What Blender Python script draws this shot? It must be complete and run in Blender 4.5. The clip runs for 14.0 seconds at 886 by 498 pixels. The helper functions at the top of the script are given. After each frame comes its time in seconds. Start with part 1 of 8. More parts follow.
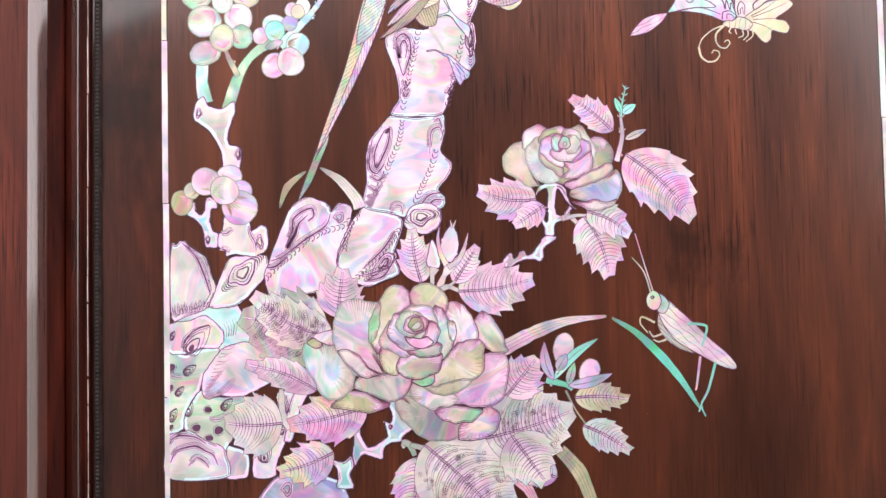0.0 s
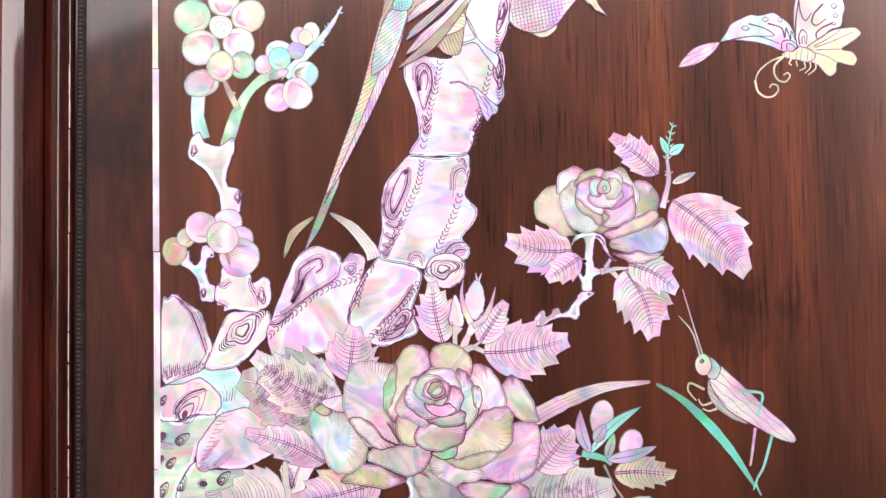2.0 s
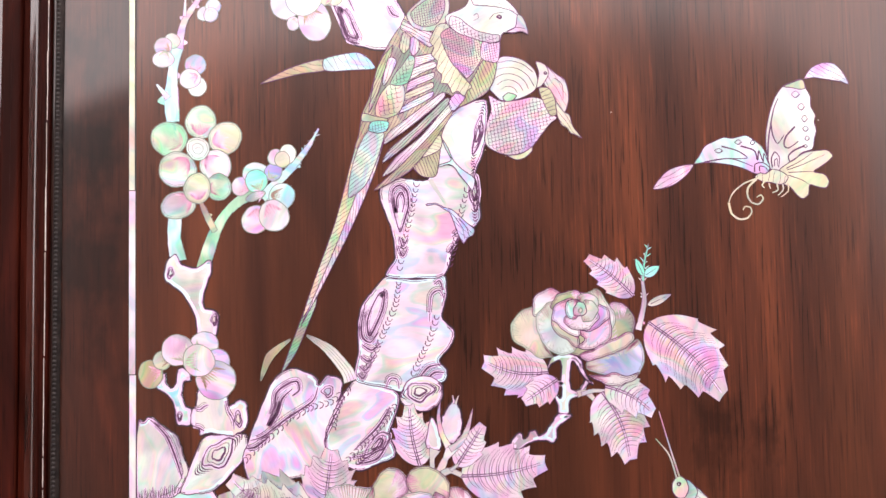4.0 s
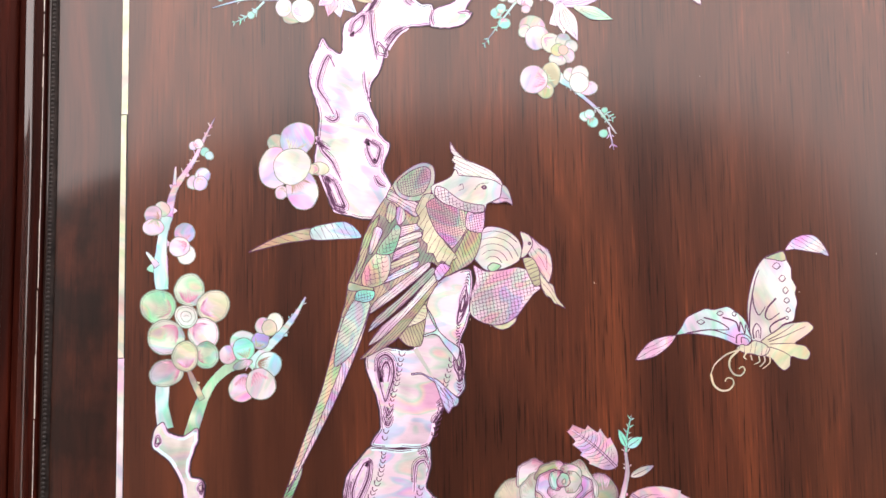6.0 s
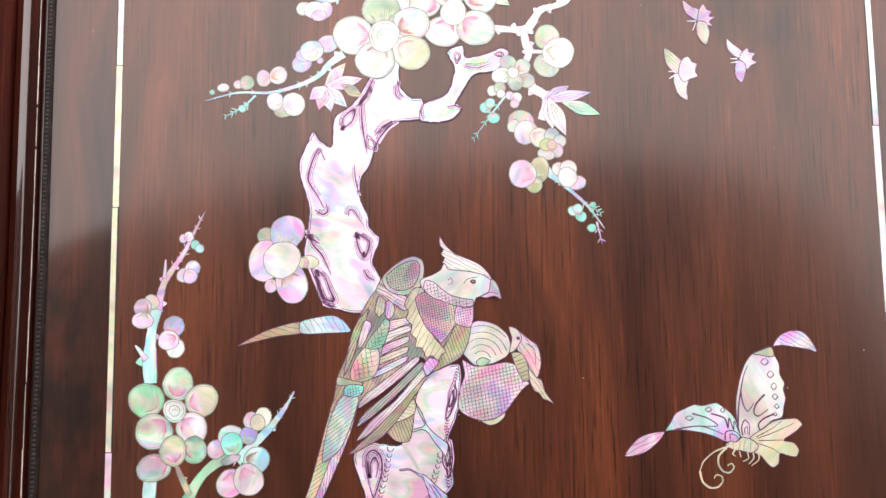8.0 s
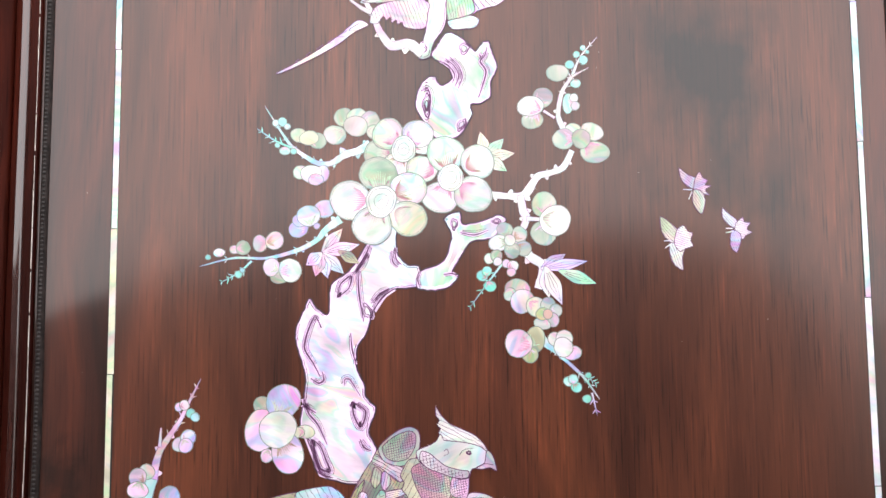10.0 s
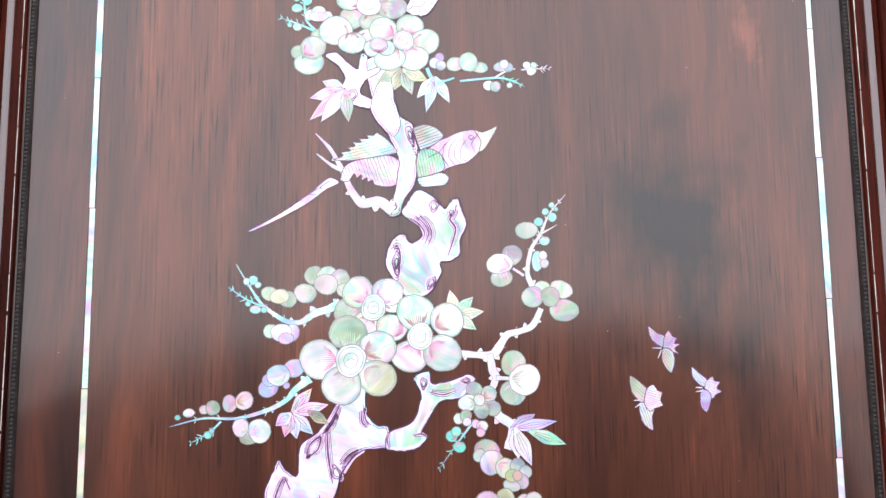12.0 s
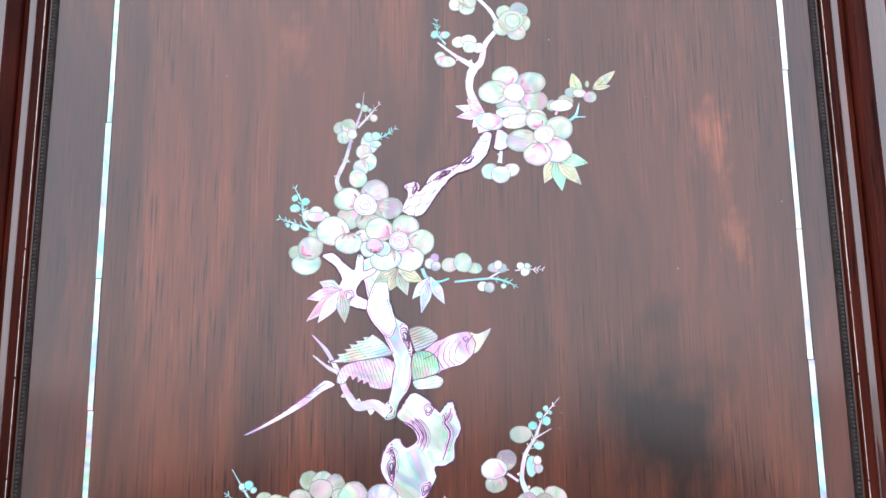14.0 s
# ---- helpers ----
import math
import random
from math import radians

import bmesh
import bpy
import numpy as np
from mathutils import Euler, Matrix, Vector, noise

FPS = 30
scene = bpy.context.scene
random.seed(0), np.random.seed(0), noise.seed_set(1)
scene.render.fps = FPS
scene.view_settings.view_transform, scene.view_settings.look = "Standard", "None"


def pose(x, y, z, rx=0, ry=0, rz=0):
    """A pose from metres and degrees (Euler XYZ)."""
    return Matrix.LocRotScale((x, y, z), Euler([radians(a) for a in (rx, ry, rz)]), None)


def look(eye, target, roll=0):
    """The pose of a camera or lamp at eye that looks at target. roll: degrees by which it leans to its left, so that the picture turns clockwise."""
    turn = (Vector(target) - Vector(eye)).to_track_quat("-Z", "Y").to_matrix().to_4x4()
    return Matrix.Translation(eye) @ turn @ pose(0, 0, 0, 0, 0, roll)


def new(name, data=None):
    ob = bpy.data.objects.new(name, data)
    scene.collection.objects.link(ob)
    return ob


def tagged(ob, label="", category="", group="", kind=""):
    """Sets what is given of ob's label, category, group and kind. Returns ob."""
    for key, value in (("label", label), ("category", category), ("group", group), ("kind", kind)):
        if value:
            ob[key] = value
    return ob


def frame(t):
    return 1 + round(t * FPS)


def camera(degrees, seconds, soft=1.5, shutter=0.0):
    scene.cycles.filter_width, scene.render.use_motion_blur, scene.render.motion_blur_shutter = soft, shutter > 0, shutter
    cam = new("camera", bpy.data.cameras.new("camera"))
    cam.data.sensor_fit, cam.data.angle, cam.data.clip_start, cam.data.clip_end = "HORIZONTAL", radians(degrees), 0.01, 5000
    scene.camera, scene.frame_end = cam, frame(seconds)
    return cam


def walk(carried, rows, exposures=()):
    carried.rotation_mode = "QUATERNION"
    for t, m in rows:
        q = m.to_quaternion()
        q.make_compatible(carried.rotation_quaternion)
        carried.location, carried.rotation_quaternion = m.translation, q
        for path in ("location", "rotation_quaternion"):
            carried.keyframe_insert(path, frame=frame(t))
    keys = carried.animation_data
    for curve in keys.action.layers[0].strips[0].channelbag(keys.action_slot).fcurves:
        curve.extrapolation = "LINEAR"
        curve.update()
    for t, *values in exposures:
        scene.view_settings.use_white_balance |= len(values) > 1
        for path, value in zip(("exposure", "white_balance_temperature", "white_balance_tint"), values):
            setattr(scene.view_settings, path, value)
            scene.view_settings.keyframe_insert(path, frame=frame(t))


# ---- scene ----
cam = camera(62.0, 14.0, soft=1.5)
PATH = [
    (0, (-0.032, -0.411, 1.129), (-0.089, 1.587, 1.193), -1.1),
    (0.5, (-0.044, -0.364, 1.128), (-0.093, 1.635, 1.167), -1.3),
    (1, (-0.046, -0.367, 1.14), (-0.106, 1.632, 1.18), -1.2),
    (1.5, (-0.049, -0.367, 1.149), (-0.103, 1.631, 1.214), -0.9),
    (2, (-0.046, -0.368, 1.16), (-0.097, 1.631, 1.216), -0.8),
    (2.5, (-0.044, -0.368, 1.17), (-0.095, 1.631, 1.221), -0.8),
    (3, (-0.042, -0.369, 1.183), (-0.084, 1.628, 1.263), -0.9),
    (5.5, (-0.029, -0.376, 1.271), (-0.057, 1.621, 1.379), -1.1),
    (6, (-0.027, -0.379, 1.292), (-0.062, 1.617, 1.426), -0.9),
    (6.5, (-0.026, -0.379, 1.308), (-0.053, 1.616, 1.447), -0.7),
    (7, (-0.024, -0.381, 1.32), (-0.054, 1.613, 1.479), -0.8),
    (9.5, (-0.021, -0.387, 1.381), (-0.042, 1.603, 1.574), -0.6),
    (10, (-0.025, -0.392, 1.425), (-0.022, 1.602, 1.581), -0.5),
    (10.5, (-0.025, -0.395, 1.445), (-0.029, 1.598, 1.609), -0.1),
    (11, (-0.016, -0.394, 1.441), (-0.037, 1.592, 1.675), 0.3),
    (11.5, (-0.011, -0.395, 1.459), (-0.022, 1.594, 1.671), -0.0),
    (12, (-0.006, -0.4, 1.496), (-0.012, 1.588, 1.721), -0.6),
    (12.5, (-0.007, -0.406, 1.517), (-0.024, 1.574, 1.802), -0.4),
    (13, (-0.015, -0.409, 1.535), (-0.034, 1.572, 1.81), -0.3),
    (13.5, (-0.015, -0.409, 1.545), (-0.021, 1.57, 1.83), -0.3),
    (14, (0.0, -0.417, 1.587), (-0.015, 1.557, 1.908), -0.6),
]

walk(cam, [(t, look(eye, target, roll)) for t, eye, target, roll in PATH],
     [(0.0, 1.30, 7000, 15), (0.6, 1.42, 7000, 15), (3.0, 1.38, 7000, 15), (6.5, 1.10, 7250, 12), (9.5, 0.97, 6700, 5.5), (12.0, 0.92, 6100, 4.5), (14.0, 0.81, 5900, 6)])

# ---- light: a bright overcast sky ----
world = bpy.data.worlds.new("sky")
scene.world = world
world.use_nodes = True
wn, wl = world.node_tree.nodes, world.node_tree.links
bg = wn["Background"]
sky = wn.new("ShaderNodeTexSky")
sky.sky_type, sky.sun_disc = "NISHITA", False
sky.sun_elevation, sky.sun_rotation = radians(50), radians(200)
pale = wn.new("ShaderNodeMix")
pale.data_type = "RGBA"
pale.inputs[0].default_value = 0.85
pale.inputs[7].default_value = (20.0, 19.4, 20.4, 1)
wl.new(sky.outputs[0], pale.inputs[6])
wl.new(pale.outputs[2], bg.inputs[0])
bg.inputs[1].default_value = 0.1
sun = new("sun", bpy.data.lights.new("sun", "SUN"))
sun.data.energy, sun.data.angle, sun.data.color = 0.5, radians(25), (1.0, 0.96, 0.9)
sun.matrix_world = look((0, 0, 0), (0.5, 1.0, -1.3))


# ---- materials ----
def material(name):
    m = bpy.data.materials.new(name)
    m.use_nodes = True
    return m, m.node_tree.nodes, m.node_tree.links, m.node_tree.nodes["Principled BSDF"]


def node(nodes, kind, **values):
    n = nodes.new(kind)
    for key, value in values.items():
        n.inputs[key].default_value = value
    return n


def ramp(nodes, stops):
    n = nodes.new("ShaderNodeValToRGB")
    while len(n.color_ramp.elements) < len(stops):
        n.color_ramp.elements.new(0.5)
    for e, (p, c) in zip(n.color_ramp.elements, stops):
        e.position, e.color = p, (*c, 1)
    return n


def rosewood(name, dark, mid, red, knots=(), gloss=0.16, coat=1.0, ior=1.43, spec=0.2):
    """Lacquered rosewood: upright streaks, fine pores, knots as (x, z, radius, depth)."""
    m, n, l, p = material(name)
    geo = n.new("ShaderNodeNewGeometry")
    mp = node(n, "ShaderNodeMapping", Scale=(44, 44, 2.0))
    l.new(geo.outputs["Position"], mp.inputs[0])
    warp = node(n, "ShaderNodeTexNoise", Scale=2.5, Detail=2.0)
    l.new(geo.outputs["Position"], warp.inputs["Vector"])
    wv = n.new("ShaderNodeVectorMath")
    wv.operation = "MULTIPLY_ADD"
    wv.inputs[1].default_value = (6.5, 6.5, 0.7)
    l.new(warp.outputs["Color"], wv.inputs[0])
    l.new(mp.outputs[0], wv.inputs[2])
    streak = node(n, "ShaderNodeTexNoise", Scale=1.0, Detail=6.0, Roughness=0.54, Distortion=0.4)
    l.new(wv.outputs[0], streak.inputs["Vector"])
    r1 = ramp(n, [(0.22, dark), (0.48, mid), (0.72, red), (0.9, mid)])
    l.new(streak.outputs[0], r1.inputs[0])
    mp2 = node(n, "ShaderNodeMapping", Scale=(760, 760, 24))
    l.new(geo.outputs["Position"], mp2.inputs[0])
    pore = node(n, "ShaderNodeTexNoise", Scale=1.0, Detail=3.0, Roughness=0.6)
    l.new(mp2.outputs[0], pore.inputs["Vector"])
    r2 = ramp(n, [(0.35, (0.28, 0.24, 0.22)), (0.43, (0.94, 0.94, 0.94)), (0.58, (1.12, 1.08, 1.05)), (0.71, (1.9, 1.7, 1.5))])
    l.new(pore.outputs[0], r2.inputs[0])
    mul = n.new("ShaderNodeMix")
    mul.data_type, mul.blend_type = "RGBA", "MULTIPLY"
    patch = node(n, "ShaderNodeTexNoise", Scale=7.0, Detail=2.0)
    l.new(geo.outputs["Position"], patch.inputs["Vector"])
    rp = ramp(n, [(0.36, (0.2,) * 3), (0.60, (1.0,) * 3)])
    l.new(patch.outputs[0], rp.inputs[0])
    l.new(rp.outputs[0], mul.inputs[0])
    l.new(r1.outputs[0], mul.inputs[6])
    l.new(r2.outputs[0], mul.inputs[7])
    colour = mul.outputs[2]
    mp3 = node(n, "ShaderNodeMapping", Scale=(20, 20, 2.4))
    l.new(geo.outputs["Position"], mp3.inputs[0])
    blot = node(n, "ShaderNodeTexNoise", Scale=1.0, Detail=4.0, Distortion=0.8)
    l.new(mp3.outputs[0], blot.inputs["Vector"])
    r3 = ramp(n, [(0.3, (0.54, 0.50, 0.50)), (0.5, (1.0, 1.0, 1.0)), (0.74, (1.75, 1.6, 1.45))])
    l.new(blot.outputs[0], r3.inputs[0])
    m2 = n.new("ShaderNodeMix")
    m2.data_type, m2.blend_type = "RGBA", "MULTIPLY"
    m2.inputs[0].default_value = 1.0
    l.new(colour, m2.inputs[6])
    l.new(r3.outputs[0], m2.inputs[7])
    colour = m2.outputs[2]
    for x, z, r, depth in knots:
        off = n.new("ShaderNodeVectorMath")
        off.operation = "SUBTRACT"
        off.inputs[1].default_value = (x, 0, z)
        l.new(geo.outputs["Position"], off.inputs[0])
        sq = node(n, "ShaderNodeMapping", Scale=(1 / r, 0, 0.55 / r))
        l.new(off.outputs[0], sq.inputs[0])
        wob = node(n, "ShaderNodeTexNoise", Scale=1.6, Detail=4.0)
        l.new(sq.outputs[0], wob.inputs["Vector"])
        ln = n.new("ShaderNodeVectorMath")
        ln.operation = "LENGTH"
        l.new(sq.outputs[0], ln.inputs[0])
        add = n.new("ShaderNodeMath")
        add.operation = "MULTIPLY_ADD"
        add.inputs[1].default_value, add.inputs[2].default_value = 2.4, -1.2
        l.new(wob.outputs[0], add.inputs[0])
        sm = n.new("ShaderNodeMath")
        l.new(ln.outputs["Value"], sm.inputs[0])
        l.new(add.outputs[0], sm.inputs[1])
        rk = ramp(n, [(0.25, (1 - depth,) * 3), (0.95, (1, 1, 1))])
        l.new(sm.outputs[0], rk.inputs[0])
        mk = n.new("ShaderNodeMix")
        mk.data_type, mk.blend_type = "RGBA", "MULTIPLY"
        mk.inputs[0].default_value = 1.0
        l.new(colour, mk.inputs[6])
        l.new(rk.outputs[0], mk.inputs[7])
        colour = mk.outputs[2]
    l.new(colour, p.inputs["Base Color"])
    p.inputs["Roughness"].default_value = 0.45
    p.inputs["Specular IOR Level"].default_value = spec
    p.inputs["Coat Weight"].default_value = coat
    p.inputs["Coat IOR"].default_value = ior
    smear = node(n, "ShaderNodeTexNoise", Scale=9.0, Detail=5.0)
    l.new(geo.outputs["Position"], smear.inputs["Vector"])
    rr = ramp(n, [(0.3, (gloss * 0.92,) * 3), (0.7, (gloss * 1.1,) * 3)])
    l.new(smear.outputs[0], rr.inputs[0])
    l.new(rr.outputs[0], p.inputs["Coat Roughness"])
    bump = node(n, "ShaderNodeBump", Strength=0.12, Distance=0.0006)
    l.new(pore.outputs[0], bump.inputs["Height"])
    l.new(bump.outputs[0], p.inputs["Normal"])
    cb = node(n, "ShaderNodeBump", Strength=0.05, Distance=0.0008)
    l.new(streak.outputs[0], cb.inputs["Height"])
    l.new(cb.outputs[0], p.inputs["Coat Normal"])
    return m


def pearl(name, a, b, c, d, drifting=0.76):
    """Mother-of-pearl: four tints of the shell in drifting bands, fine growth lines, a satin polish; iridescent sheen
    and glow are multiplied into the base colour.
    """
    m, n, l, p = material(name)
    geo = n.new("ShaderNodeNewGeometry")
    info = n.new("ShaderNodeObjectInfo")
    turn = n.new("ShaderNodeMath")
    turn.operation = "MULTIPLY"
    turn.inputs[1].default_value = 6.28
    l.new(info.outputs["Random"], turn.inputs[0])
    rot = n.new("ShaderNodeVectorRotate")
    rot.rotation_type = "Y_AXIS"
    l.new(geo.outputs["Position"], rot.inputs["Vector"])
    l.new(turn.outputs[0], rot.inputs["Angle"])
    mp = node(n, "ShaderNodeMapping", Scale=(84, 84, 34))
    l.new(rot.outputs[0], mp.inputs[0])
    band = node(n, "ShaderNodeTexNoise", Scale=1.0, Detail=1.2, Roughness=0.5, Distortion=0.7)
    l.new(mp.outputs[0], band.inputs["Vector"])
    shift = n.new("ShaderNodeMath")
    shift.operation = "MULTIPLY_ADD"
    shift.inputs[1].default_value, shift.inputs[2].default_value = 0.24, -0.12
    l.new(info.outputs["Random"], shift.inputs[0])
    add = n.new("ShaderNodeMath")
    l.new(band.outputs[0], add.inputs[0])
    l.new(shift.outputs[0], add.inputs[1])
    a, b, c, d = ([min(0.93, max(0.02, 0.74 * (v + 0.8 * (v - sum(q) / 3)))) for v in q] for q in (a, b, c, d))
    r = ramp(n, [(0.27, b), (0.40, a), (0.52, c), (0.60, a), (0.72, d)])
    l.new(add.outputs[0], r.inputs[0])
    mpd = node(n, "ShaderNodeMapping", Scale=(70, 70, 30))
    l.new(rot.outputs[0], mpd.inputs[0])
    drift = node(n, "ShaderNodeTexNoise", Scale=1.0, Detail=1.0, Distortion=1.0)
    l.new(mpd.outputs[0], drift.inputs["Vector"])
    sheen = ramp(n, [(0.28, (1.0, 0.52, 0.84)), (0.36, (1.0, 0.86, 0.66)), (0.41, (0.52, 1.0, 0.74)), (0.46, (1, 1, 1)), (0.55, (1.0, 0.97, 1.0)), (0.60, (0.46, 0.86, 1.0)), (0.66, (0.76, 0.56, 1.0)), (0.74, (1.0, 0.56, 0.86))])
    l.new(drift.outputs[0], sheen.inputs[0])
    tint = n.new("ShaderNodeMix")
    tint.data_type, tint.blend_type = "RGBA", "MULTIPLY"
    tint.inputs[0].default_value = drifting
    l.new(r.outputs[0], tint.inputs[6])
    l.new(sheen.outputs[0], tint.inputs[7])
    mp2 = node(n, "ShaderNodeMapping", Scale=(700, 700, 160))
    l.new(rot.outputs[0], mp2.inputs[0])
    fine = node(n, "ShaderNodeTexNoise", Scale=1.0, Detail=2.0, Distortion=0.8)
    l.new(mp2.outputs[0], fine.inputs["Vector"])
    rf = ramp(n, [(0.3, (0.92, 0.92, 0.93)), (0.6, (1, 1, 1))])
    l.new(fine.outputs[0], rf.inputs[0])
    mul = n.new("ShaderNodeMix")
    mul.data_type, mul.blend_type = "RGBA", "MULTIPLY"
    mul.inputs[0].default_value = 1.0
    # bright and dim patches of silky shine, painted into the base colour
    glow = node(n, "ShaderNodeTexNoise", Scale=46.0, Detail=1.0, Distortion=0.6)
    l.new(rot.outputs[0], glow.inputs["Vector"])
    rg = ramp(n, [(0.32, (0.78, 0.77, 0.78)), (0.5, (1.04, 1.04, 1.04)), (0.66, (1.22, 1.22, 1.22))])
    l.new(glow.outputs[0], rg.inputs[0])
    lit = n.new("ShaderNodeMix")
    lit.data_type, lit.blend_type = "RGBA", "MULTIPLY"
    lit.inputs[0].default_value = 1.0
    l.new(tint.outputs[2], lit.inputs[6])
    l.new(rg.outputs[0], lit.inputs[7])
    l.new(lit.outputs[2], mul.inputs[6])
    l.new(rf.outputs[0], mul.inputs[7])
    l.new(mul.outputs[2], p.inputs["Base Color"])
    p.inputs["Roughness"].default_value = 0.28
    p.inputs["Specular IOR Level"].default_value = 0.6
    bump = node(n, "ShaderNodeBump", Strength=0.1, Distance=0.0003)
    l.new(fine.outputs[0], bump.inputs["Height"])
    l.new(bump.outputs[0], p.inputs["Normal"])
    return m


def plain(name, colour, rough, spread=0.15, scale=30.0, spec=0.5):
    m, n, l, p = material(name)
    geo = n.new("ShaderNodeNewGeometry")
    t = node(n, "ShaderNodeTexNoise", Scale=scale, Detail=5.0)
    l.new(geo.outputs["Position"], t.inputs["Vector"])
    r = ramp(n, [(0.3, [v * (1 - spread) for v in colour]), (0.7, [v * (1 + spread) for v in colour])])
    l.new(t.outputs[0], r.inputs[0])
    l.new(r.outputs[0], p.inputs["Base Color"])
    p.inputs["Roughness"].default_value = rough
    p.inputs["Specular IOR Level"].default_value = spec
    return m


WOOD = rosewood("rosewood_panel", (0.033, 0.0098, 0.0056), (0.056, 0.0165, 0.0088), (0.090, 0.0262, 0.0124),
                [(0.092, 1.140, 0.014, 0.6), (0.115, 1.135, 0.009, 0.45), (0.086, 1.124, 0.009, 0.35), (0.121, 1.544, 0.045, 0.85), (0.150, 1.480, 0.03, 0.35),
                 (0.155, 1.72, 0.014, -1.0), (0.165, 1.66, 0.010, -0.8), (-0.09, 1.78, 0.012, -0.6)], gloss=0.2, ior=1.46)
MARGIN_WOOD = rosewood("rosewood_margin", (0.010, 0.0030, 0.0020), (0.032, 0.0080, 0.0044), (0.084, 0.0185, 0.0084),
                       [(-0.222, 1.285, 0.024, 0.75), (-0.224, 1.335, 0.014, 0.6), (-0.224, 1.22, 0.034, 0.75)], gloss=0.11, ior=1.47)
FRAME_WOOD = rosewood("rosewood_moulding", (0.014, 0.0032, 0.0022), (0.034, 0.0066, 0.0040), (0.062, 0.012, 0.0064), gloss=0.09, ior=1.75)
# coat left off in place of a dark reflection, so these strips stay dark
FRAME_DULL = rosewood("rosewood_uncoated", (0.010, 0.0020, 0.0014), (0.030, 0.0052, 0.0031), (0.060, 0.0100, 0.0054), coat=0.0, spec=0.05)
FRAME_RED = rosewood("rosewood_red_worn", (0.030, 0.0062, 0.0040), (0.062, 0.0125, 0.0074), (0.110, 0.021, 0.011), coat=0.05, spec=0.1)
PEARL = {
    "w": pearl("pearl_white", (0.82, 0.78, 0.80), (0.78, 0.64, 0.76), (0.84, 0.82, 0.79), (0.70, 0.77, 0.76), 0.45),
    "p": pearl("pearl_pink", (0.86, 0.74, 0.82), (0.88, 0.83, 0.85), (0.82, 0.61, 0.76), (0.88, 0.80, 0.71)),
    "k": pearl("pearl_blush", (0.87, 0.76, 0.84), (0.85, 0.64, 0.81), (0.88, 0.84, 0.86), (0.88, 0.78, 0.86), 0.75),
    "b": pearl("pearl_pale_blue", (0.76, 0.84, 0.87), (0.82, 0.74, 0.84), (0.58, 0.80, 0.80), (0.84, 0.82, 0.86)),
    "d": pearl("pearl_smoky", (0.46, 0.40, 0.34), (0.56, 0.50, 0.44), (0.36, 0.38, 0.31), (0.54, 0.40, 0.44)),
    "m": pearl("pearl_mixed", (0.78, 0.64, 0.62), (0.82, 0.56, 0.70), (0.56, 0.70, 0.56), (0.84, 0.70, 0.54), 0.85),
    "v": pearl("pearl_green_white", (0.72, 0.77, 0.71), (0.78, 0.78, 0.75), (0.60, 0.70, 0.62), (0.78, 0.68, 0.71)),
    "l": pearl("pearl_lilac", (0.66, 0.55, 0.76), (0.80, 0.66, 0.80), (0.55, 0.60, 0.74), (0.76, 0.74, 0.82)),
    "g": pearl("pearl_green", (0.52, 0.66, 0.55), (0.74, 0.80, 0.70), (0.42, 0.66, 0.50), (0.72, 0.66, 0.62)),
    "n": pearl("pearl_deep_green", (0.30, 0.72, 0.52), (0.58, 0.84, 0.74), (0.16, 0.62, 0.36), (0.34, 0.70, 0.66), 0.22),
    "c": pearl("pearl_cyan", (0.49, 0.74, 0.72), (0.69, 0.83, 0.83), (0.38, 0.70, 0.60), (0.52, 0.71, 0.78), 0.4),
    "y": pearl("pearl_cream", (0.72, 0.69, 0.60), (0.78, 0.76, 0.72), (0.66, 0.64, 0.54), (0.78, 0.68, 0.66), 0.5),
    "o": pearl("pearl_olive", (0.56, 0.54, 0.43), (0.72, 0.70, 0.58), (0.46, 0.47, 0.38), (0.66, 0.57, 0.52)),
    "x": pearl("pearl_grey_green", (0.50, 0.51, 0.46), (0.62, 0.60, 0.56), (0.42, 0.47, 0.42), (0.60, 0.52, 0.53), 0.7),
    "s": pearl("pearl_silver", (0.60, 0.58, 0.57), (0.76, 0.73, 0.71), (0.50, 0.53, 0.52), (0.70, 0.60, 0.66)),
}
ENGRAVED = plain("engraved_line", (0.095, 0.026, 0.085), 0.6, 0.5, 300)
LILAC = plain("lilac_shading", (0.68, 0.48, 0.70), 0.5, 0.3, 200)
BLUSH = plain("pink_engraving", (0.42, 0.14, 0.26), 0.6, 0.4, 300)
RIM = plain("engraved_rim", (0.17, 0.20, 0.18), 0.5, 0.4, 400)
SAGE = plain("sage_shading", (0.46, 0.50, 0.40), 0.5, 0.3, 160)
# iridescent shine along the shell edges, painted as tinted strokes
PINK_FRINGE = plain("pink_fringe", (0.84, 0.60, 0.80), 0.35, 0.15, 120)
BLUE_FRINGE = plain("blue_fringe", (0.58, 0.78, 0.86), 0.35, 0.15, 120)
THROAT = plain("throat_shading", (0.62, 0.33, 0.45), 0.5, 0.4, 160)
VERDANT = plain("green_shading", (0.34, 0.52, 0.34), 0.5, 0.4, 160)
UMBER = plain("umber_shading", (0.30, 0.22, 0.14), 0.5, 0.4, 160)
DUSTY = plain("dusty_lacquer", (0.017, 0.012, 0.011), 0.55, 0.6, 220, 0.1)
BEADED = plain("dusty_beads", (0.020, 0.016, 0.015), 0.5, 0.5, 260, 0.25)
WORN = plain("worn_wood", (0.42, 0.36, 0.32), 0.6, 0.3, 120)
PEARL["e"] = ENGRAVED
GAP = plain("black_lacquer_gap", (0.006, 0.004, 0.003), 0.5)
PLASTER = plain("wall_plaster", (0.32, 0.31, 0.30), 0.9, 0.1, 6)
STONE = plain("paving_stone", (0.42, 0.40, 0.37), 0.85, 0.2, 9)
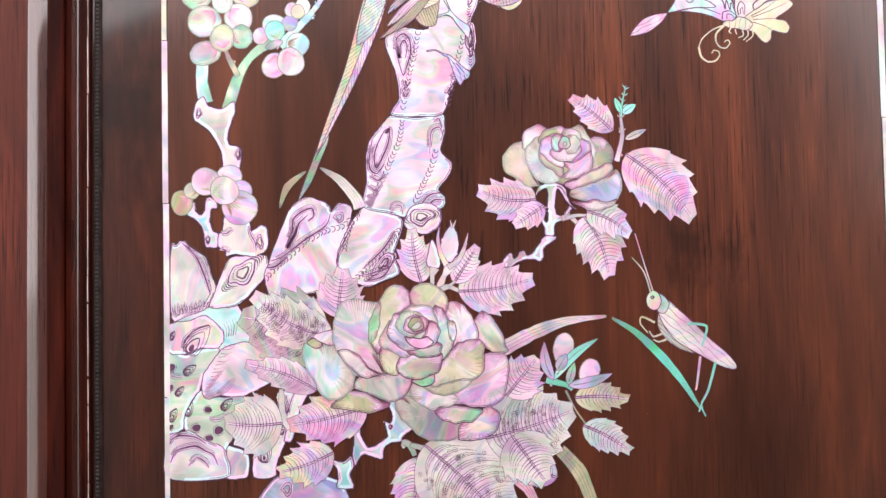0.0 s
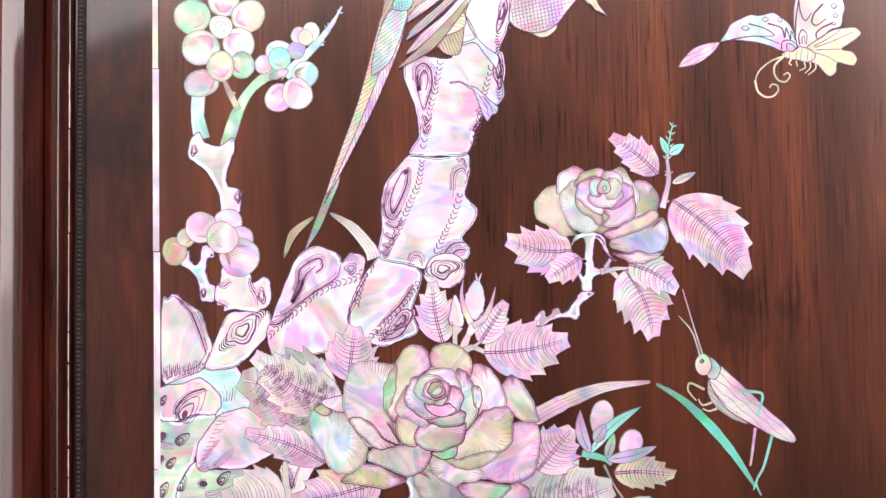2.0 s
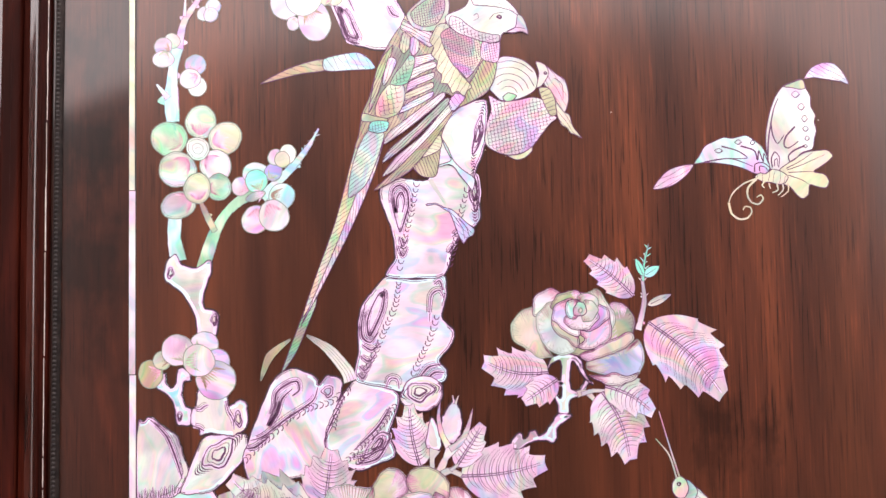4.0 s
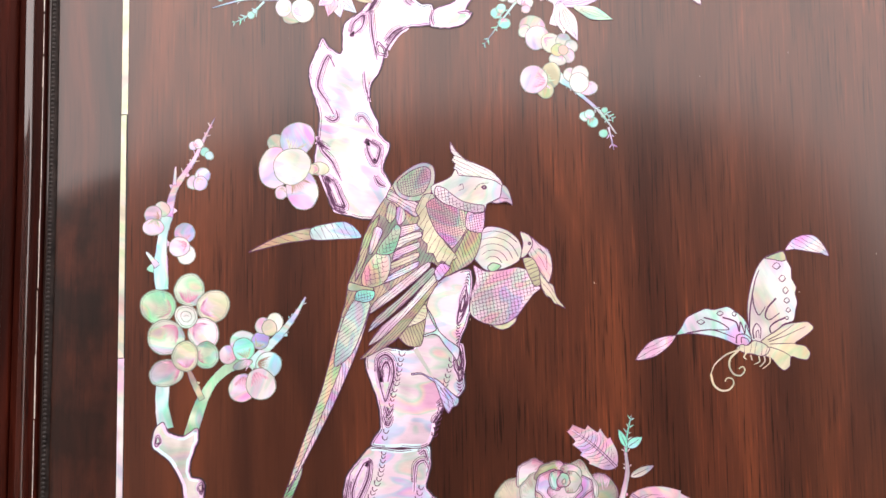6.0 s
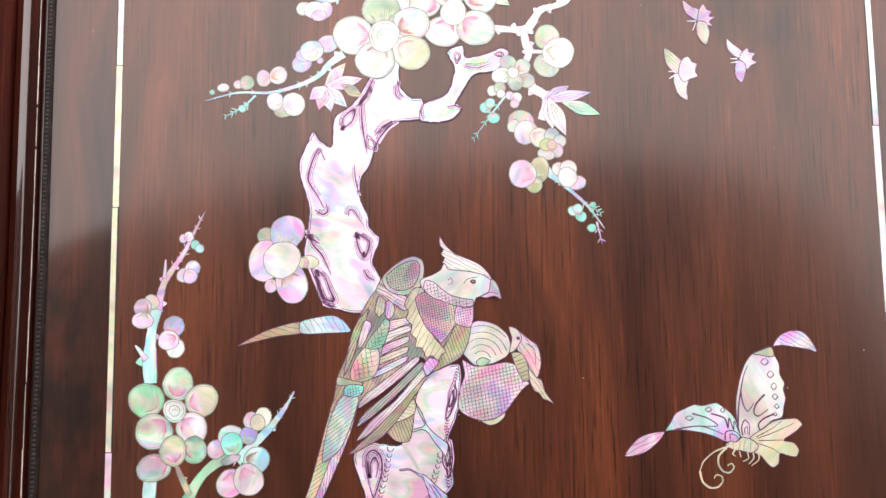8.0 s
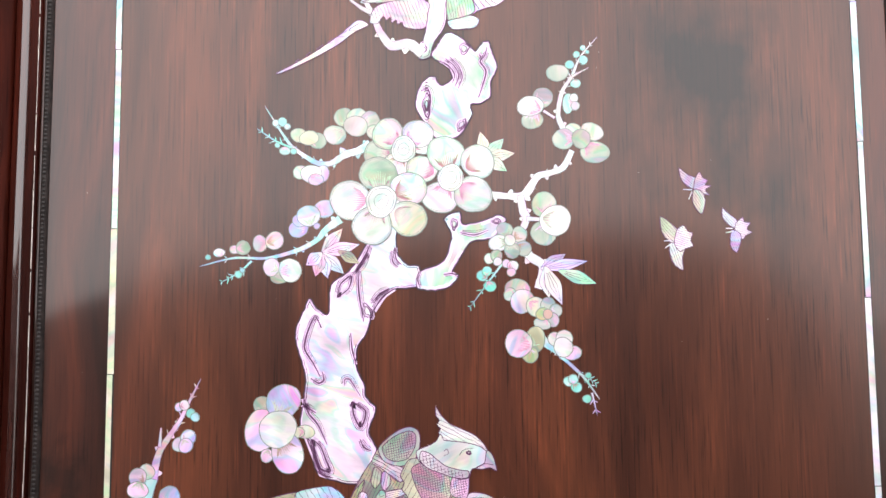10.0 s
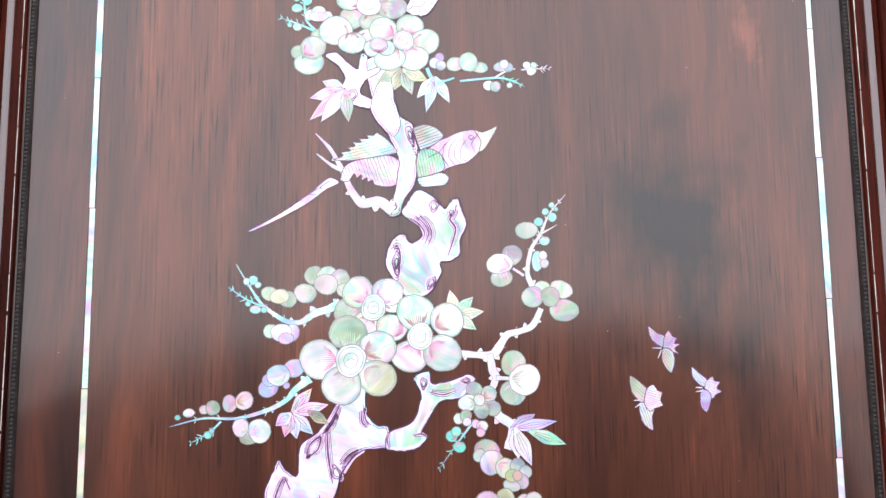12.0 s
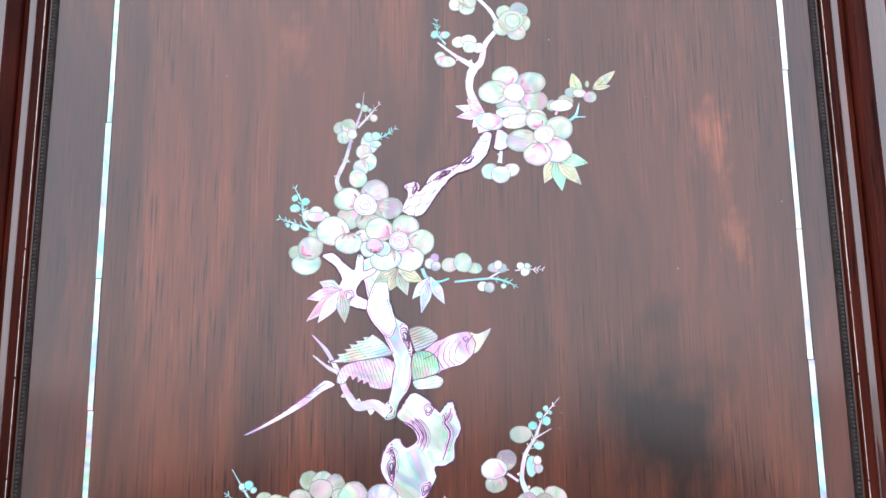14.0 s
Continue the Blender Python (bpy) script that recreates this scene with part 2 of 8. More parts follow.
DARK = plain("sky_blocker_dark", (0.05, 0.042, 0.038), 0.7, 0.3, 12)


# ---- mesh helpers ----
def part(name, bm, mat, parent=None, label=""):
    me = bpy.data.meshes.new(name)
    bm.normal_update()
    bm.to_mesh(me)
    bm.free()
    for one in mat if isinstance(mat, list) else [mat]:
        me.materials.append(one)
    ob = new(name, me)
    if parent:
        ob.parent = parent
        ob.location = -parent.location if parent.parent is None else (0, 0, 0)
    return tagged(ob, label)


def box(bm, a, b):
    v = [bm.verts.new((x, y, z)) for x in (a[0], b[0]) for y in (a[1], b[1]) for z in (a[2], b[2])]
    for f in ((0, 1, 3, 2), (4, 6, 7, 5), (0, 4, 5, 1), (2, 3, 7, 6), (0, 2, 6, 4), (1, 5, 7, 3)):
        bm.faces.new([v[i] for i in f])
    return bm


def sweep(bm, profile, z0, z1, steps=40, wave=0.0):
    """A moulding: an (x, y) profile run up from z0 to z1, not quite straight."""
    rows = []
    for k in range(steps + 1):
        z = z0 + (z1 - z0) * k / steps
        dx = wave * noise.noise((profile[0][0] * 9, 0, z * 7)) + lean(profile[0][0], z)
        rows.append([bm.verts.new((x + dx, y, z)) for x, y in profile])
    for a, b in zip(rows, rows[1:]):
        for i in range(len(profile) - 1):
            bm.faces.new((a[i], a[i + 1], b[i + 1], b[i])).smooth = True
    return bm


def spline(pts, closed=False, n=6):
    """A smooth curve through the points, centripetal enough for short hand-drawn outlines."""
    pts = [Vector(p) for p in pts]
    count, res = len(pts), []
    for i in range(count if closed else count - 1):
        if closed:
            a, b, c, d = (pts[(i + k) % count] for k in (-1, 0, 1, 2))
        else:
            a, b, c, d = pts[max(i - 1, 0)], pts[i], pts[i + 1], pts[min(i + 2, count - 1)]
        for k in range(n):
            t = k / n
            ma, mb = (c - a) * 0.42, (d - b) * 0.42
            t2, t3 = t * t, t * t * t
            res.append(b * (2 * t3 - 3 * t2 + 1) + ma * (t3 - 2 * t2 + t) + c * (3 * t2 - 2 * t3) + mb * (t3 - t2))
    if not closed:
        res.append(pts[-1])
    return res


LAID = []


def next_layer(loop):
    """How proud a shell piece stands: a hair more than every piece that it laps over."""
    xs, zs = [p[0] for p in loop], [p[1] for p in loop]
    x0, x1, z0, z1 = min(xs), max(xs), min(zs), max(zs)
    level = 1 + max([k for a, b, c, d, k in LAID if x0 < b and a < x1 and z0 < d and c < z1], default=0)
    LAID.append((x0, x1, z0, z1, level))
    return (0.2 + 0.016 * level) * 0.001


def put(bm, p, up):
    return bm.verts.new((p[0] * 0.001, -up, 1.0 + p[1] * 0.001))


def normals(loop):
    res = []
    area = sum(a[0] * b[1] - b[0] * a[1] for a, b in zip(loop, loop[1:] + loop[:1]))
    sign = 1 if area > 0 else -1
    for i, p in enumerate(loop):
        d = loop[(i + 1) % len(loop)] - loop[i - 1]
        d = Vector((d[1], -d[0])) * sign
        res.append(d / (d.length or 1))
    return res


def plate(bm, loop, up, slot=0, edge=0.12):
    """A flat shell piece with a softened edge: loop in millimetres on the panel."""
    out = normals(loop)
    top = [put(bm, p - o * edge, up) for p, o in zip(loop, out)]
    rim = [put(bm, p, up - 0.00009) for p in loop]
    foot = [put(bm, p, -0.0002) for p in loop]
    face = bm.faces.new(top)
    face.normal_update()
    if face.normal.y > 0:
        face.normal_flip()
    face.material_index = slot
    for a, b in ((top, rim), (rim, foot)):
        for i in range(len(loop)):
            j = (i + 1) % len(loop)
            bm.faces.new((a[i], a[j], b[j], b[i])).material_index = slot


def stroke(bm, pts, w0, w1, up, slot=0):
    """A fine line that tapers from w0 to w1."""
    last, n = None, len(pts)
    for i, p in enumerate(pts):
        d = pts[min(i + 1, n - 1)] - pts[max(i - 1, 0)]
        d = Vector((-d[1], d[0])) / (d.length or 1) * 0.5 * (w0 + (w1 - w0) * i / max(n - 1, 1))
        pair = (put(bm, p + d, up), put(bm, p - d, up))
        if last:
            bm.faces.new((last[0], last[1], pair[1], pair[0])).material_index = slot
        last = pair


def inside(p, loop):
    hit = False
    for a, b in zip(loop, loop[1:] + loop[:1]):
        if (a[1] > p[1]) != (b[1] > p[1]) and p[0] < (b[0] - a[0]) * (p[1] - a[1]) / (b[1] - a[1]) + a[0]:
            hit = not hit
    return hit


def hatch(bm, loop, angle, gap, width, up, slot=0, wave=0.6):
    """Engraved lines at an angle across an outline, cut off at its edge."""
    c, s = math.cos(radians(angle)), math.sin(radians(angle))
    us = [p[0] * c + p[1] * s for p in loop]
    vs = [-p[0] * s + p[1] * c for p in loop]
    v = min(vs) + gap * 0.5
    while v < max(vs):
        run, u = [], min(us)
        while u <= max(us):
            w = v + wave * gap * math.sin(u * 0.5 + v)
            p = Vector((u * c - w * s, u * s + w * c))
            if inside(p, loop):
                run.append(p)
            else:
                if len(run) > 2:
                    stroke(bm, run, width, width * 0.6, up, slot)
                run = []
            u += 0.6
        if len(run) > 2:
            stroke(bm, run, width, width * 0.6, up, slot)
        v += gap


def plumage(bm, loop, angle, size, up, slot=0):
    """Rows of small lapped scales across an outline."""
    c, s = math.cos(radians(angle)), math.sin(radians(angle))
    us = [p[0] * c + p[1] * s for p in loop]
    vs = [-p[0] * s + p[1] * c for p in loop]
    row, v = 0, min(vs)
    while v < max(vs):
        u = min(us) + (size * 0.5 if row % 2 else 0)
        while u < max(us):
            arc = []
            for k in range(6):
                a = math.pi * (1 + k / 5)
                x, y = u + math.cos(a) * size * 0.5, v + math.sin(a) * size * 0.62
                arc.append(Vector((x * c - y * s, x * s + y * c)))
            if all(inside(p, loop) for p in arc):
                stroke(bm, arc, 0.26, 0.2, up, slot)
            u += size
        v += size * 0.55
        row += 1


def rings(bm, x, z, rx, ry, angle, up, slot=0, loop=None):
    """A knot in bark: nested angular rings that swell and thin, with chevrons stacked beyond its ends."""
    c, s = math.cos(radians(angle)), math.sin(radians(angle))
    big = max(rx, ry) > 4.5
    for k, f in enumerate((1.0, 0.72, 0.44) if big else (1.0, 0.6)):
        row = []
        for i in range(25):
            a = i / 24 * 2 * math.pi
            r = f * (1 + 0.13 * math.sin(3 * a + x + k * 0.4) + 0.07 * math.sin(5 * a + z))
            u = rx * r * math.copysign(abs(math.cos(a)) ** 1.25, math.cos(a))
            v = ry * r * math.copysign(abs(math.sin(a)) ** 1.25, math.sin(a))
            row.append(Vector((x + u * c - v * s, z + u * s + v * c)))
        thick, thin = ((1.0, 0.4), (0.5, 0.25), (1.3, 0.5))[k] if big else (0.7, 0.35)
        if loop and k == 0:
            stroke(bm, row, 1.7, 1.7, up - 0.000002, 1)
        cut = 6 + int(abs(x)) % 5
        row = row[cut:-1] + row[:cut + 1]
        stroke(bm, row[:13], thin, thick, up, slot)
        stroke(bm, row[12:], thick, thin, up, slot)
    if loop and big:
        d = Vector((c, s)) if rx > ry else Vector((-s, c))
        q = Vector((-d[1], d[0]))
        reach, wide = max(rx, ry), min(rx, ry)
        for sgn in (1, -1):
            for k in range(1, 5):
                o = Vector((x, z)) + d * sgn * (reach + 1.5 * k)
                w = wide * (0.8 - 0.1 * k)
                row = spline([o - d * sgn * w * 0.9 + q * w, o - d * sgn * w * 0.25 + q * w * 0.45, o, o - d * sgn * w * 0.25 - q * w * 0.45, o - d * sgn * w * 0.9 - q * w], False, 3)
                run = [p for p in row if inside(p, loop)]
                if len(run) > 6:
                    m = len(run) // 2
                    stroke(bm, run[:m + 1], 0.2, 0.85, up, slot)
                    stroke(bm, run[m:], 0.85, 0.2, up, slot)


def root(name, x, z, label, category, group=""):
    ob = new(name)
    ob.empty_display_size = 0.005
    ob.location = (x * 0.001, 0, 1.0 + z * 0.001)
    return tagged(ob, label, category, group)


def oval(x, z, rx, rz, angle, seed, wob=0.05, n=26):
    c, s = math.cos(radians(angle)), math.sin(radians(angle))
    res = []
    for i in range(n):
        a = 2 * math.pi * i / n
        r = 1 + wob * math.sin(2 * a + seed) + wob * 0.6 * math.sin(3 * a + seed * 2.3) + wob * 0.3 * math.sin(7 * a + seed)
        u, v = rx * r * math.cos(a), rz * r * math.sin(a)
        res.append(Vector((x + u * c - v * s, z + u * s + v * c)))
    return res


def shrink(loop, d):
    return [p - o * d for p, o in zip(loop, normals(loop))]


# ---- kinds of inlay ----
def blossom(label, petals, centre, rim):
    """Plum blossom: lapped round petals, a ringed middle, and a cut outline round each petal."""
    x0, z0 = (centre[0], centre[1]) if centre else (sum(p[0] for p in petals) / len(petals), sum(p[1] for p in petals) / len(petals))
    big = centre is not None
    thing = root("plum_blossom" if big else "flower_bud", x0, z0, label, "blossom" if big else "bud", "blossoms of the inlay")
    for i, (x, z, rx, rz, a, col) in enumerate(petals):
        grow = 1.07 if big else 1.03
        loop = oval(x, z, rx * grow, rz * grow, a, x + i, 0.035)
        up = next_layer(loop)
        bm = bmesh.new()
        plate(bm, loop, up)
        petal = part("petal", bm, PEARL[col], thing)
        bm = bmesh.new()
        edge = shrink(loop, 0.2)
        stroke(bm, edge + edge[:1], 0.6 if rim else 0.42, 0.6 if rim else 0.42, up + 0.000005)
        if rim and rx > 5:
            inner = shrink(loop, 1.1)
            stroke(bm, inner + inner[:1], 0.22, 0.22, up + 0.000005)
        if rim and rx > 4:
            d = Vector((x0 - x, z0 - z))
            if d.length > 1:
                d.normalize()
                q = Vector((-d[1], d[0]))
                for k in range(-6, 7):
                    s = Vector((x, z)) + d * rx * (0.86 - 0.012 * k * k) + q * k * rx * 0.075
                    stroke(bm, [s, s - d * rx * (1.0 - 0.11 * abs(k) + 0.2 * noise.noise((x, z, k * 1.7))) + q * k * rx * 0.05], 0.85, 0.1, up + 0.000003, 2)
                for k in range(-5, 6):
                    s = Vector((x, z)) + d * rx * (0.86 - 0.012 * k * k) + q * k * rx * 0.09
                    stroke(bm, [s, s - d * rx * (0.75 - 0.10 * abs(k)) + q * k * rx * 0.03], 0.5, 0.06, up + 0.000005, 1)
        elif not rim and rx > 2.6:
            d = Vector((x0 - x, z0 - z))
            if d.length > rx * 0.35:
                d.normalize()
                q = Vector((-d[1], d[0]))
                for k in range(-5, 6):
                    s = Vector((x, z)) + d * rx * (0.84 - 0.02 * k * k) + q * k * rx * 0.09
                    size = rx * (0.85 - 0.1 * abs(k) + 0.25 * noise.noise((x, z, k * 1.7)))
                    stroke(bm, [s, s - d * size + q * k * rx * 0.05], rx * 0.13, 0.05, up + 0.000003, 2)
                    if k % 2:
                        stroke(bm, [s, s - d * size * 0.7], 0.3, 0.05, up + 0.000005, 1)
        stain = (THROAT, LILAC, SAGE, THROAT, VERDANT, UMBER)[(int(abs(x) * 7 + abs(z) * 3) + i) % 6]
        part("engraved_rim", bm, [RIM, BLUSH, stain], petal)
    if big:
        x, z, r = centre
        loop = oval(x, z, r, r, 0, x, 0.03)
        up = next_layer(loop)
        bm = bmesh.new()
        plate(bm, loop, up)
        mid = part("flower_centre", bm, PEARL["w" if rim else "y"], thing)
        bm = bmesh.new()
        for f, w in ((0.97, 0.45), (0.8, 0.3), (0.45, 0.3)):
            loop = oval(x, z, r * f, r * f, 0, x, 0.05)
            stroke(bm, loop + loop[:1], w, w, up + 0.000005)
        stroke(bm, [Vector((x - r * 0.2, z)), Vector((x + r * 0.05, z + r * 0.15)), Vector((x + r * 0.25, z))], 0.3, 0.2, up + 0.000005)
        part("ring_engraving", bm, RIM, mid)


def ribbon_loop(pts, widths, n=6):
    line = spline(pts, False, n)
    m = len(line)
    left, right = [], []
    for i, p in enumerate(line):
        f = i / (m - 1) * (len(widths) - 1)
        k = min(int(f), len(widths) - 2)
        w = widths[k] + (widths[k + 1] - widths[k]) * (f - k)
        w *= 1 + 0.16 * noise.noise((p[0] * 0.35, p[1] * 0.35, 2))
        d = line[min(i + 1, m - 1)] - line[max(i - 1, 0)]
        d = Vector((-d[1], d[0])) / (d.length or 1) * w * 0.5
        left.append(p + d)
        right.append(p - d)
    return left + right[::-1], line


def twig(label, pts, widths, col, thorns, name):
    x, z = pts[0]
    thing = root(name, x, z, label, {"grass_blade": "grass blade", "stalk": "stalk"}.get(name, "branch"))
    loop, line = ribbon_loop(pts, widths)
    up = next_layer(loop)
    bm = bmesh.new()
    plate(bm, loop, up)
    stem = part("stem", bm, PEARL[col], thing)
    m = len(line)
    for k in range(thorns * 2):
        i = min(m - 2, int(m * (0.38 + 0.6 * (k // 2) / thorns)))
        d = (line[i + 1] - line[i - 1]).normalized()
        q = Vector((-d[1], d[0])) * (1 if k % 2 else -1)
        size = (2.7 + 0.8 * math.sin(k * 2.1 + x)) * (1.0 - 0.4 * (k // 2) / thorns)
        base = line[i] + d * (0.5 if k % 2 else 0.0)
        tip = base + d * size * 0.75 + q * size * 0.85
        bm = bmesh.new()
        plate(bm, [base + d * 0.5, tip + d * 0.16, tip - d * 0.14, base - d * 0.5], up - 0.000001)
        part("thorn", bm, PEARL[col], thing)
    if max(widths) > 2.8 and name == "twig":
        for k in range(2, m - 4, 5):
            w = (loop[k] - line[k]).length
            if w < 1.1:
                continue
            d = (line[k + 1] - line[k - 1]).normalized()
            q = Vector((-d[1], d[0])) * (1 if (k // 5) % 2 else -1)
            base = line[k] + q * w * 0.6
            size = w * (1.1 + 0.45 * noise.noise((line[k][0], line[k][1], 4)))
            knob = spline([base - d * size * 0.6, base + q * size * 0.8 - d * size * 0.15, base + q * size * 1.05 + d * size * 0.35, base + d * size * 0.7], True, 3)
            bm = bmesh.new()
            plate(bm, knob, up - 0.000001)
            part("stub", bm, PEARL[col], thing)
    bm = bmesh.new()
    if name == "grass_blade":
        for f in (-0.45, 0.0, 0.45):
            h = len(line)
            ribs = [p.lerp(loop[i], f) if f >= 0 else p.lerp(loop[2 * h - 1 - i], -f) for i, p in enumerate(line)]
            stroke(bm, ribs, 0.3, 0.2, up + 0.000005)
    elif max(widths) > 9:
        for k in range(2, len(line) - 3, 7):
            p = line[k]
            w = (loop[k] - p).length
            if w > 1.2:
                rings(bm, p[0] + w * 0.2, p[1], w * 0.25, w * 0.5, 10 * k, up + 0.000005)
    edge = shrink(loop, 0.12)
    stroke(bm, edge + edge[:1], 0.22, 0.22, up + 0.000005)
    part("engraving", bm, ENGRAVED if name != "grass_blade" else RIM, stem)


def bark(bm, pts, width, up):
    """A string of small lapped bark scales along a line."""
    line = spline(pts, False, 12)
    i = 0
    while i < len(line) - 3:
        d = line[i + 2] - line[i]
        d = d / (d.length or 1)
        q = Vector((-d[1], d[0]))
        w = width * (0.8 + 0.4 * noise.noise((line[i][0], line[i][1], 0)))
        stroke(bm, [line[i] - q * w * 0.5, line[i] - q * w * 0.35 + d * w * 0.5, line[i] + d * w * 0.7, line[i] + q * w * 0.35 + d * w * 0.5, line[i] + q * w * 0.5], 0.62, 0.4, up)
        walked = 0
        while i < len(line) - 3 and walked < w * 0.75:
            walked += (line[i + 1] - line[i]).length
            i += 1


def slab(label, pts, col, knots, hatches, insets, name, cat, lines=(), scales=(), eyes=(), dots=(), hairs=()):
    """A sawn piece of shell with a hand-cut outline: trunk, knob or rock, engraved with knots and bark."""
    loop = spline(pts, True, 6)
    loop = [p + Vector((noise.noise((p[0] * 0.5, p[1] * 0.5, 1)), noise.noise((p[0] * 0.5, p[1] * 0.5, 5)))) * 0.5 for p in loop]
    x, z = sum(p[0] for p in pts) / len(pts), min(p[1] for p in pts)
    thing = root(name, x, z, label, cat)
    up = next_layer(loop)
    bm = bmesh.new()
    plate(bm, loop, up)
    body = part("shell_piece", bm, PEARL[col], thing)
    bm = bmesh.new()
    plate(bm, shrink(loop, -0.6), 0.00006)
    part("filler_line", bm, GAP, thing)
    bm = bmesh.new()
    edge = shrink(loop, 0.2)
    stroke(bm, edge + edge[:1], 0.5, 0.5, up + 0.000005)
    fringe = shrink(loop, 1.3)
    for i in range(0, len(fringe) - 10, 10):
        kind = noise.noise((fringe[i][0] * 0.05, fringe[i][1] * 0.05, 4))
        if abs(kind) > 0.08 and all(inside(p, loop) for p in fringe[i:i + 11]):
            stroke(bm, fringe[i:i + 11], 2.0, 1.2, up + 0.000002, 3 if kind > 0 else 4)
    soft = shrink(loop, 0.7)
    for i in range(0, len(soft) - 8, 8):
        if noise.noise((soft[i][0] * 0.1, soft[i][1] * 0.1, 9)) > 0:
            stroke(bm, soft[i:i + 9], 0.9, 0.3, up + 0.000003, 1)
    for d in insets:
        line = shrink(loop, d)
        run = []
        for i, p in enumerate(line):
            if noise.noise((p[0] * 0.12, p[1] * 0.12, d)) > -0.08 and inside(p, loop):
                run.append(p)
            else:
                if len(run) > 3:
                    stroke(bm, run, 0.45, 0.3, up + 0.000005)
                run = []
        if len(run) > 3:
            stroke(bm, run, 0.45, 0.3, up + 0.000005)
    for kx, kz, rx, ry, a in knots:
        rings(bm, kx, kz, rx, ry, a, up + 0.000005, 0, loop)
    for a, gap in hatches:
        hatch(bm, loop, a, gap, 0.3, up + 0.000005)
    for row, w in lines:
        row = [p for p in spline(row, False, 5) if inside(p, loop)]
        if len(row) < 3:
            continue
        stroke(bm, row, w * 2.5, w * 1.5, up + 0.000004, 1)
        half = len(row) // 2
        stroke(bm, row[:half + 1], w * 0.4, min(1.15, w), up + 0.000007)
        stroke(bm, row[half:], min(1.15, w), w * 0.35, up + 0.000007)
        m = len(row)
        for k, off in enumerate((1.15, 2.1, -1.15)):
            side = []
            for i, p in enumerate(row):
                d = row[min(i + 1, m - 1)] - row[max(i - 1, 0)]
                side.append(p + Vector((-d[1], d[0])) / (d.length or 1) * off * (0.5 + 0.5 * math.sin(math.pi * i / max(m - 1, 1))))
            cutoff = side[m // 8: m - m // 6]
            if len(cutoff) > 3 and all(inside(p, loop) for p in cutoff):
                stroke(bm, cutoff, 0.4, 0.2, up + 0.000006)
    for ex, ez, size, a in eyes:
        d = Vector((math.cos(radians(a)), math.sin(radians(a))))
        q = Vector((-d[1], d[0]))
        for f, w in ((1.0, 0.45), (0.74, 0.4), (0.5, 0.75)):
            base = Vector((ex, ez)) - d * size * 0.6 * (1 - f)
            ring = spline([base + d * size * f, base + d * size * 0.25 * f + q * size * 0.46 * f, base - d * size * 0.55 * f + q * size * 0.42 * f,
                           base - d * size * 0.78 * f, base - d * size * 0.55 * f - q * size * 0.42 * f, base + d * size * 0.25 * f - q * size * 0.40 * f], True, 4)
            stroke(bm, ring + ring[:1], w, w * 0.8, up + 0.000006)
            if f == 1.0:
                stroke(bm, ring[:len(ring) // 2], 1.0, 0.5, up + 0.000005)
        core = oval(*(Vector((ex, ez)) - d * size * 0.42), size * 0.2, size * 0.12, a, ex, 0.1, 10)
        bm.faces.new([put(bm, p, up + 0.000006) for p in core])
    for ex, ez, size, a in dots:
        blot = oval(ex, ez, size, size * 0.72, a, ex, 0.1, 14)
        bm.faces.new([put(bm, p, up + 0.000006) for p in blot])
        rim = oval(ex, ez, size * 1.25, size * 0.95, a, ex, 0.1, 14)
        stroke(bm, rim[3:13], 0.3, 0.3, up + 0.000007)
    for p, q, dark in hairs:
        p, q = Vector(p), Vector(q)
        bend = Vector((q[1] - p[1], p[0] - q[0])) * 0.12
        stroke(bm, [p, p.lerp(q, 0.5) + bend, q], 0.5, 0.08, up + 0.000006, 0 if dark else 2)
    for row, w in scales:
        bark(bm, row, w * 1.15, up + 0.000007)
    part("engraving", bm, [ENGRAVED, LILAC, BLUSH, PINK_FRINGE, BLUE_FRINGE], body)


def leaf_width(f, width):
    return 0.5 * width * math.sin(math.pi * f ** 0.80) ** 0.75


def leaf_loop(base, tip, width, teeth, bend):
    """A toothed leaf outline: forward-pointing teeth of uneven depth past its lower quarter."""
    b, t = Vector(base), Vector(tip)
    d = t - b
    q = Vector((-d[1], d[0])) / d.length
    teeth = max(3, round(teeth * 0.8))
    steps = teeth * 6
    mid = [b + d * (i / steps) + q * bend * math.sin(math.pi * i / steps) for i in range(steps + 1)]
    depth = min(3.2, 0.13 * width) if width > 8 else 0.0
    sides = []
    for sgn in (1, -1):
        row = []
        for i in range(1, steps):
            f = i / steps
            saw = (i % 6) / 5
            deep = depth * min(1.0, max(0.0, f - 0.15) * 3.0) * (0.85 + 0.7 * noise.noise((base[0], i // 6 * 1.3, sgn)))
            row.append(mid[i] + q * sgn * (leaf_width(f, width) + deep * (saw ** 1.4 - 0.45)) + d.normalized() * deep * 0.7 * saw ** 1.4)
        sides.append(row)
    return [mid[0]] + sides[0] + [mid[-1]] + sides[1][::-1], mid, q


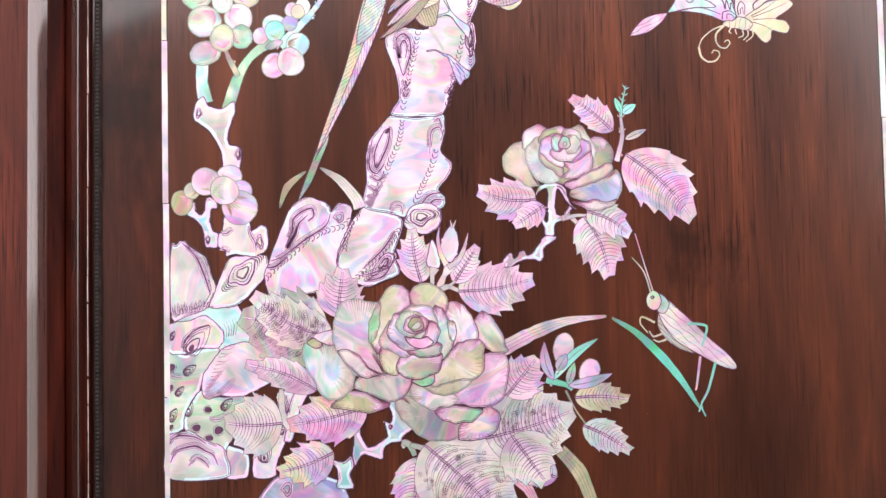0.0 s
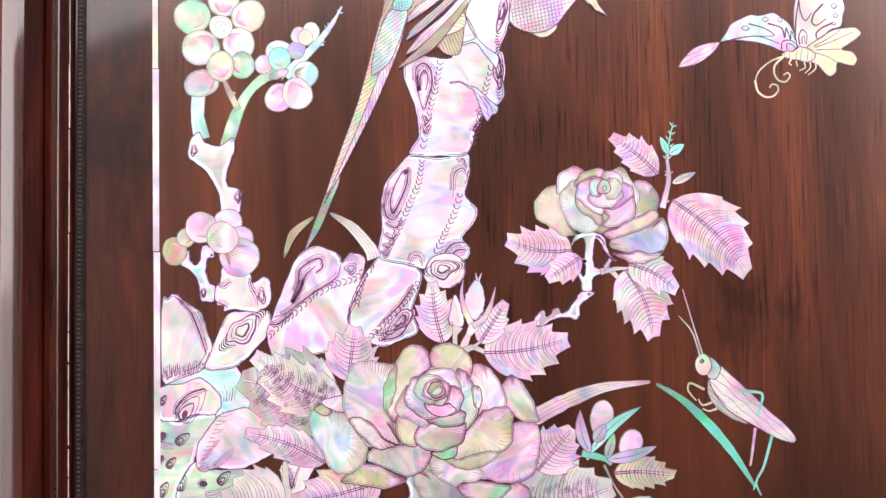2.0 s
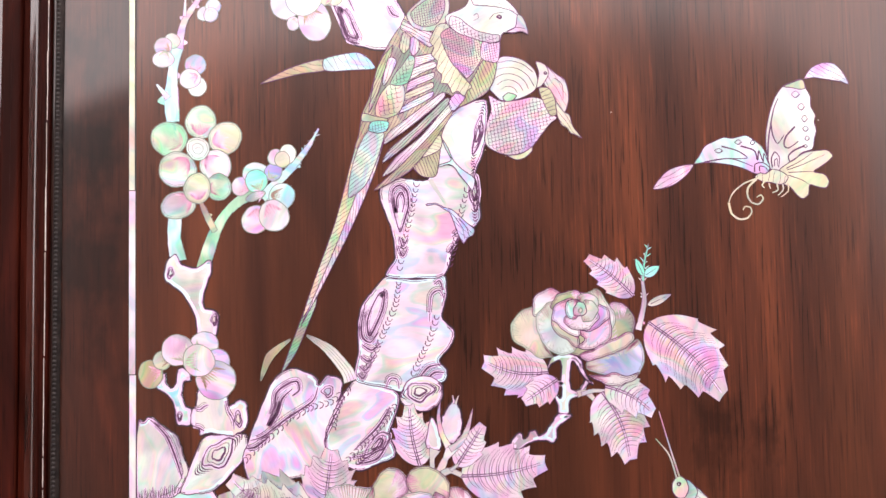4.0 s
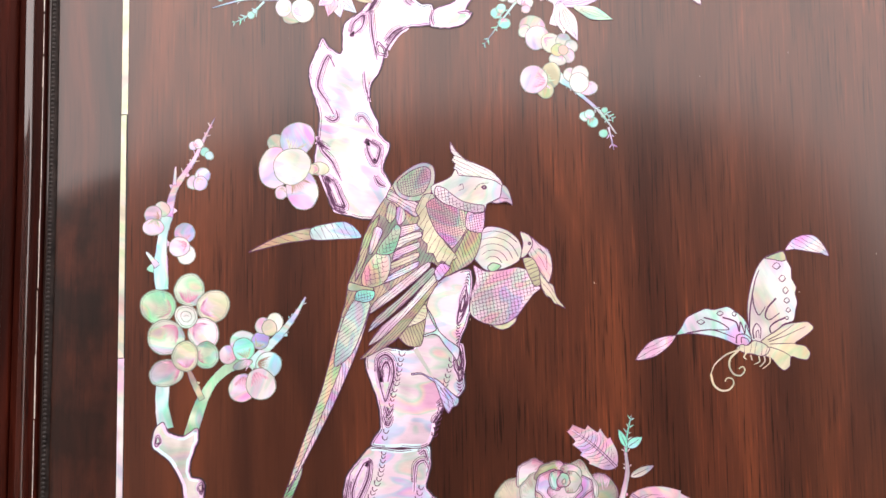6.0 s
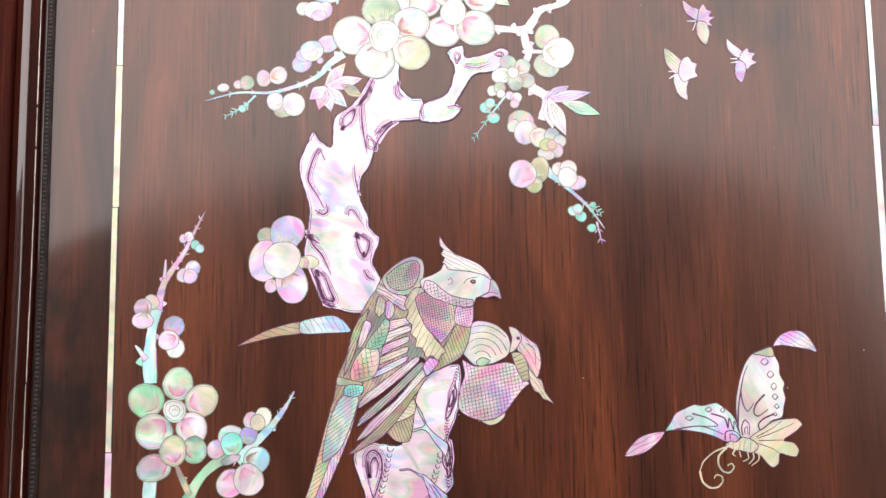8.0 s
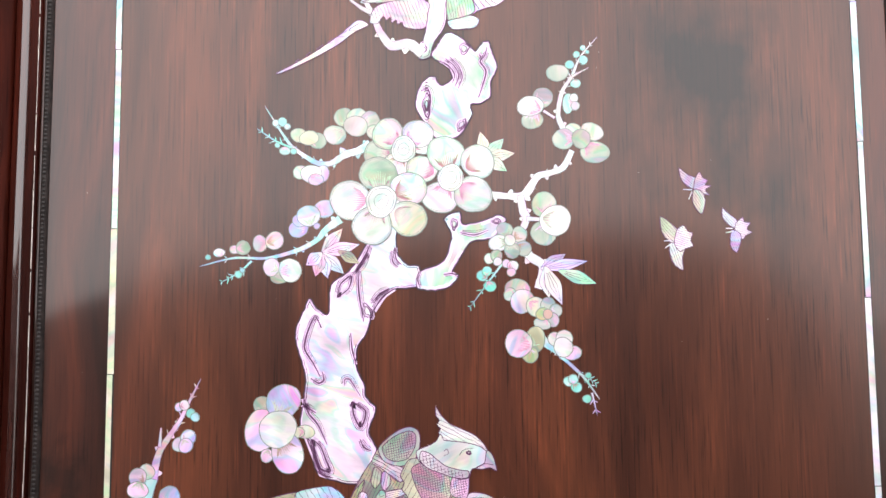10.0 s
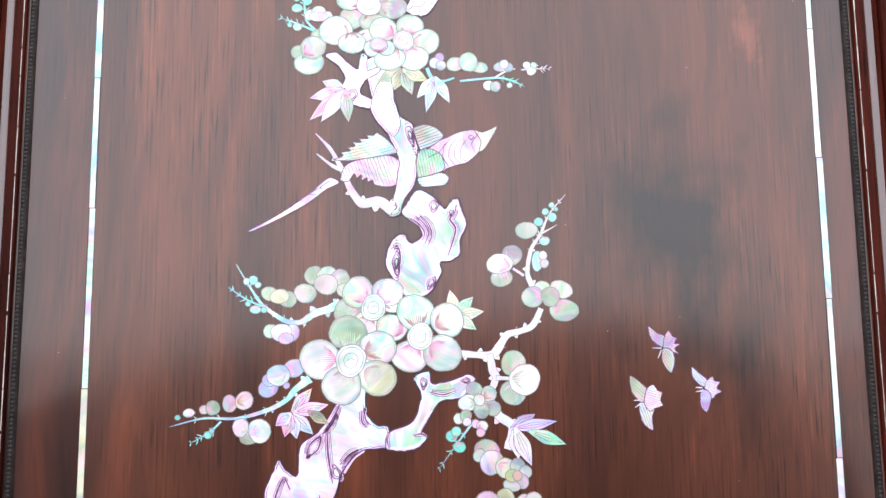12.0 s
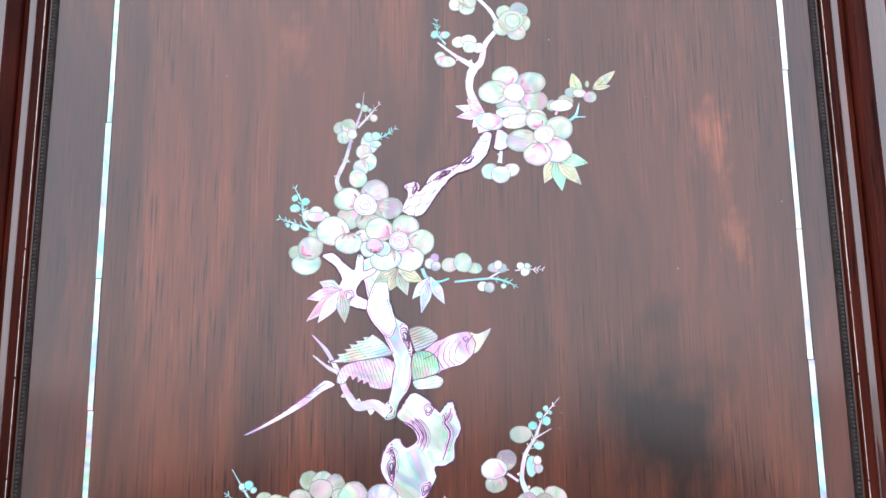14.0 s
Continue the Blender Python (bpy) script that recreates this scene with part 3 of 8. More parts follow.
def leaf(label, base, tip, width, col, teeth, bend, name, spots=0):
    thing = root(name, base[0], base[1], label, "leaf", "leaves of the inlay")
    loop, mid, q = leaf_loop(base, tip, width, teeth, bend)
    up = next_layer(loop)
    bm = bmesh.new()
    plate(bm, loop, up)
    blade = part("blade", bm, PEARL[col], thing)
    bm = bmesh.new()
    m = len(mid)
    d = (mid[-1] - mid[0]).normalized()
    if spots:
        rnd = random.Random(int(abs(base[0]) * 10))
        for k in range(spots * 3):
            f = rnd.uniform(0.15, 0.85)
            side = rnd.choice((-1, 1)) * rnd.uniform(0.1, 0.8) ** 1.3
            c = mid[int(f * (m - 1))] + q * side * leaf_width(f, width)
            size = rnd.uniform(0.8, 1.5)
            ring = oval(c[0], c[1], size, size, 0, k, 0.06, 10)
            if all(inside(p, loop) for p in ring):
                stroke(bm, ring + ring[:1], 0.24, 0.24, up + 0.000006)
                dot = oval(c[0], c[1], size * 0.3, size * 0.3, 0, k, 0.1, 6)
                bm.faces.new([put(bm, p, up + 0.000006) for p in dot])
    if width > 8:
        stroke(bm, mid[:-1], 2.0, 0.5, up + 0.000002, 1)
        stroke(bm, [p + q * 0.5 for p in mid[:-2]], 0.6, 0.2, up + 0.000005)
        stroke(bm, [p - q * 0.5 for p in mid[:-2]], 0.6, 0.2, up + 0.000005)
        count = max(6, int((mid[-1] - mid[0]).length / 2.3))
        for k in range(1, count):
            f = 0.06 + 0.82 * k / count
            a = mid[int(f * (m - 1))]
            for sgn in (1, -1):
                w = leaf_width(f, width) * (0.8 + 0.15 * noise.noise((base[0], k * 1.1, sgn)))
                stroke(bm, [a, a + q * sgn * w * 0.45 + d * w * 0.16], 1.1, 0.1, up + 0.000003, 1)
                rib = spline([a, a + q * sgn * w * 0.34 + d * w * 0.06, a + q * sgn * w * 0.7 + d * w * 0.26, a + q * sgn * w + d * w * 0.62], False, 3)
                rib = [p for p in rib if inside(p, loop)]
                if len(rib) > 3:
                    stroke(bm, rib, 0.38, 0.1, up + 0.000005)
    else:
        stroke(bm, mid[2:-4], 0.4, 0.15, up + 0.000005)
    edge = shrink(loop, 0.1)
    stroke(bm, edge + edge[:1], 0.26, 0.26, up + 0.000005)
    part("vein_engraving", bm, [ENGRAVED, LILAC], blade)


def fan(label, base, tips, width, cols):
    thing = root("leaf_spray", base[0], base[1], label, "leaf", "leaves of the inlay")
    for i, tip in enumerate(tips):
        b, t = Vector(base), Vector(tip)
        d = t - b
        q = Vector((-d[1], d[0])) / d.length
        row = [(0.0, 0.2), (0.2, 0.62), (0.42, 1.0), (0.6, 0.9), (0.8, 0.5), (0.93, 0.18)]
        loop = spline([b + d * f + q * width * 0.5 * w for f, w in row] + [t] + [b + d * f - q * width * 0.5 * w for f, w in row[::-1]], True, 3)
        up = next_layer(loop)
        bm = bmesh.new()
        plate(bm, loop, up)
        let = part("leaflet", bm, PEARL[cols[i % len(cols)]], thing)
        bm = bmesh.new()
        for s in (-0.22, 0, 0.22):
            stroke(bm, [b + d * 0.15 + q * width * s * 0.4, b + d * 0.5 + q * width * s, b + d * 0.9], 0.3, 0.1, up + 0.000005)
        edge = shrink(loop, 0.1)
        stroke(bm, edge + edge[:1], 0.22, 0.22, up + 0.000005)
        part("vein_engraving", bm, ENGRAVED, let)


def cut_rose(label, centre, petals):
    """A rose whose petals are sawn one by one and lapped from the outside in."""
    thing = root("rose", centre[0], centre[1], label, "rose")
    heart = Vector(centre)
    for n, (col, pts) in enumerate(petals):
        loop = spline(pts, True, 6)
        loop = [p + Vector((noise.noise((p[0] * 0.22, p[1] * 0.22, n)), noise.noise((p[0] * 0.22, p[1] * 0.22, n + 40)))) * 0.9 for p in loop]
        up = next_layer(loop)
        bm = bmesh.new()
        plate(bm, loop, up)
        petal = part("petal", bm, PEARL[col], thing)
        bm = bmesh.new()
        edge = shrink(loop, 0.24)
        stroke(bm, edge + edge[:1], 0.5, 0.5, up + 0.000005)
        roll = [p for p in shrink(loop, 1.05)]
        if len(pts) > 6:
            run = []
            for p in roll + roll[:1]:
                if inside(p, loop):
                    run.append(p)
                else:
                    if len(run) > 3:
                        stroke(bm, run, 0.26, 0.26, up + 0.000005)
                    run = []
            if len(run) > 3:
                stroke(bm, run, 0.26, 0.26, up + 0.000005)
        inner = [p for p in shrink(loop, 1.3)]
        m = len(inner)
        mid = sum(loop, Vector((0, 0))) / m
        out = (mid - heart).normalized() if (mid - heart).length > 0.5 else Vector((0, 1))
        far = [p for p in inner if (p - mid).dot(out) > 0 and inside(p, loop)]
        size = max((p - mid).length for p in loop)
        if size > 6:
            for p in far[::2] if n % 2 else ():
                stroke(bm, [p, p.lerp(mid, 0.3 + 0.2 * noise.noise((p[0], p[1], 3)))], 0.18, 0.05, up + 0.000005)
        near = [p for p in shrink(loop, 0.5) if (p - mid).dot(out) < 0]
        for k, p in enumerate(near):
            q = p.lerp(mid, 0.5 + 0.35 * noise.noise((p[0], p[1], 5)))
            if size > 5:
                stroke(bm, [p, q], 0.95, 0.1, up + 0.000003, 2)
            stroke(bm, [p, p.lerp(q, 0.75)], 0.34, 0.04, up + 0.000005, 1)
        part("engraving", bm, [RIM if n % 3 == 1 else ENGRAVED, BLUSH, (LILAC, SAGE, THROAT)[n % 3]], petal)


def figure(name, label, cat, shapes, strokes):
    """A creature let into the board as separate sawn pieces of shell, with engraved lines and thin wires of shell."""
    piece = {"bird_inlay": "feather_piece", "butterfly_inlay": "wing_piece"}.get(name, "body_piece")
    every = [p for col, pts, hatches in shapes for p in pts]
    thing = root(name, sum(p[0] for p in every) / len(every), min(p[1] for p in every), label, cat)
    for col, pts, hatches in shapes:
        loop = spline(pts, True, 4)
        up = next_layer(loop)
        bm = bmesh.new()
        plate(bm, loop, up)
        body = part(piece, bm, PEARL[col], thing)
        bm = bmesh.new()
        edge = shrink(loop, 0.14)
        stroke(bm, edge + edge[:1], 0.46, 0.46, up + 0.000005)
        if len(hatches) == 2:
            plumage(bm, loop, hatches[0][0], hatches[0][1] * 0.9, up + 0.000005)
        for a, gap in hatches if len(hatches) == 1 else ():
            hatch(bm, loop, a, gap * 0.62, 0.36 if col in "os" else 0.26, up + 0.000005, 0, 0.12)
        part("engraving", bm, ENGRAVED, body)
    for col, pts, w in strokes:
        line = spline(pts, False, 6)
        bm = bmesh.new()
        stroke(bm, line, w, w * 0.5, next_layer(line))
        part("engraved_line" if col == "e" else "shell_wire", bm, PEARL[col], thing)


# ---- the door with its sunk panel ----
door = root("cabinet", 0, -1000, "glossy dark rosewood cabinet with a sunk inlaid door panel", "cabinet")
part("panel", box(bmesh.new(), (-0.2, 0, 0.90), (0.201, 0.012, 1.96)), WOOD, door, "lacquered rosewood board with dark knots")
for x0, x1 in ((-0.250, -0.2), (0.201, 0.236)):
    part("margin_board", box(bmesh.new(), (x0, 0, 0.90), (x1, 0.012, 1.96)), MARGIN_WOOD, door, "darker lacquered board outside the border line")
BEAD = [(-0.2366, 0.0005), (-0.2372, -0.0010), (-0.2382, -0.0019), (-0.2396, -0.0018), (-0.2410, -0.0006), (-0.2418, 0.0010)]
ROLL_FOOT = [(-0.2424, 0.0012), (-0.2429, -0.0014), (-0.2437, -0.0022), (-0.2455, -0.0020), (-0.2470, -0.0020), (-0.2478, -0.0030)]
ROLL = [(-0.2478, -0.0030), (-0.2482, -0.0044), (-0.2491, -0.0052), (-0.2513, -0.0057)]
FILLET = [(-0.2513, -0.0057), (-0.2530, -0.0050), (-0.2552, -0.0044), (-0.2556, -0.0030), (-0.2559, -0.0032), (-0.2562, -0.0060), (-0.2583, -0.0094)]
OVOLO = [(-0.2583, -0.0094), (-0.2595, -0.0112), (-0.2604, -0.0125), (-0.2612, -0.0129)]
ARRIS = [(-0.2612, -0.0129), (-0.2660, -0.0131), (-0.2716, -0.0130), (-0.2724, -0.0124)]
STILE = [(-0.2724, -0.0124), (-0.2760, -0.0122), (-0.3000, -0.0121), (-0.3300, -0.0120), (-0.3600, -0.0118), (-0.3600, 0.0200)]


def lean(x, z):
    """The left-hand moulding stands a little out of true: nearer the border higher up."""
    return 0.0015 * min(1.0, max(0.0, (z - 1.12) / 0.24)) if x < 0 else 0.0


def mirrored(profile, shift):
    return [(-x + shift + (0.0025 if x < -0.259 else 0.0), y) for x, y in profile][::-1]


for flip in (False, True):
    for label, name, prof, mat in (("dull dark bead in the groove", "bead", BEAD, DUSTY), ("dull foot of the roll", "fillet", ROLL_FOOT, FRAME_DULL),
                                   ("thin polished roll", "moulding", ROLL, FRAME_WOOD), ("dull sunk fillet", "fillet", FILLET, FRAME_DULL),
                                   ("dull rounded ovolo", "moulding", OVOLO, FRAME_DULL), ("polished flat arris", "moulding", ARRIS, FRAME_WOOD), ("worn red stile", "stile", STILE, FRAME_RED)):
        prof = mirrored(prof, -0.0185) if flip else prof
        fine = [tuple(v) for v in spline(prof, False, 4)]
        part(name, sweep(bmesh.new(), fine, 0.90, 1.96, 60, 0.0005), mat, door, label)
# small carved beads along the groove
for x in (-0.2389, 0.2204):
    bm = bmesh.new()
    z = 0.905
    while z < 1.955:
        wide, tall, lift = 0.0012, 0.0009 + 0.0002 * noise.noise((x, 2, z * 90)), -0.0024
        c = x + lean(x, z)
        top = [bm.verts.new((c + 0.45 * wide * math.cos(k * math.pi / 3), lift, z + 0.45 * tall * math.sin(k * math.pi / 3))) for k in range(6)]
        foot = [bm.verts.new((c + wide * math.cos(k * math.pi / 3), -0.0019, z + tall * math.sin(k * math.pi / 3))) for k in range(6)]
        bm.faces.new(top)
        for k in range(6):
            bm.faces.new((top[k], top[(k + 1) % 6], foot[(k + 1) % 6], foot[k]))
        z += 0.0023
    bmesh.ops.recalc_face_normals(bm, faces=bm.faces)
    part("beading", bm, BEADED, door, "finely carved dark beading")
# the pale worn arris between bead and roll, broken along its length
for x in (-0.2437, 0.2252):
    bm = bmesh.new()
    z = 0.92
    while z < 1.94:
        run = 0.012 + 0.05 * abs(noise.noise((x * 10, 3, z * 23)))
        w = 0.00016 + 0.00022 * abs(noise.noise((x * 10, 7, z * 41)))
        dx = 0.0003 * noise.noise((x * 9, 0, z * 7)) + lean(x, z)
        v = [bm.verts.new(p) for p in ((x - w + dx, -0.0026, z), (x + w + dx, -0.0026, z), (x + w + dx, -0.0026, z + run), (x - w + dx, -0.0026, z + run))]
        bm.faces.new(v)
        z += run + 0.004 * abs(noise.noise((x, 1, z * 60)))
    part("worn_edge", bm, WORN, door, "pale worn edge of the moulding")
for z0, z1 in ((0.80, 0.90), (1.96, 2.06)):
    part("rail", box(bmesh.new(), (-0.36, -0.0086, z0), (0.346, 0.02, z1)), FRAME_WOOD, door)

# border lines: strips of shell butted end to end
for x, cuts in ((-0.2, (0.0, 0.062, 0.171, 0.264, 0.391, 0.468, 0.566, 0.640, 0.733, 0.850, 0.92)),
                (0.201, (0.0, 0.115, 0.210, 0.330, 0.428, 0.512, 0.590, 0.664, 0.760, 0.872, 0.92))):
    line = root("border_line", x * 1000, 0, "narrow border line of pearl strips butted end to end", "inlay strip")
    for k, (a, b) in enumerate(zip(cuts, cuts[1:])):
        bm = bmesh.new()
        w = 1.55 + 0.15 * math.sin(k * 2.3 + x * 9)
        dx = 0.25 * math.sin(k * 1.7)
        c = x * 1000 + dx
        plate(bm, [Vector(p) for p in ((c - w, a * 1000 + 0.25), (c + w, a * 1000 + 0.25), (c + w, b * 1000 - 0.25), (c - w, b * 1000 - 0.25))], 0.0003)
        part("strip", bm, PEARL[("wwwyyvbbvg" if x < 0 else "wwwwwbwwww")[k % 10]], line)
    bm = bmesh.new()
    plate(bm, [Vector(p) for p in ((x * 1000 - 2.0, 0), (x * 1000 + 2.0, 0), (x * 1000 + 2.0, 920), (x * 1000 - 2.0, 920))], 0.00012)
    part("glue_line", bm, GAP, line)

# ---- the place round it, and a reflection blocker added out of view ----
tagged(part("ground", box(bmesh.new(), (-40, -60, -0.1), (40, 3, 0.0)), STONE), "pale worn stone paving", "ground", kind="structure")
bm = bmesh.new()
box(bm, (-4, 0.02, 0), (4, 0.3, 3.2))
tagged(part("wall_north", bm, PLASTER), "plain plastered wall behind the cabinet", "wall", kind="structure")
bm = bmesh.new()
box(bm, (-0.36, -0.0086, 0.0), (0.346, 0.0195, 0.795))
part("lower_front", bm, FRAME_WOOD, door)
# added, unseen: dark outline shaped to keep sky haze off the lower lacquer
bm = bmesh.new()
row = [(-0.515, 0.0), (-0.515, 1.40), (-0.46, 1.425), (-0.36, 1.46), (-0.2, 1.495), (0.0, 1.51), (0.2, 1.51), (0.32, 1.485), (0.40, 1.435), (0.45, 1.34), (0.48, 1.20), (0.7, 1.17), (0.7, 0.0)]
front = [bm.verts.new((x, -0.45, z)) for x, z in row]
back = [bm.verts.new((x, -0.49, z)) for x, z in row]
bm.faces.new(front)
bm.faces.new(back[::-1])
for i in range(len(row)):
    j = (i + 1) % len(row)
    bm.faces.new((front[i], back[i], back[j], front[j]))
tagged(part("sky_blocker", bm, DARK), "unseen dark board added behind the camera to block the sky's reflection", "wall", kind="structure")

# ---- the inlaid picture, from the roots upward ----
slab('pale pearl bank behind the rocks', [(-198.1, 102.5), (-178.8, 111.6), (-159.5, 112.9), (-150.2, 93.7), (-147.0, 87.4), (-148.7, 81.1), (-159.9, 81.3), (-172.6, 86.2), (-198.3, 81.9)], 'b', [], [], [], 'rock', 'rock', [], [], [], [], [((-168.7, 94.7), (-170.9, 101.0), 0), ((-167.4, 95.0), (-169.2, 102.0), 1), ((-166.1, 95.3), (-167.6, 102.9), 0), ((-164.8, 95.6), (-166.0, 103.8), 1), ((-163.5, 95.9), (-164.4, 104.7), 0), ((-162.3, 96.1), (-162.8, 105.6), 1), ((-161.0, 96.4), (-161.2, 106.6), 0)])
slab('pale pearl rock foot beside the roots', [(-168.5, 34.3), (-154.9, 30.8), (-155.1, 17.4), (-168.7, 17.5)], 'v', [], [], [], 'rock', 'rock', [], [])
slab('grey-green pearl rock with dark eyes', [(-186.1, 59.3), (-181.1, 66.0), (-177.4, 64.0), (-167.5, 61.8), (-156.1, 62.2), (-156.3, 51.0), (-162.1, 39.9), (-165.6, 34.3), (-168.5, 29.3), (-179.3, 34.5), (-190.0, 43.6), (-190.5, 52.0)], 'v', [], [], [], 'rock', 'rock', [([(-175.6, 51.3), (-174.0, 49.3), (-170.0, 49.8), (-164.8, 53.9)], 0.6)], [], [(-187.6, 54.8, 4.8, 68), (-166.4, 57.3, 4.8, 45)], [(-176.7, 54.9, 2.3, -20), (-183.4, 44.9, 2.6, 0), (-176.1, 39.2, 2.3, -20), (-170.9, 43.4, 2.9, 20), (-181.6, 34.5, 2.0, 0)], [])
slab('grey-green pearl rock with dark eyes', [(-199.2, 87.1), (-190.0, 85.9), (-181.4, 88.5), (-170.5, 89.8), (-171.5, 83.3), (-178.2, 74.4), (-181.1, 66.0), (-186.1, 59.3), (-189.9, 51.5), (-190.6, 44.7), (-194.9, 42.0), (-199.8, 40.9)], 'v', [], [], [], 'rock', 'rock', [([(-199.3, 75.5), (-195.9, 73.5), (-190.8, 73.2)], 0.5)], [], [(-187.3, 76.8, 4.8, 35), (-192.9, 65.0, 3.7, 48), (-196.8, 51.6, 4.6, 60)], [(-197.3, 78.6, 2.6, 70), (-198.3, 67.1, 2.3, 60), (-198.3, 45.4, 2.0, 40)], [])
slab('pink pearl rock with a long veined eye', [(-199.0, 102.4), (-186.9, 105.0), (-177.7, 107.7), (-169.2, 100.8), (-167.0, 95.1), (-170.5, 89.2), (-181.4, 88.8), (-190.0, 85.9), (-199.2, 87.4)], 'p', [], [], [], 'rock', 'rock', [([(-190.6, 87.0), (-188.8, 93.7), (-182.7, 98.7), (-173.8, 101.4)], 0.5)], [], [(-196.8, 96.1, 3.1, 60), (-182.8, 93.1, 11.4, 50)], [], [])
slab('white pearl boulder with a hairy engraved edge', [(-180.3, 66.0), (-179.6, 73.8), (-174.3, 82.2), (-167.7, 89.2), (-155.6, 92.6), (-145.7, 88.0), (-138.8, 78.9), (-135.5, 72.6), (-141.8, 69.1), (-148.9, 65.5), (-156.1, 62.2), (-164.1, 61.8), (-170.3, 62.4), (-176.6, 60.6), (-179.8, 62.6)], 'k', [], [], [], 'rock', 'rock', [([(-171.8, 62.5), (-166.0, 66.6), (-161.1, 72.2)], 0.4)], [], [], [], [((-178.9, 64.8), (-173.7, 66.7), 0), ((-177.9, 66.9), (-171.8, 70.1), 0), ((-177.0, 69.1), (-170.0, 70.7), 0), ((-176.0, 71.2), (-170.7, 74.2), 0), ((-175.1, 73.3), (-168.8, 74.8), 0), ((-174.1, 75.5), (-167.0, 78.2), 0), ((-173.2, 77.6), (-167.7, 78.8), 0), ((-172.3, 79.7), (-165.8, 82.2), 0), ((-171.3, 81.8), (-164.0, 82.8), 0), ((-170.4, 84.0), (-164.7, 86.2), 0), ((-169.4, 86.1), (-162.8, 86.8), 0), ((-168.5, 88.2), (-161.0, 90.2), 0), ((-167.5, 90.3), (-161.7, 90.9), 0), ((-178.3, 65.9), (-174.8, 67.6), 0), ((-177.7, 66.7), (-174.3, 68.2), 0), ((-177.2, 67.4), (-173.7, 68.9), 0), ((-176.6, 68.1), (-173.2, 69.6), 0), ((-176.1, 68.8), (-172.6, 70.2), 0), ((-175.5, 69.6), (-172.1, 70.9), 0), ((-175.0, 70.3), (-171.5, 71.6), 0), ((-174.4, 71.0), (-171.0, 72.2), 0), ((-173.9, 71.7), (-170.4, 72.9), 0), ((-173.3, 72.5), (-169.9, 73.6), 0), ((-172.7, 73.2), (-169.3, 74.3), 0), ((-172.2, 73.9), (-168.8, 74.9), 0), ((-171.6, 74.6), (-168.2, 75.6), 0), ((-171.1, 75.3), (-167.7, 76.3), 0), ((-170.5, 76.1), (-167.1, 76.9), 0), ((-179.5, 62.0), (-177.1, 65.9), 1), ((-178.8, 61.4), (-176.3, 66.5), 1), ((-178.1, 62.0), (-175.4, 67.0), 1), ((-177.4, 61.4), (-174.6, 65.9), 1), ((-176.7, 62.0), (-173.7, 66.4), 1), ((-176.1, 61.4), (-172.8, 67.0), 1), ((-175.4, 62.0), (-172.0, 65.8), 1), ((-174.7, 61.4), (-171.1, 66.4), 1), ((-174.0, 61.9), (-170.3, 66.9), 1), ((-173.3, 61.4), (-169.4, 65.8), 1), ((-172.6, 61.9), (-168.6, 66.4), 1), ((-171.9, 61.3), (-167.7, 66.9), 1), ((-171.3, 61.9), (-166.9, 65.8), 1)])
slab('pale pearl rock with dark wavy veins', [(-199.8, 39.8), (-193.5, 42.5), (-186.3, 43.3), (-177.8, 37.8), (-169.3, 34.9), (-166.3, 29.3), (-166.5, 17.0), (-200.1, 17.3)], 'w', [], [], [1.2], 'rock', 'rock', [([(-199.3, 34.7), (-196.9, 39.2), (-191.8, 40.8), (-183.5, 39.6), (-177.9, 35.9)], 1.1), ([(-198.3, 25.7), (-195.3, 31.9), (-190.1, 34.0), (-183.6, 34.8), (-178.8, 32.2), (-174.2, 29.9), (-171.5, 24.3)], 1.4), ([(-188.0, 23.9), (-183.7, 28.4), (-178.8, 26.1), (-176.6, 22.7)], 0.9)], [])
slab('pale pearl gnarled root with a long knot', [(-151.7, 17.4), (-150.9, 31.9), (-145.7, 38.0), (-138.0, 40.7), (-135.0, 47.9), (-131.4, 45.7), (-133.2, 36.7), (-138.0, 25.6), (-139.8, 17.2)], 'w', [], [], [], 'tree_root', 'tree root', [], [], [(-144.7, 30.7, 7.4, 75), (-135.1, 42.9, 3.4, 60)], [], [])
slab('white pearl root with a blue slit', [(-137.6, 64.2), (-126.2, 65.2), (-119.2, 65.9), (-124.4, 54.8), (-126.5, 47.8), (-129.6, 37.2), (-134.4, 37.3), (-132.5, 46.5), (-136.4, 52.2)], 'w', [], [], [], 'tree_root', 'tree root', [([(-134.5, 64.2), (-133.5, 57.7), (-132.4, 52.1), (-130.6, 57.7), (-128.3, 63.3)], 0.9)], [])
slab('pink and lilac pearl root piece', [(-149.7, -1.8), (-141.5, 15.2), (-128.8, 19.8), (-103.6, 14.8), (-100.7, -2.3)], 'l', [(-133.0, 10.5, 2.8, 3.8, 0)], [], [0.9], 'tree_root', 'tree root', [], [])
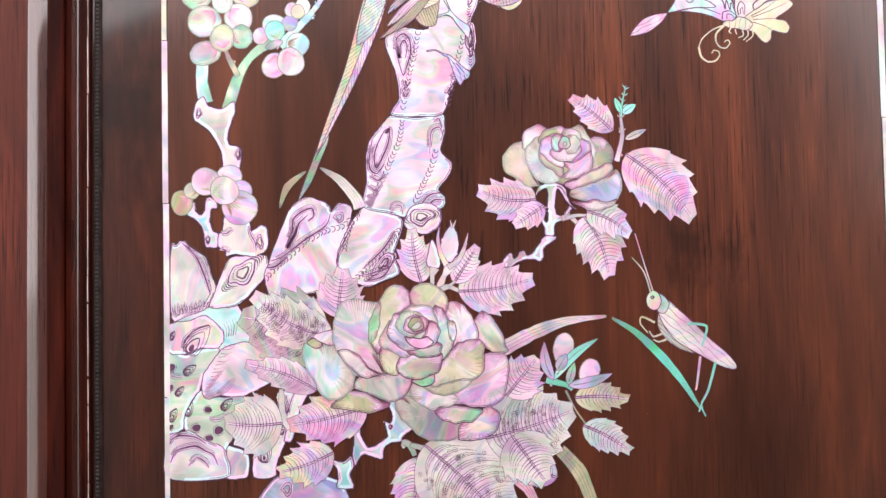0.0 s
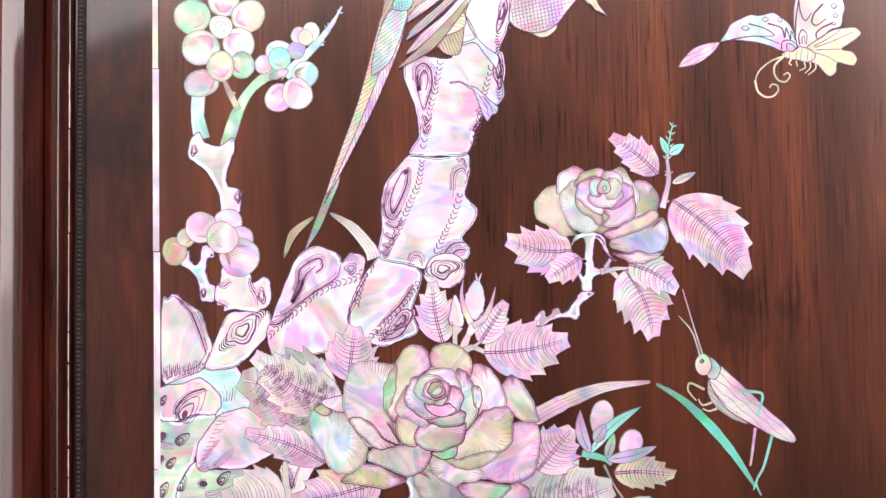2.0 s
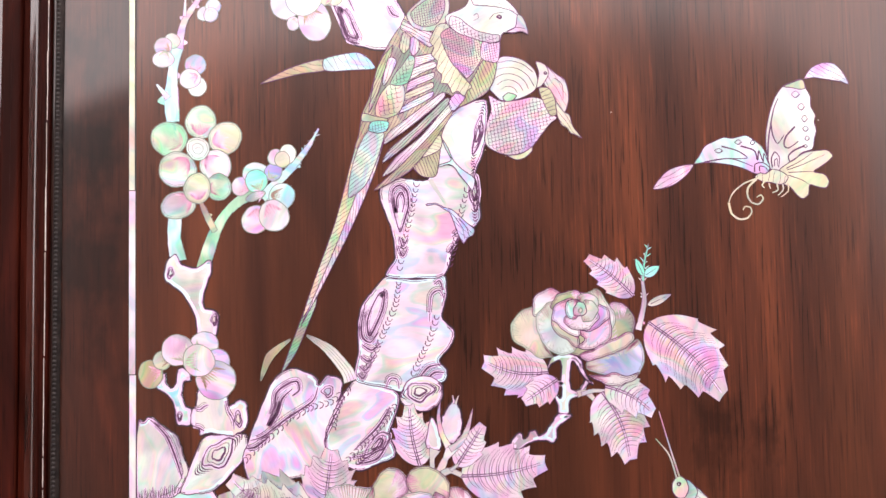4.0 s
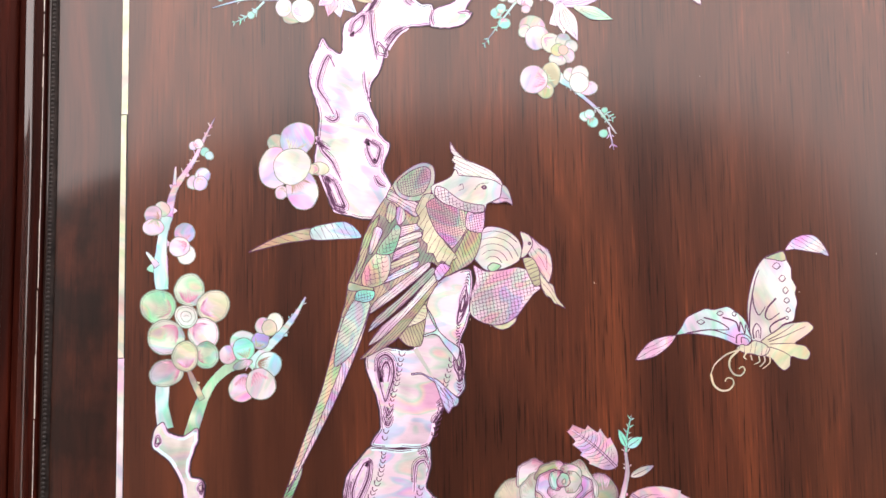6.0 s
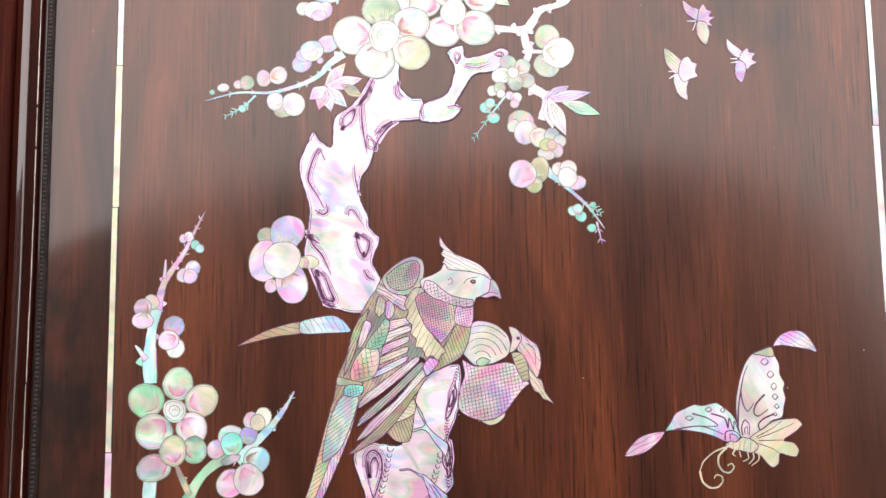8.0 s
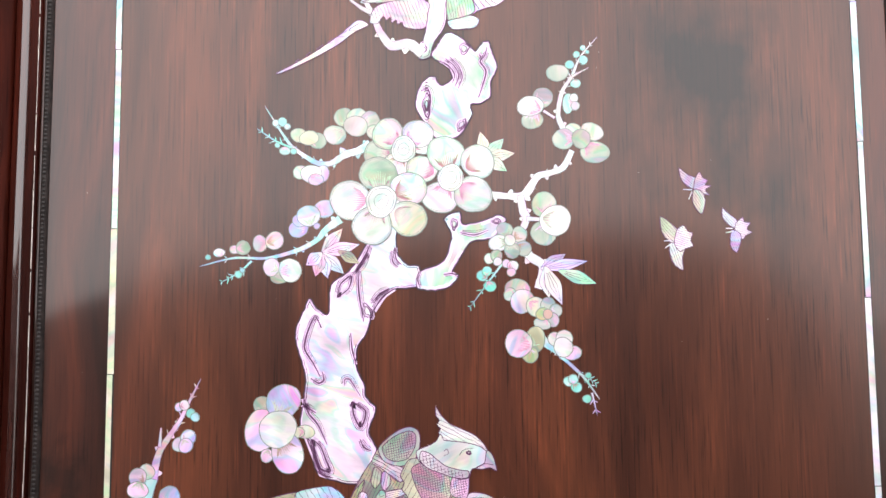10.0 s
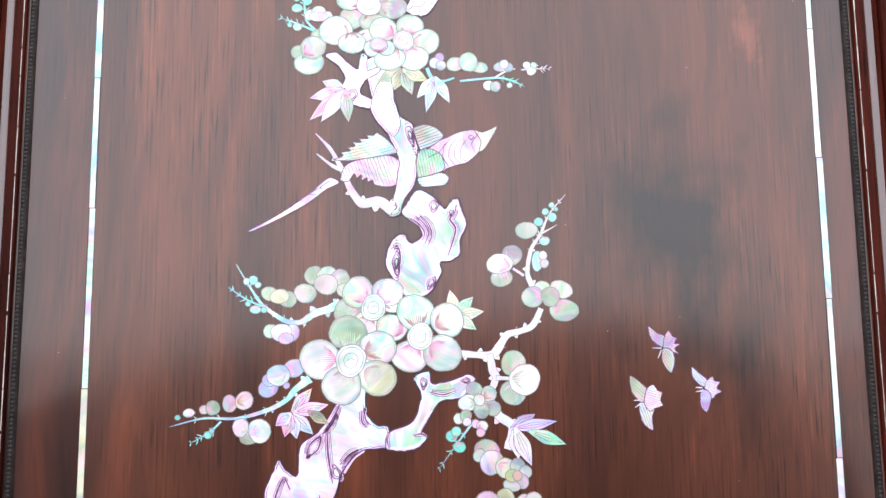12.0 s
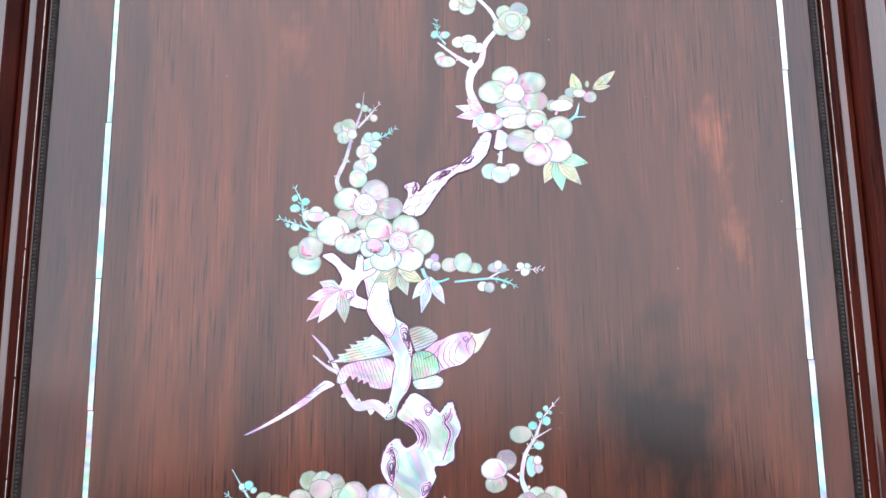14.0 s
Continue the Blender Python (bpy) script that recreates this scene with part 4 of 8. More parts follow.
slab('pale pearl rock with engraved veins beside the border', [(-197.3, 145.7), (-194.2, 147.7), (-190.7, 149.9), (-181.6, 143.2), (-177.0, 139.8), (-173.6, 129.0), (-171.4, 122.8), (-175.1, 113.6), (-179.1, 110.3), (-187.9, 107.3), (-197.3, 106.6)], 'w', [], [], [1.1, 2.9], 'rock', 'rock', [([(-195.9, 107.9), (-196.5, 113.0)], 0.6), ([(-193.6, 108.2), (-193.3, 114.7)], 0.6), ([(-191.3, 108.5), (-190.2, 113.5)], 0.6), ([(-189.1, 108.7), (-189.6, 115.2)], 0.6), ([(-186.8, 109.0), (-186.5, 114.0)], 0.6), ([(-184.5, 109.2), (-183.3, 115.7)], 0.6), ([(-182.2, 109.5), (-182.8, 114.5)], 0.6), ([(-179.9, 109.7), (-179.6, 116.2)], 0.6), ([(-177.7, 110.0), (-176.5, 115.0)], 0.6), ([(-190.7, 148.5), (-182.7, 140.4), (-177.9, 129.1), (-174.8, 119.2)], 1.4)], [])
slab('pale pink pearl piece of gnarled tree trunk with engraved knots', [(-163.6, 139.6), (-152.2, 140.6), (-142.5, 139.9), (-143.7, 128.7), (-158.0, 113.7), (-166.5, 111.5), (-175.4, 111.9), (-173.1, 119.2), (-169.3, 129.0)], 'w', [(-156.5, 131.1, 9.1, 5.7, 40)], [], [0.9], 'trunk_section', 'tree trunk', [], [])
slab('pale blue-green pearl stem forking under the blossoms', [(-188.3, 165.3), (-183.6, 171.7), (-182.6, 166.6), (-180.3, 164.3), (-178.0, 166.5), (-177.1, 172.7), (-174.5, 174.3), (-171.1, 171.4), (-170.6, 167.7), (-174.0, 166.4), (-174.7, 160.8), (-173.1, 155.6), (-170.0, 153.3), (-170.4, 146.0), (-175.0, 145.3), (-177.5, 146.2), (-178.3, 151.0), (-179.0, 155.8), (-181.8, 160.4)], 'b', [(-176.0, 150.1, 1.2, 2.2, 0)], [], [], 'trunk_section', 'tree trunk', [], [])
slab('pale pink pearl stump with a ringed knot', [(-166.7, 162.8), (-160.5, 161.0), (-152.6, 160.2), (-151.2, 155.1), (-147.8, 156.7), (-145.8, 157.8), (-142.7, 156.3), (-141.7, 151.5), (-142.1, 144.5), (-145.3, 141.7), (-149.5, 139.9), (-155.2, 140.6), (-160.8, 141.3), (-165.4, 140.5), (-166.5, 143.6), (-170.4, 146.0), (-170.0, 152.7), (-167.7, 154.9)], 'w', [(-146.6, 148.2, 1.8, 4.2, 8)], [], [], 'trunk_section', 'tree trunk', [([(-168.6, 153.8), (-165.7, 153.2), (-163.4, 154.8), (-161.4, 155.4)], 0.8), ([(-152.9, 157.4), (-151.6, 152.3), (-149.4, 148.3), (-148.6, 143.2)], 0.7), ([(-169.6, 145.1), (-166.5, 144.2), (-163.6, 142.5)], 0.7)], [])
slab('pale pink pearl piece of gnarled tree trunk with engraved knots', [(-128.1, 168.2), (-119.2, 172.9), (-107.8, 169.0), (-105.9, 164.8), (-102.1, 169.0), (-95.0, 167.4), (-94.5, 161.8), (-98.4, 148.9), (-102.5, 135.2), (-104.0, 121.2), (-119.6, 118.5), (-139.5, 116.0), (-144.6, 128.7), (-142.2, 135.7), (-134.7, 155.0)], 'k', [(-101.6, 161.3, 2.9, 2.9, 0)], [], [0.9], 'trunk_section', 'tree trunk', [([(-132.2, 144.8), (-128.4, 153.8), (-127.3, 160.8), (-122.1, 165.0), (-117.0, 166.4), (-115.9, 162.1), (-119.3, 159.3)], 2.0), ([(-130.8, 144.0), (-126.5, 151.0), (-124.4, 158.0), (-119.3, 162.7)], 1.4), ([(-141.7, 137.1), (-133.7, 139.8), (-122.2, 148.1), (-109.4, 156.4), (-106.5, 163.4)], 1.1), ([(-143.7, 133.7), (-138.0, 134.2), (-130.8, 139.7)], 1.7)], [([(-118.0, 149.4), (-109.4, 153.5), (-99.4, 156.2), (-94.3, 161.2)], 3.4), ([(-143.7, 127.3), (-136.6, 134.2), (-126.5, 142.5), (-117.9, 150.8)], 3.1)])
slab('pale pink pearl piece of gnarled tree trunk with engraved knots', [(-87.4, 167.0), (-76.6, 163.8), (-67.1, 160.5), (-66.0, 154.3), (-70.7, 140.3), (-68.1, 129.1), (-77.1, 125.0), (-85.7, 121.8), (-95.5, 125.2), (-103.3, 134.3), (-101.8, 145.0), (-94.6, 158.4)], 'k', [(-77.0, 134.8, 8.4, 3.4, 42)], [], [0.9], 'trunk_section', 'tree trunk', [([(-101.1, 128.1), (-103.0, 138.0), (-98.9, 147.8), (-93.1, 158.9)], 0.9), ([(-70.6, 153.0), (-76.9, 143.2), (-88.4, 132.2)], 1.1), ([(-87.0, 125.1), (-77.1, 127.8), (-70.8, 137.5)], 1.4), ([(-91.2, 128.0), (-79.9, 130.7), (-74.1, 139.0)], 0.9)], [([(-95.5, 123.8), (-85.5, 133.5), (-74.1, 144.6), (-67.7, 154.4)], 2.9), ([(-99.0, 142.1), (-96.6, 153.4), (-89.4, 164.5)], 2.8)])
slab('pale pink pearl piece of gnarled tree trunk with engraved knots', [(-71.7, 217.9), (-56.0, 216.2), (-42.4, 217.9), (-41.4, 207.7), (-43.8, 197.5), (-37.7, 189.7), (-40.1, 182.1), (-45.6, 175.7), (-42.0, 170.9), (-43.8, 165.0), (-62.0, 160.2), (-73.8, 162.6), (-87.7, 166.5), (-86.1, 181.4), (-86.2, 194.5), (-83.5, 204.7), (-77.4, 212.0)], 'k', [], [], [1.1], 'trunk_section', 'tree trunk', [([(-75.5, 209.1), (-72.6, 210.2), (-73.3, 202.5), (-76.8, 194.1), (-80.3, 188.4), (-81.4, 195.0), (-79.0, 202.6), (-75.5, 209.1)], 1.7), ([(-82.4, 204.1), (-84.2, 194.2), (-83.7, 187.6), (-79.8, 185.3), (-75.7, 190.4)], 1.1), ([(-47.6, 213.5), (-44.7, 215.4), (-43.1, 210.5)], 0.9), ([(-50.1, 195.0), (-49.1, 207.8), (-44.8, 210.6), (-42.6, 206.3)], 0.8), ([(-84.3, 184.3), (-79.3, 181.3), (-75.0, 184.7)], 1.1), ([(-85.0, 178.6), (-80.7, 175.7), (-77.0, 179.9)], 1.1), ([(-85.6, 173.5), (-82.8, 171.2), (-79.3, 175.1)], 1.1), ([(-86.5, 170.1), (-84.0, 167.3), (-81.7, 170.6)], 1.1), ([(-56.8, 165.5), (-51.0, 172.4), (-43.9, 173.7)], 1.1), ([(-54.0, 164.0), (-48.3, 169.6), (-43.2, 169.5)], 1.1), ([(-72.4, 162.6), (-70.4, 167.1), (-66.7, 166.5), (-65.9, 161.9)], 0.7)], [([(-65.2, 215.2), (-67.0, 203.8), (-72.0, 192.6), (-77.0, 181.3), (-83.7, 168.7)], 3.1), ([(-46.4, 197.8), (-49.4, 187.9), (-54.3, 178.1), (-59.0, 168.3)], 3.4)])
slab('small pearl knob with a ringed eye', [(-65.7, 157.1), (-61.0, 166.4), (-51.1, 168.2), (-44.4, 163.3), (-45.1, 155.4), (-52.8, 150.5), (-61.2, 152.3)], 'w', [(-55.5, 160.4, 6.8, 4.6, 10)], [], [0.8], 'tree_knot', 'tree trunk', [], [])
slab('pale pink pearl piece of gnarled tree trunk with engraved knots', [(-72.5, 265.5), (-68.1, 268.3), (-56.7, 266.6), (-49.0, 267.9), (-46.6, 289.2), (-38.7, 298.6), (-31.8, 303.7), (-19.4, 306.0), (-20.1, 284.6), (-25.9, 267.4), (-23.4, 247.8), (-27.8, 241.4), (-36.4, 234.7), (-42.1, 218.2), (-56.0, 216.7), (-71.7, 218.2), (-67.0, 227.5), (-68.5, 241.0), (-74.3, 258.6)], 'k', [(-26.3, 259.7, 2.6, 8.6, 0), (-24.0, 289.0, 2.0, 9.7, -12)], [], [1.1], 'trunk_section', 'tree trunk', [([(-66.4, 247.3), (-68.0, 255.3), (-67.4, 261.7), (-63.9, 263.9), (-60.5, 260.9), (-59.7, 253.7), (-61.9, 246.0), (-64.2, 240.3), (-66.4, 247.3)], 1.4), ([(-65.2, 250.1), (-65.7, 256.7), (-63.4, 260.4), (-61.7, 256.4), (-62.9, 250.1)], 1.4), ([(-64.8, 238.1), (-62.9, 232.9), (-60.0, 238.0)], 0.9), ([(-65.5, 233.8), (-63.0, 228.0), (-60.3, 232.8)], 0.9), ([(-40.2, 229.0), (-35.8, 234.6), (-31.6, 232.3)], 1.1), ([(-38.1, 237.5), (-32.9, 240.3), (-27.8, 238.5)], 0.9)], [([(-55.3, 265.2), (-57.8, 252.3), (-61.4, 238.0), (-65.1, 219.5)], 2.9), ([(-29.7, 261.7), (-33.3, 248.9), (-36.4, 234.7), (-40.3, 220.5)], 2.9)])
slab('pale pink pearl piece of gnarled tree trunk with engraved knots', [(-82.9, 335.5), (-91.6, 340.6), (-94.5, 354.4), (-100.1, 362.5), (-98.0, 378.5), (-97.4, 390.4), (-101.9, 404.5), (-102.5, 413.9), (-98.3, 423.8), (-95.3, 429.8), (-91.8, 425.2), (-85.5, 421.7), (-84.0, 436.9), (-73.2, 445.8), (-65.1, 459.1), (-57.4, 479.5), (-45.4, 482.3), (-49.2, 464.0), (-48.7, 453.3), (-43.1, 447.4), (-37.2, 446.3), (-37.9, 436.0), (-51.3, 434.1), (-60.5, 424.3), (-65.4, 411.1), (-69.9, 404.0), (-70.5, 394.1), (-66.2, 383.9), (-65.6, 378.0), (-60.4, 371.9), (-64.0, 359.9), (-59.9, 350.1), (-68.0, 334.1)], 'k', [(-64.7, 422.9, 2.4, 4.2, 30)], [], [1.2], 'trunk_section', 'tree trunk', [([(-80.6, 430.4), (-79.0, 437.4), (-73.3, 441.8), (-74.6, 435.2), (-80.6, 430.4)], 1.5), ([(-89.0, 414.3), (-92.5, 420.3), (-96.4, 412.0), (-97.9, 403.6), (-93.5, 396.3), (-89.7, 389.1)], 1.5), ([(-94.4, 388.0), (-90.3, 385.5), (-87.6, 387.2), (-88.5, 391.4)], 1.2), ([(-76.7, 384.1), (-76.7, 387.1), (-73.8, 387.0), (-68.5, 378.6)], 0.9), ([(-73.0, 375.7), (-65.7, 370.8), (-68.1, 362.6), (-71.6, 368.0), (-73.0, 375.7)], 2.1), ([(-93.7, 356.5), (-89.3, 352.9), (-86.4, 345.8), (-84.1, 339.9), (-89.4, 341.7), (-91.7, 348.8), (-93.7, 356.5)], 1.7), ([(-96.3, 358.3), (-96.4, 349.4), (-92.3, 340.0), (-83.5, 336.9)], 1.2), ([(-98.0, 377.6), (-95.7, 370.1), (-90.7, 364.1), (-85.8, 353.7)], 1.2), ([(-99.5, 375.5), (-96.6, 373.1), (-91.6, 370.1)], 1.2), ([(-63.3, 458.1), (-66.1, 452.1), (-70.3, 446.0)], 1.5), ([(-64.3, 453.8), (-67.9, 447.2), (-72.4, 443.0)], 1.2), ([(-69.7, 446.0), (-69.2, 432.6), (-66.7, 417.5)], 1.2), ([(-73.6, 411.6), (-72.7, 402.6), (-70.7, 395.0)], 0.9), ([(-49.9, 456.6), (-49.4, 450.5), (-46.4, 447.4)], 0.9), ([(-51.7, 455.1), (-51.2, 449.0), (-48.2, 446.2)], 0.9), ([(-61.6, 423.4), (-56.2, 430.9), (-50.2, 434.7)], 1.5), ([(-62.7, 427.1), (-57.6, 432.4), (-53.1, 434.8)], 1.2), ([(-68.7, 356.4), (-66.4, 352.0), (-62.9, 350.4)], 1.2), ([(-80.6, 331.6), (-77.1, 333.0), (-75.4, 328.0)], 1.5)], [])
slab('pale pearl forked branch of the tree', [(-38.5, 435.3), (-37.4, 443.3), (-24.2, 449.4), (-19.8, 463.0), (-23.8, 472.0), (-15.3, 475.7), (-13.5, 469.0), (-0.2, 471.5), (5.3, 473.7), (9.5, 470.7), (2.8, 461.6), (-9.2, 459.4), (-15.2, 450.9), (-19.7, 443.4), (-16.1, 441.4), (-21.1, 435.4), (-30.1, 433.6)], 'v', [(-18.3, 469.0, 1.8, 3.0, 0), (4.3, 470.3, 2.4, 1.5, 0)], [], [], 'trunk_section', 'tree trunk', [([(-36.7, 435.3), (-38.0, 439.5), (-36.2, 443.6)], 0.9), ([(-24.2, 441.9), (-19.7, 442.6), (-16.7, 440.8)], 0.9), ([(-15.3, 464.5), (-7.7, 463.0), (-0.2, 465.5)], 0.8)], [])
slab('pale pink pearl piece of gnarled tree trunk with engraved knots', [(-29.7, 560.8), (-25.7, 568.8), (-20.4, 574.3), (-11.1, 569.5), (-5.8, 563.4), (-2.7, 567.9), (1.4, 568.9), (3.5, 562.5), (6.0, 554.5), (2.3, 546.6), (2.3, 538.7), (-3.3, 534.5), (-8.8, 533.9), (-8.2, 528.2), (-15.5, 516.6), (-27.8, 515.7), (-35.6, 526.9), (-38.7, 533.8), (-37.3, 541.7), (-32.7, 548.7), (-28.1, 549.6), (-24.9, 544.9), (-18.7, 548.1), (-21.3, 555.4)], 'v', [(-32.6, 533.8, 2.1, 6.7, 0), (-12.0, 565.0, 2.5, 3.1, 0), (-14.0, 522.9, 1.9, 3.7, -30)], [], [], 'trunk_section', 'tree trunk', [([(0.4, 565.7), (-0.8, 560.9), (-3.3, 557.7), (-0.2, 552.3), (-2.3, 544.0), (-4.5, 537.7)], 1.2), ([(-3.9, 562.5), (-2.7, 559.3)], 0.9), ([(-25.0, 558.6), (-20.3, 555.4), (-17.2, 550.3), (-18.7, 545.9)], 0.9), ([(-22.5, 559.9), (-17.5, 555.4), (-15.0, 549.7), (-17.2, 544.0)], 0.9), ([(-20.1, 560.8), (-15.1, 555.4), (-13.2, 549.0), (-15.6, 542.7)], 0.8), ([(-35.7, 541.7), (-31.7, 542.6), (-30.4, 535.4), (-32.5, 527.5)], 0.9)], [])
slab('pale pink pearl piece of gnarled tree trunk with engraved knots', [(-36.5, 559.8), (-33.8, 572.0), (-32.1, 581.7), (-31.5, 591.4), (-34.1, 599.6), (-39.6, 609.4), (-43.8, 617.6), (-47.8, 634.2), (-51.2, 647.6), (-36.8, 651.0), (-34.4, 634.3), (-31.1, 617.7), (-23.8, 611.7), (-21.6, 602.9), (-20.5, 591.5), (-22.6, 576.9), (-28.2, 568.8), (-30.6, 560.8)], 'v', [(-24.7, 605.2, 2.2, 5.7, 15), (-34.4, 565.6, 2.2, 2.5, 0)], [], [1.2], 'trunk_section', 'tree trunk', [], [])
twig('pale pearl forked twig behind the bird', [(-34.4, 562.4), (-42.2, 568.1), (-51.6, 567.1), (-57.9, 575.2), (-62.8, 586.5), (-69.3, 597.9), (-77.7, 607.0)], [6.2, 5.6, 5.6, 3.7, 3.1, 2.5, 0.6], 'w', 0, 'twig')
twig('pale pearl forked twig behind the bird', [(-62.2, 585.5), (-68.5, 588.7), (-76.8, 595.3)], [2.8, 2.2, 0.9], 'w', 0, 'twig')
slab('pale pearl forked branch with engraved knots', [(-72.7, 651.3), (-66.2, 653.5), (-59.0, 646.9), (-53.8, 643.6), (-52.6, 652.1), (-48.4, 651.0), (-48.3, 642.9), (-40.3, 646.0), (-41.9, 641.2), (-49.9, 636.4), (-52.4, 630.0), (-45.0, 625.1), (-47.2, 620.3), (-58.8, 623.6), (-65.3, 630.1), (-61.2, 638.2), (-65.5, 645.7)], 'w', [(-56.9, 628.4, 2.6, 3.8, -20)], [], [], 'trunk_section', 'tree trunk', [], [])
slab('pale pink pearl piece of gnarled tree trunk with engraved knots', [(-41.8, 636.3), (-34.5, 639.5), (-33.8, 626.6), (-29.9, 612.2), (-33.8, 604.3), (-41.7, 610.7), (-46.6, 619.7), (-46.0, 626.7)], 'w', [], [], [1.3], 'trunk_section', 'tree trunk', [], [])
slab('pale pearl branch with long dark slits', [(-26.7, 677.2), (-23.4, 687.2), (-25.7, 692.3), (-19.1, 694.9), (-16.8, 688.8), (-9.2, 698.8), (-1.0, 702.8), (10.6, 707.1), (16.4, 717.3), (21.8, 724.1), (26.4, 722.3), (22.9, 710.3), (15.5, 702.6), (3.9, 698.0), (-6.0, 687.0), (-12.7, 677.0), (-18.2, 673.8)], 'w', [(-19.1, 690.5, 1.3, 3.2, -20), (-2.7, 698.7, 5.2, 1.3, 30), (12.3, 707.1, 4.0, 1.3, 35)], [(40, 3.0)], [], 'trunk_section', 'tree trunk', [], [])
slab('pale pearl branch stub', [(29.1, 725.0), (33.1, 725.0), (37.3, 720.4), (37.2, 716.0), (31.5, 712.6), (27.3, 714.7)], 'w', [], [], [], 'tree_knot', 'tree trunk', [], [])
twig('pale pearl branch with pinched joints', [(21.8, 724.1), (18.7, 736.2), (13.6, 750.3), (14.8, 760.9), (20.6, 767.9), (23.6, 779.3), (32.3, 790.0)], [7.3, 6.6, 4.6, 5.3, 4.0, 3.3, 2.6], 'w', 0, 'branch')
twig('thin pearl twig with short thorns', [(15.9, 765.1), (8.2, 769.9), (3.2, 773.5), (-5.2, 780.5)], [4.0, 2.7, 2.0, 1.3], 'w', 0, 'twig')
twig('thin pearl twig with short thorns', [(30.6, 793.0), (26.7, 800.3), (19.0, 808.5), (10.5, 812.3)], [2.7, 2.7, 2.0, 1.4], 'w', 0, 'twig')
twig('cyan pearl twig tip with thorns', [(-0.2, 779.0), (-4.8, 785.5), (-5.8, 794.9)], [1.3, 1.0, 0.5], 'c', 5, 'twig')
twig('grey pearl twig with thorns', [(-61.4, 687.7), (-64.5, 696.1), (-59.7, 708.0), (-55.6, 723.3), (-50.7, 737.2), (-49.1, 749.8)], [3.9, 2.9, 2.6, 2.0, 1.3, 0.5], 's', 4, 'twig')
twig('grey pearl twig with thorns', [(-52.6, 727.5), (-45.7, 735.4), (-38.7, 744.0)], [1.7, 1.3, 0.5], 's', 4, 'twig')
twig('cyan pearl twig tip with thorns', [(-45.6, 719.8), (-37.3, 722.4), (-30.3, 727.5)], [1.3, 1.0, 0.5], 'c', 5, 'twig')
twig('cyan pearl twig with thorns', [(-77.8, 666.2), (-83.5, 672.9), (-84.7, 682.9), (-90.2, 694.1)], [2.0, 1.3, 1.3, 0.5], 'c', 5, 'twig')
twig('cyan pearl twig with thorns', [(-78.8, 666.2), (-87.7, 670.3), (-97.9, 674.0)], [1.6, 1.3, 0.5], 'c', 5, 'twig')
twig('thin pearl twig with short thorns', [(-15.1, 643.8), (-12.9, 638.6), (-6.5, 635.9), (0.3, 637.8)], [2.2, 2.6, 1.9, 1.0], 'c', 0, 'twig')
twig('thin pearl twig with short thorns', [(3.1, 635.8), (24.0, 637.5), (33.0, 635.5), (39.3, 632.2)], [1.6, 1.6, 1.3, 0.5], 'c', 4, 'twig')
twig('thin pearl twig with short thorns', [(22.8, 637.6), (28.9, 641.1), (34.4, 642.6)], [1.3, 1.3, 0.7], 'w', 0, 'twig')
twig('white pearl twig tip with thorns', [(37.6, 641.9), (45.0, 642.5), (53.7, 642.4)], [1.0, 1.0, 0.5], 'w', 5, 'twig')
twig('pale blue pearl twig', [(70.8, 729.7), (75.9, 733.8), (78.2, 741.4)], [2.0, 2.0, 0.7], 'c', 0, 'twig')
twig('pale blue pearl twig', [(75.2, 732.7), (81.8, 732.6)], [1.7, 0.7], 'c', 0, 'twig')
twig('pink pearl flower stalk', [(63.9, 733.9), (66.1, 739.1)], [1.7, 1.7], 'p', 0, 'twig')
twig('pale pearl flower stalk', [(31.5, 712.6), (30.4, 705.1)], [2.0, 3.3], 'w', 0, 'twig')
twig('cyan and white pearl twig with stubs', [(-63.1, 513.3), (-69.1, 509.3), (-76.7, 507.1), (-84.3, 502.4), (-92.6, 503.0), (-104.5, 511.0), (-110.9, 519.4), (-120.1, 534.1)], [4.3, 4.3, 4.3, 3.1, 3.1, 2.1, 1.5, 0.6], 'b', 6, 'twig')
twig('dark-tipped green pearl twig', [(-105.1, 511.0), (-113.8, 514.7), (-124.0, 521.5)], [1.6, 1.2, 0.6], 'c', 4, 'twig')
twig('cyan and white pearl twig', [(-79.0, 472.3), (-87.3, 466.2), (-91.5, 461.1), (-101.3, 455.9), (-117.8, 451.6), (-136.0, 451.8), (-153.9, 447.5)], [4.8, 3.6, 3.0, 2.7, 1.8, 1.5, 0.5], 'b', 5, 'twig')
twig('green pearl twig with thorns', [(-126.2, 450.3), (-132.6, 444.3), (-142.7, 438.8)], [1.5, 1.2, 0.5], 'c', 5, 'twig')
twig('white pearl twig with stubs', [(1.9, 484.9), (10.4, 483.8), (19.5, 484.4), (26.6, 494.2), (33.3, 496.1), (40.6, 499.2), (45.6, 508.5)], [3.7, 3.7, 4.9, 4.3, 3.4, 3.7, 3.1], 'w', 3, 'twig')
twig('white pearl twig let into rosewood', [(17.4, 484.4), (18.6, 475.9), (20.4, 471.6), (17.3, 464.7), (11.9, 460.1)], [3.6, 4.8, 4.2, 3.6, 1.8], 'w', 0, 'twig')
twig('white pearl flower stalk', [(20.4, 471.6), (28.5, 471.1)], [2.7, 2.1], 'w', 0, 'twig')
twig('pale pearl twig with thorns', [(41.2, 520.0), (38.5, 527.8), (40.8, 540.4), (46.2, 548.9), (51.3, 560.1), (60.7, 571.0)], [3.7, 2.7, 2.4, 2.1, 1.2, 0.5], 'w', 7, 'twig')
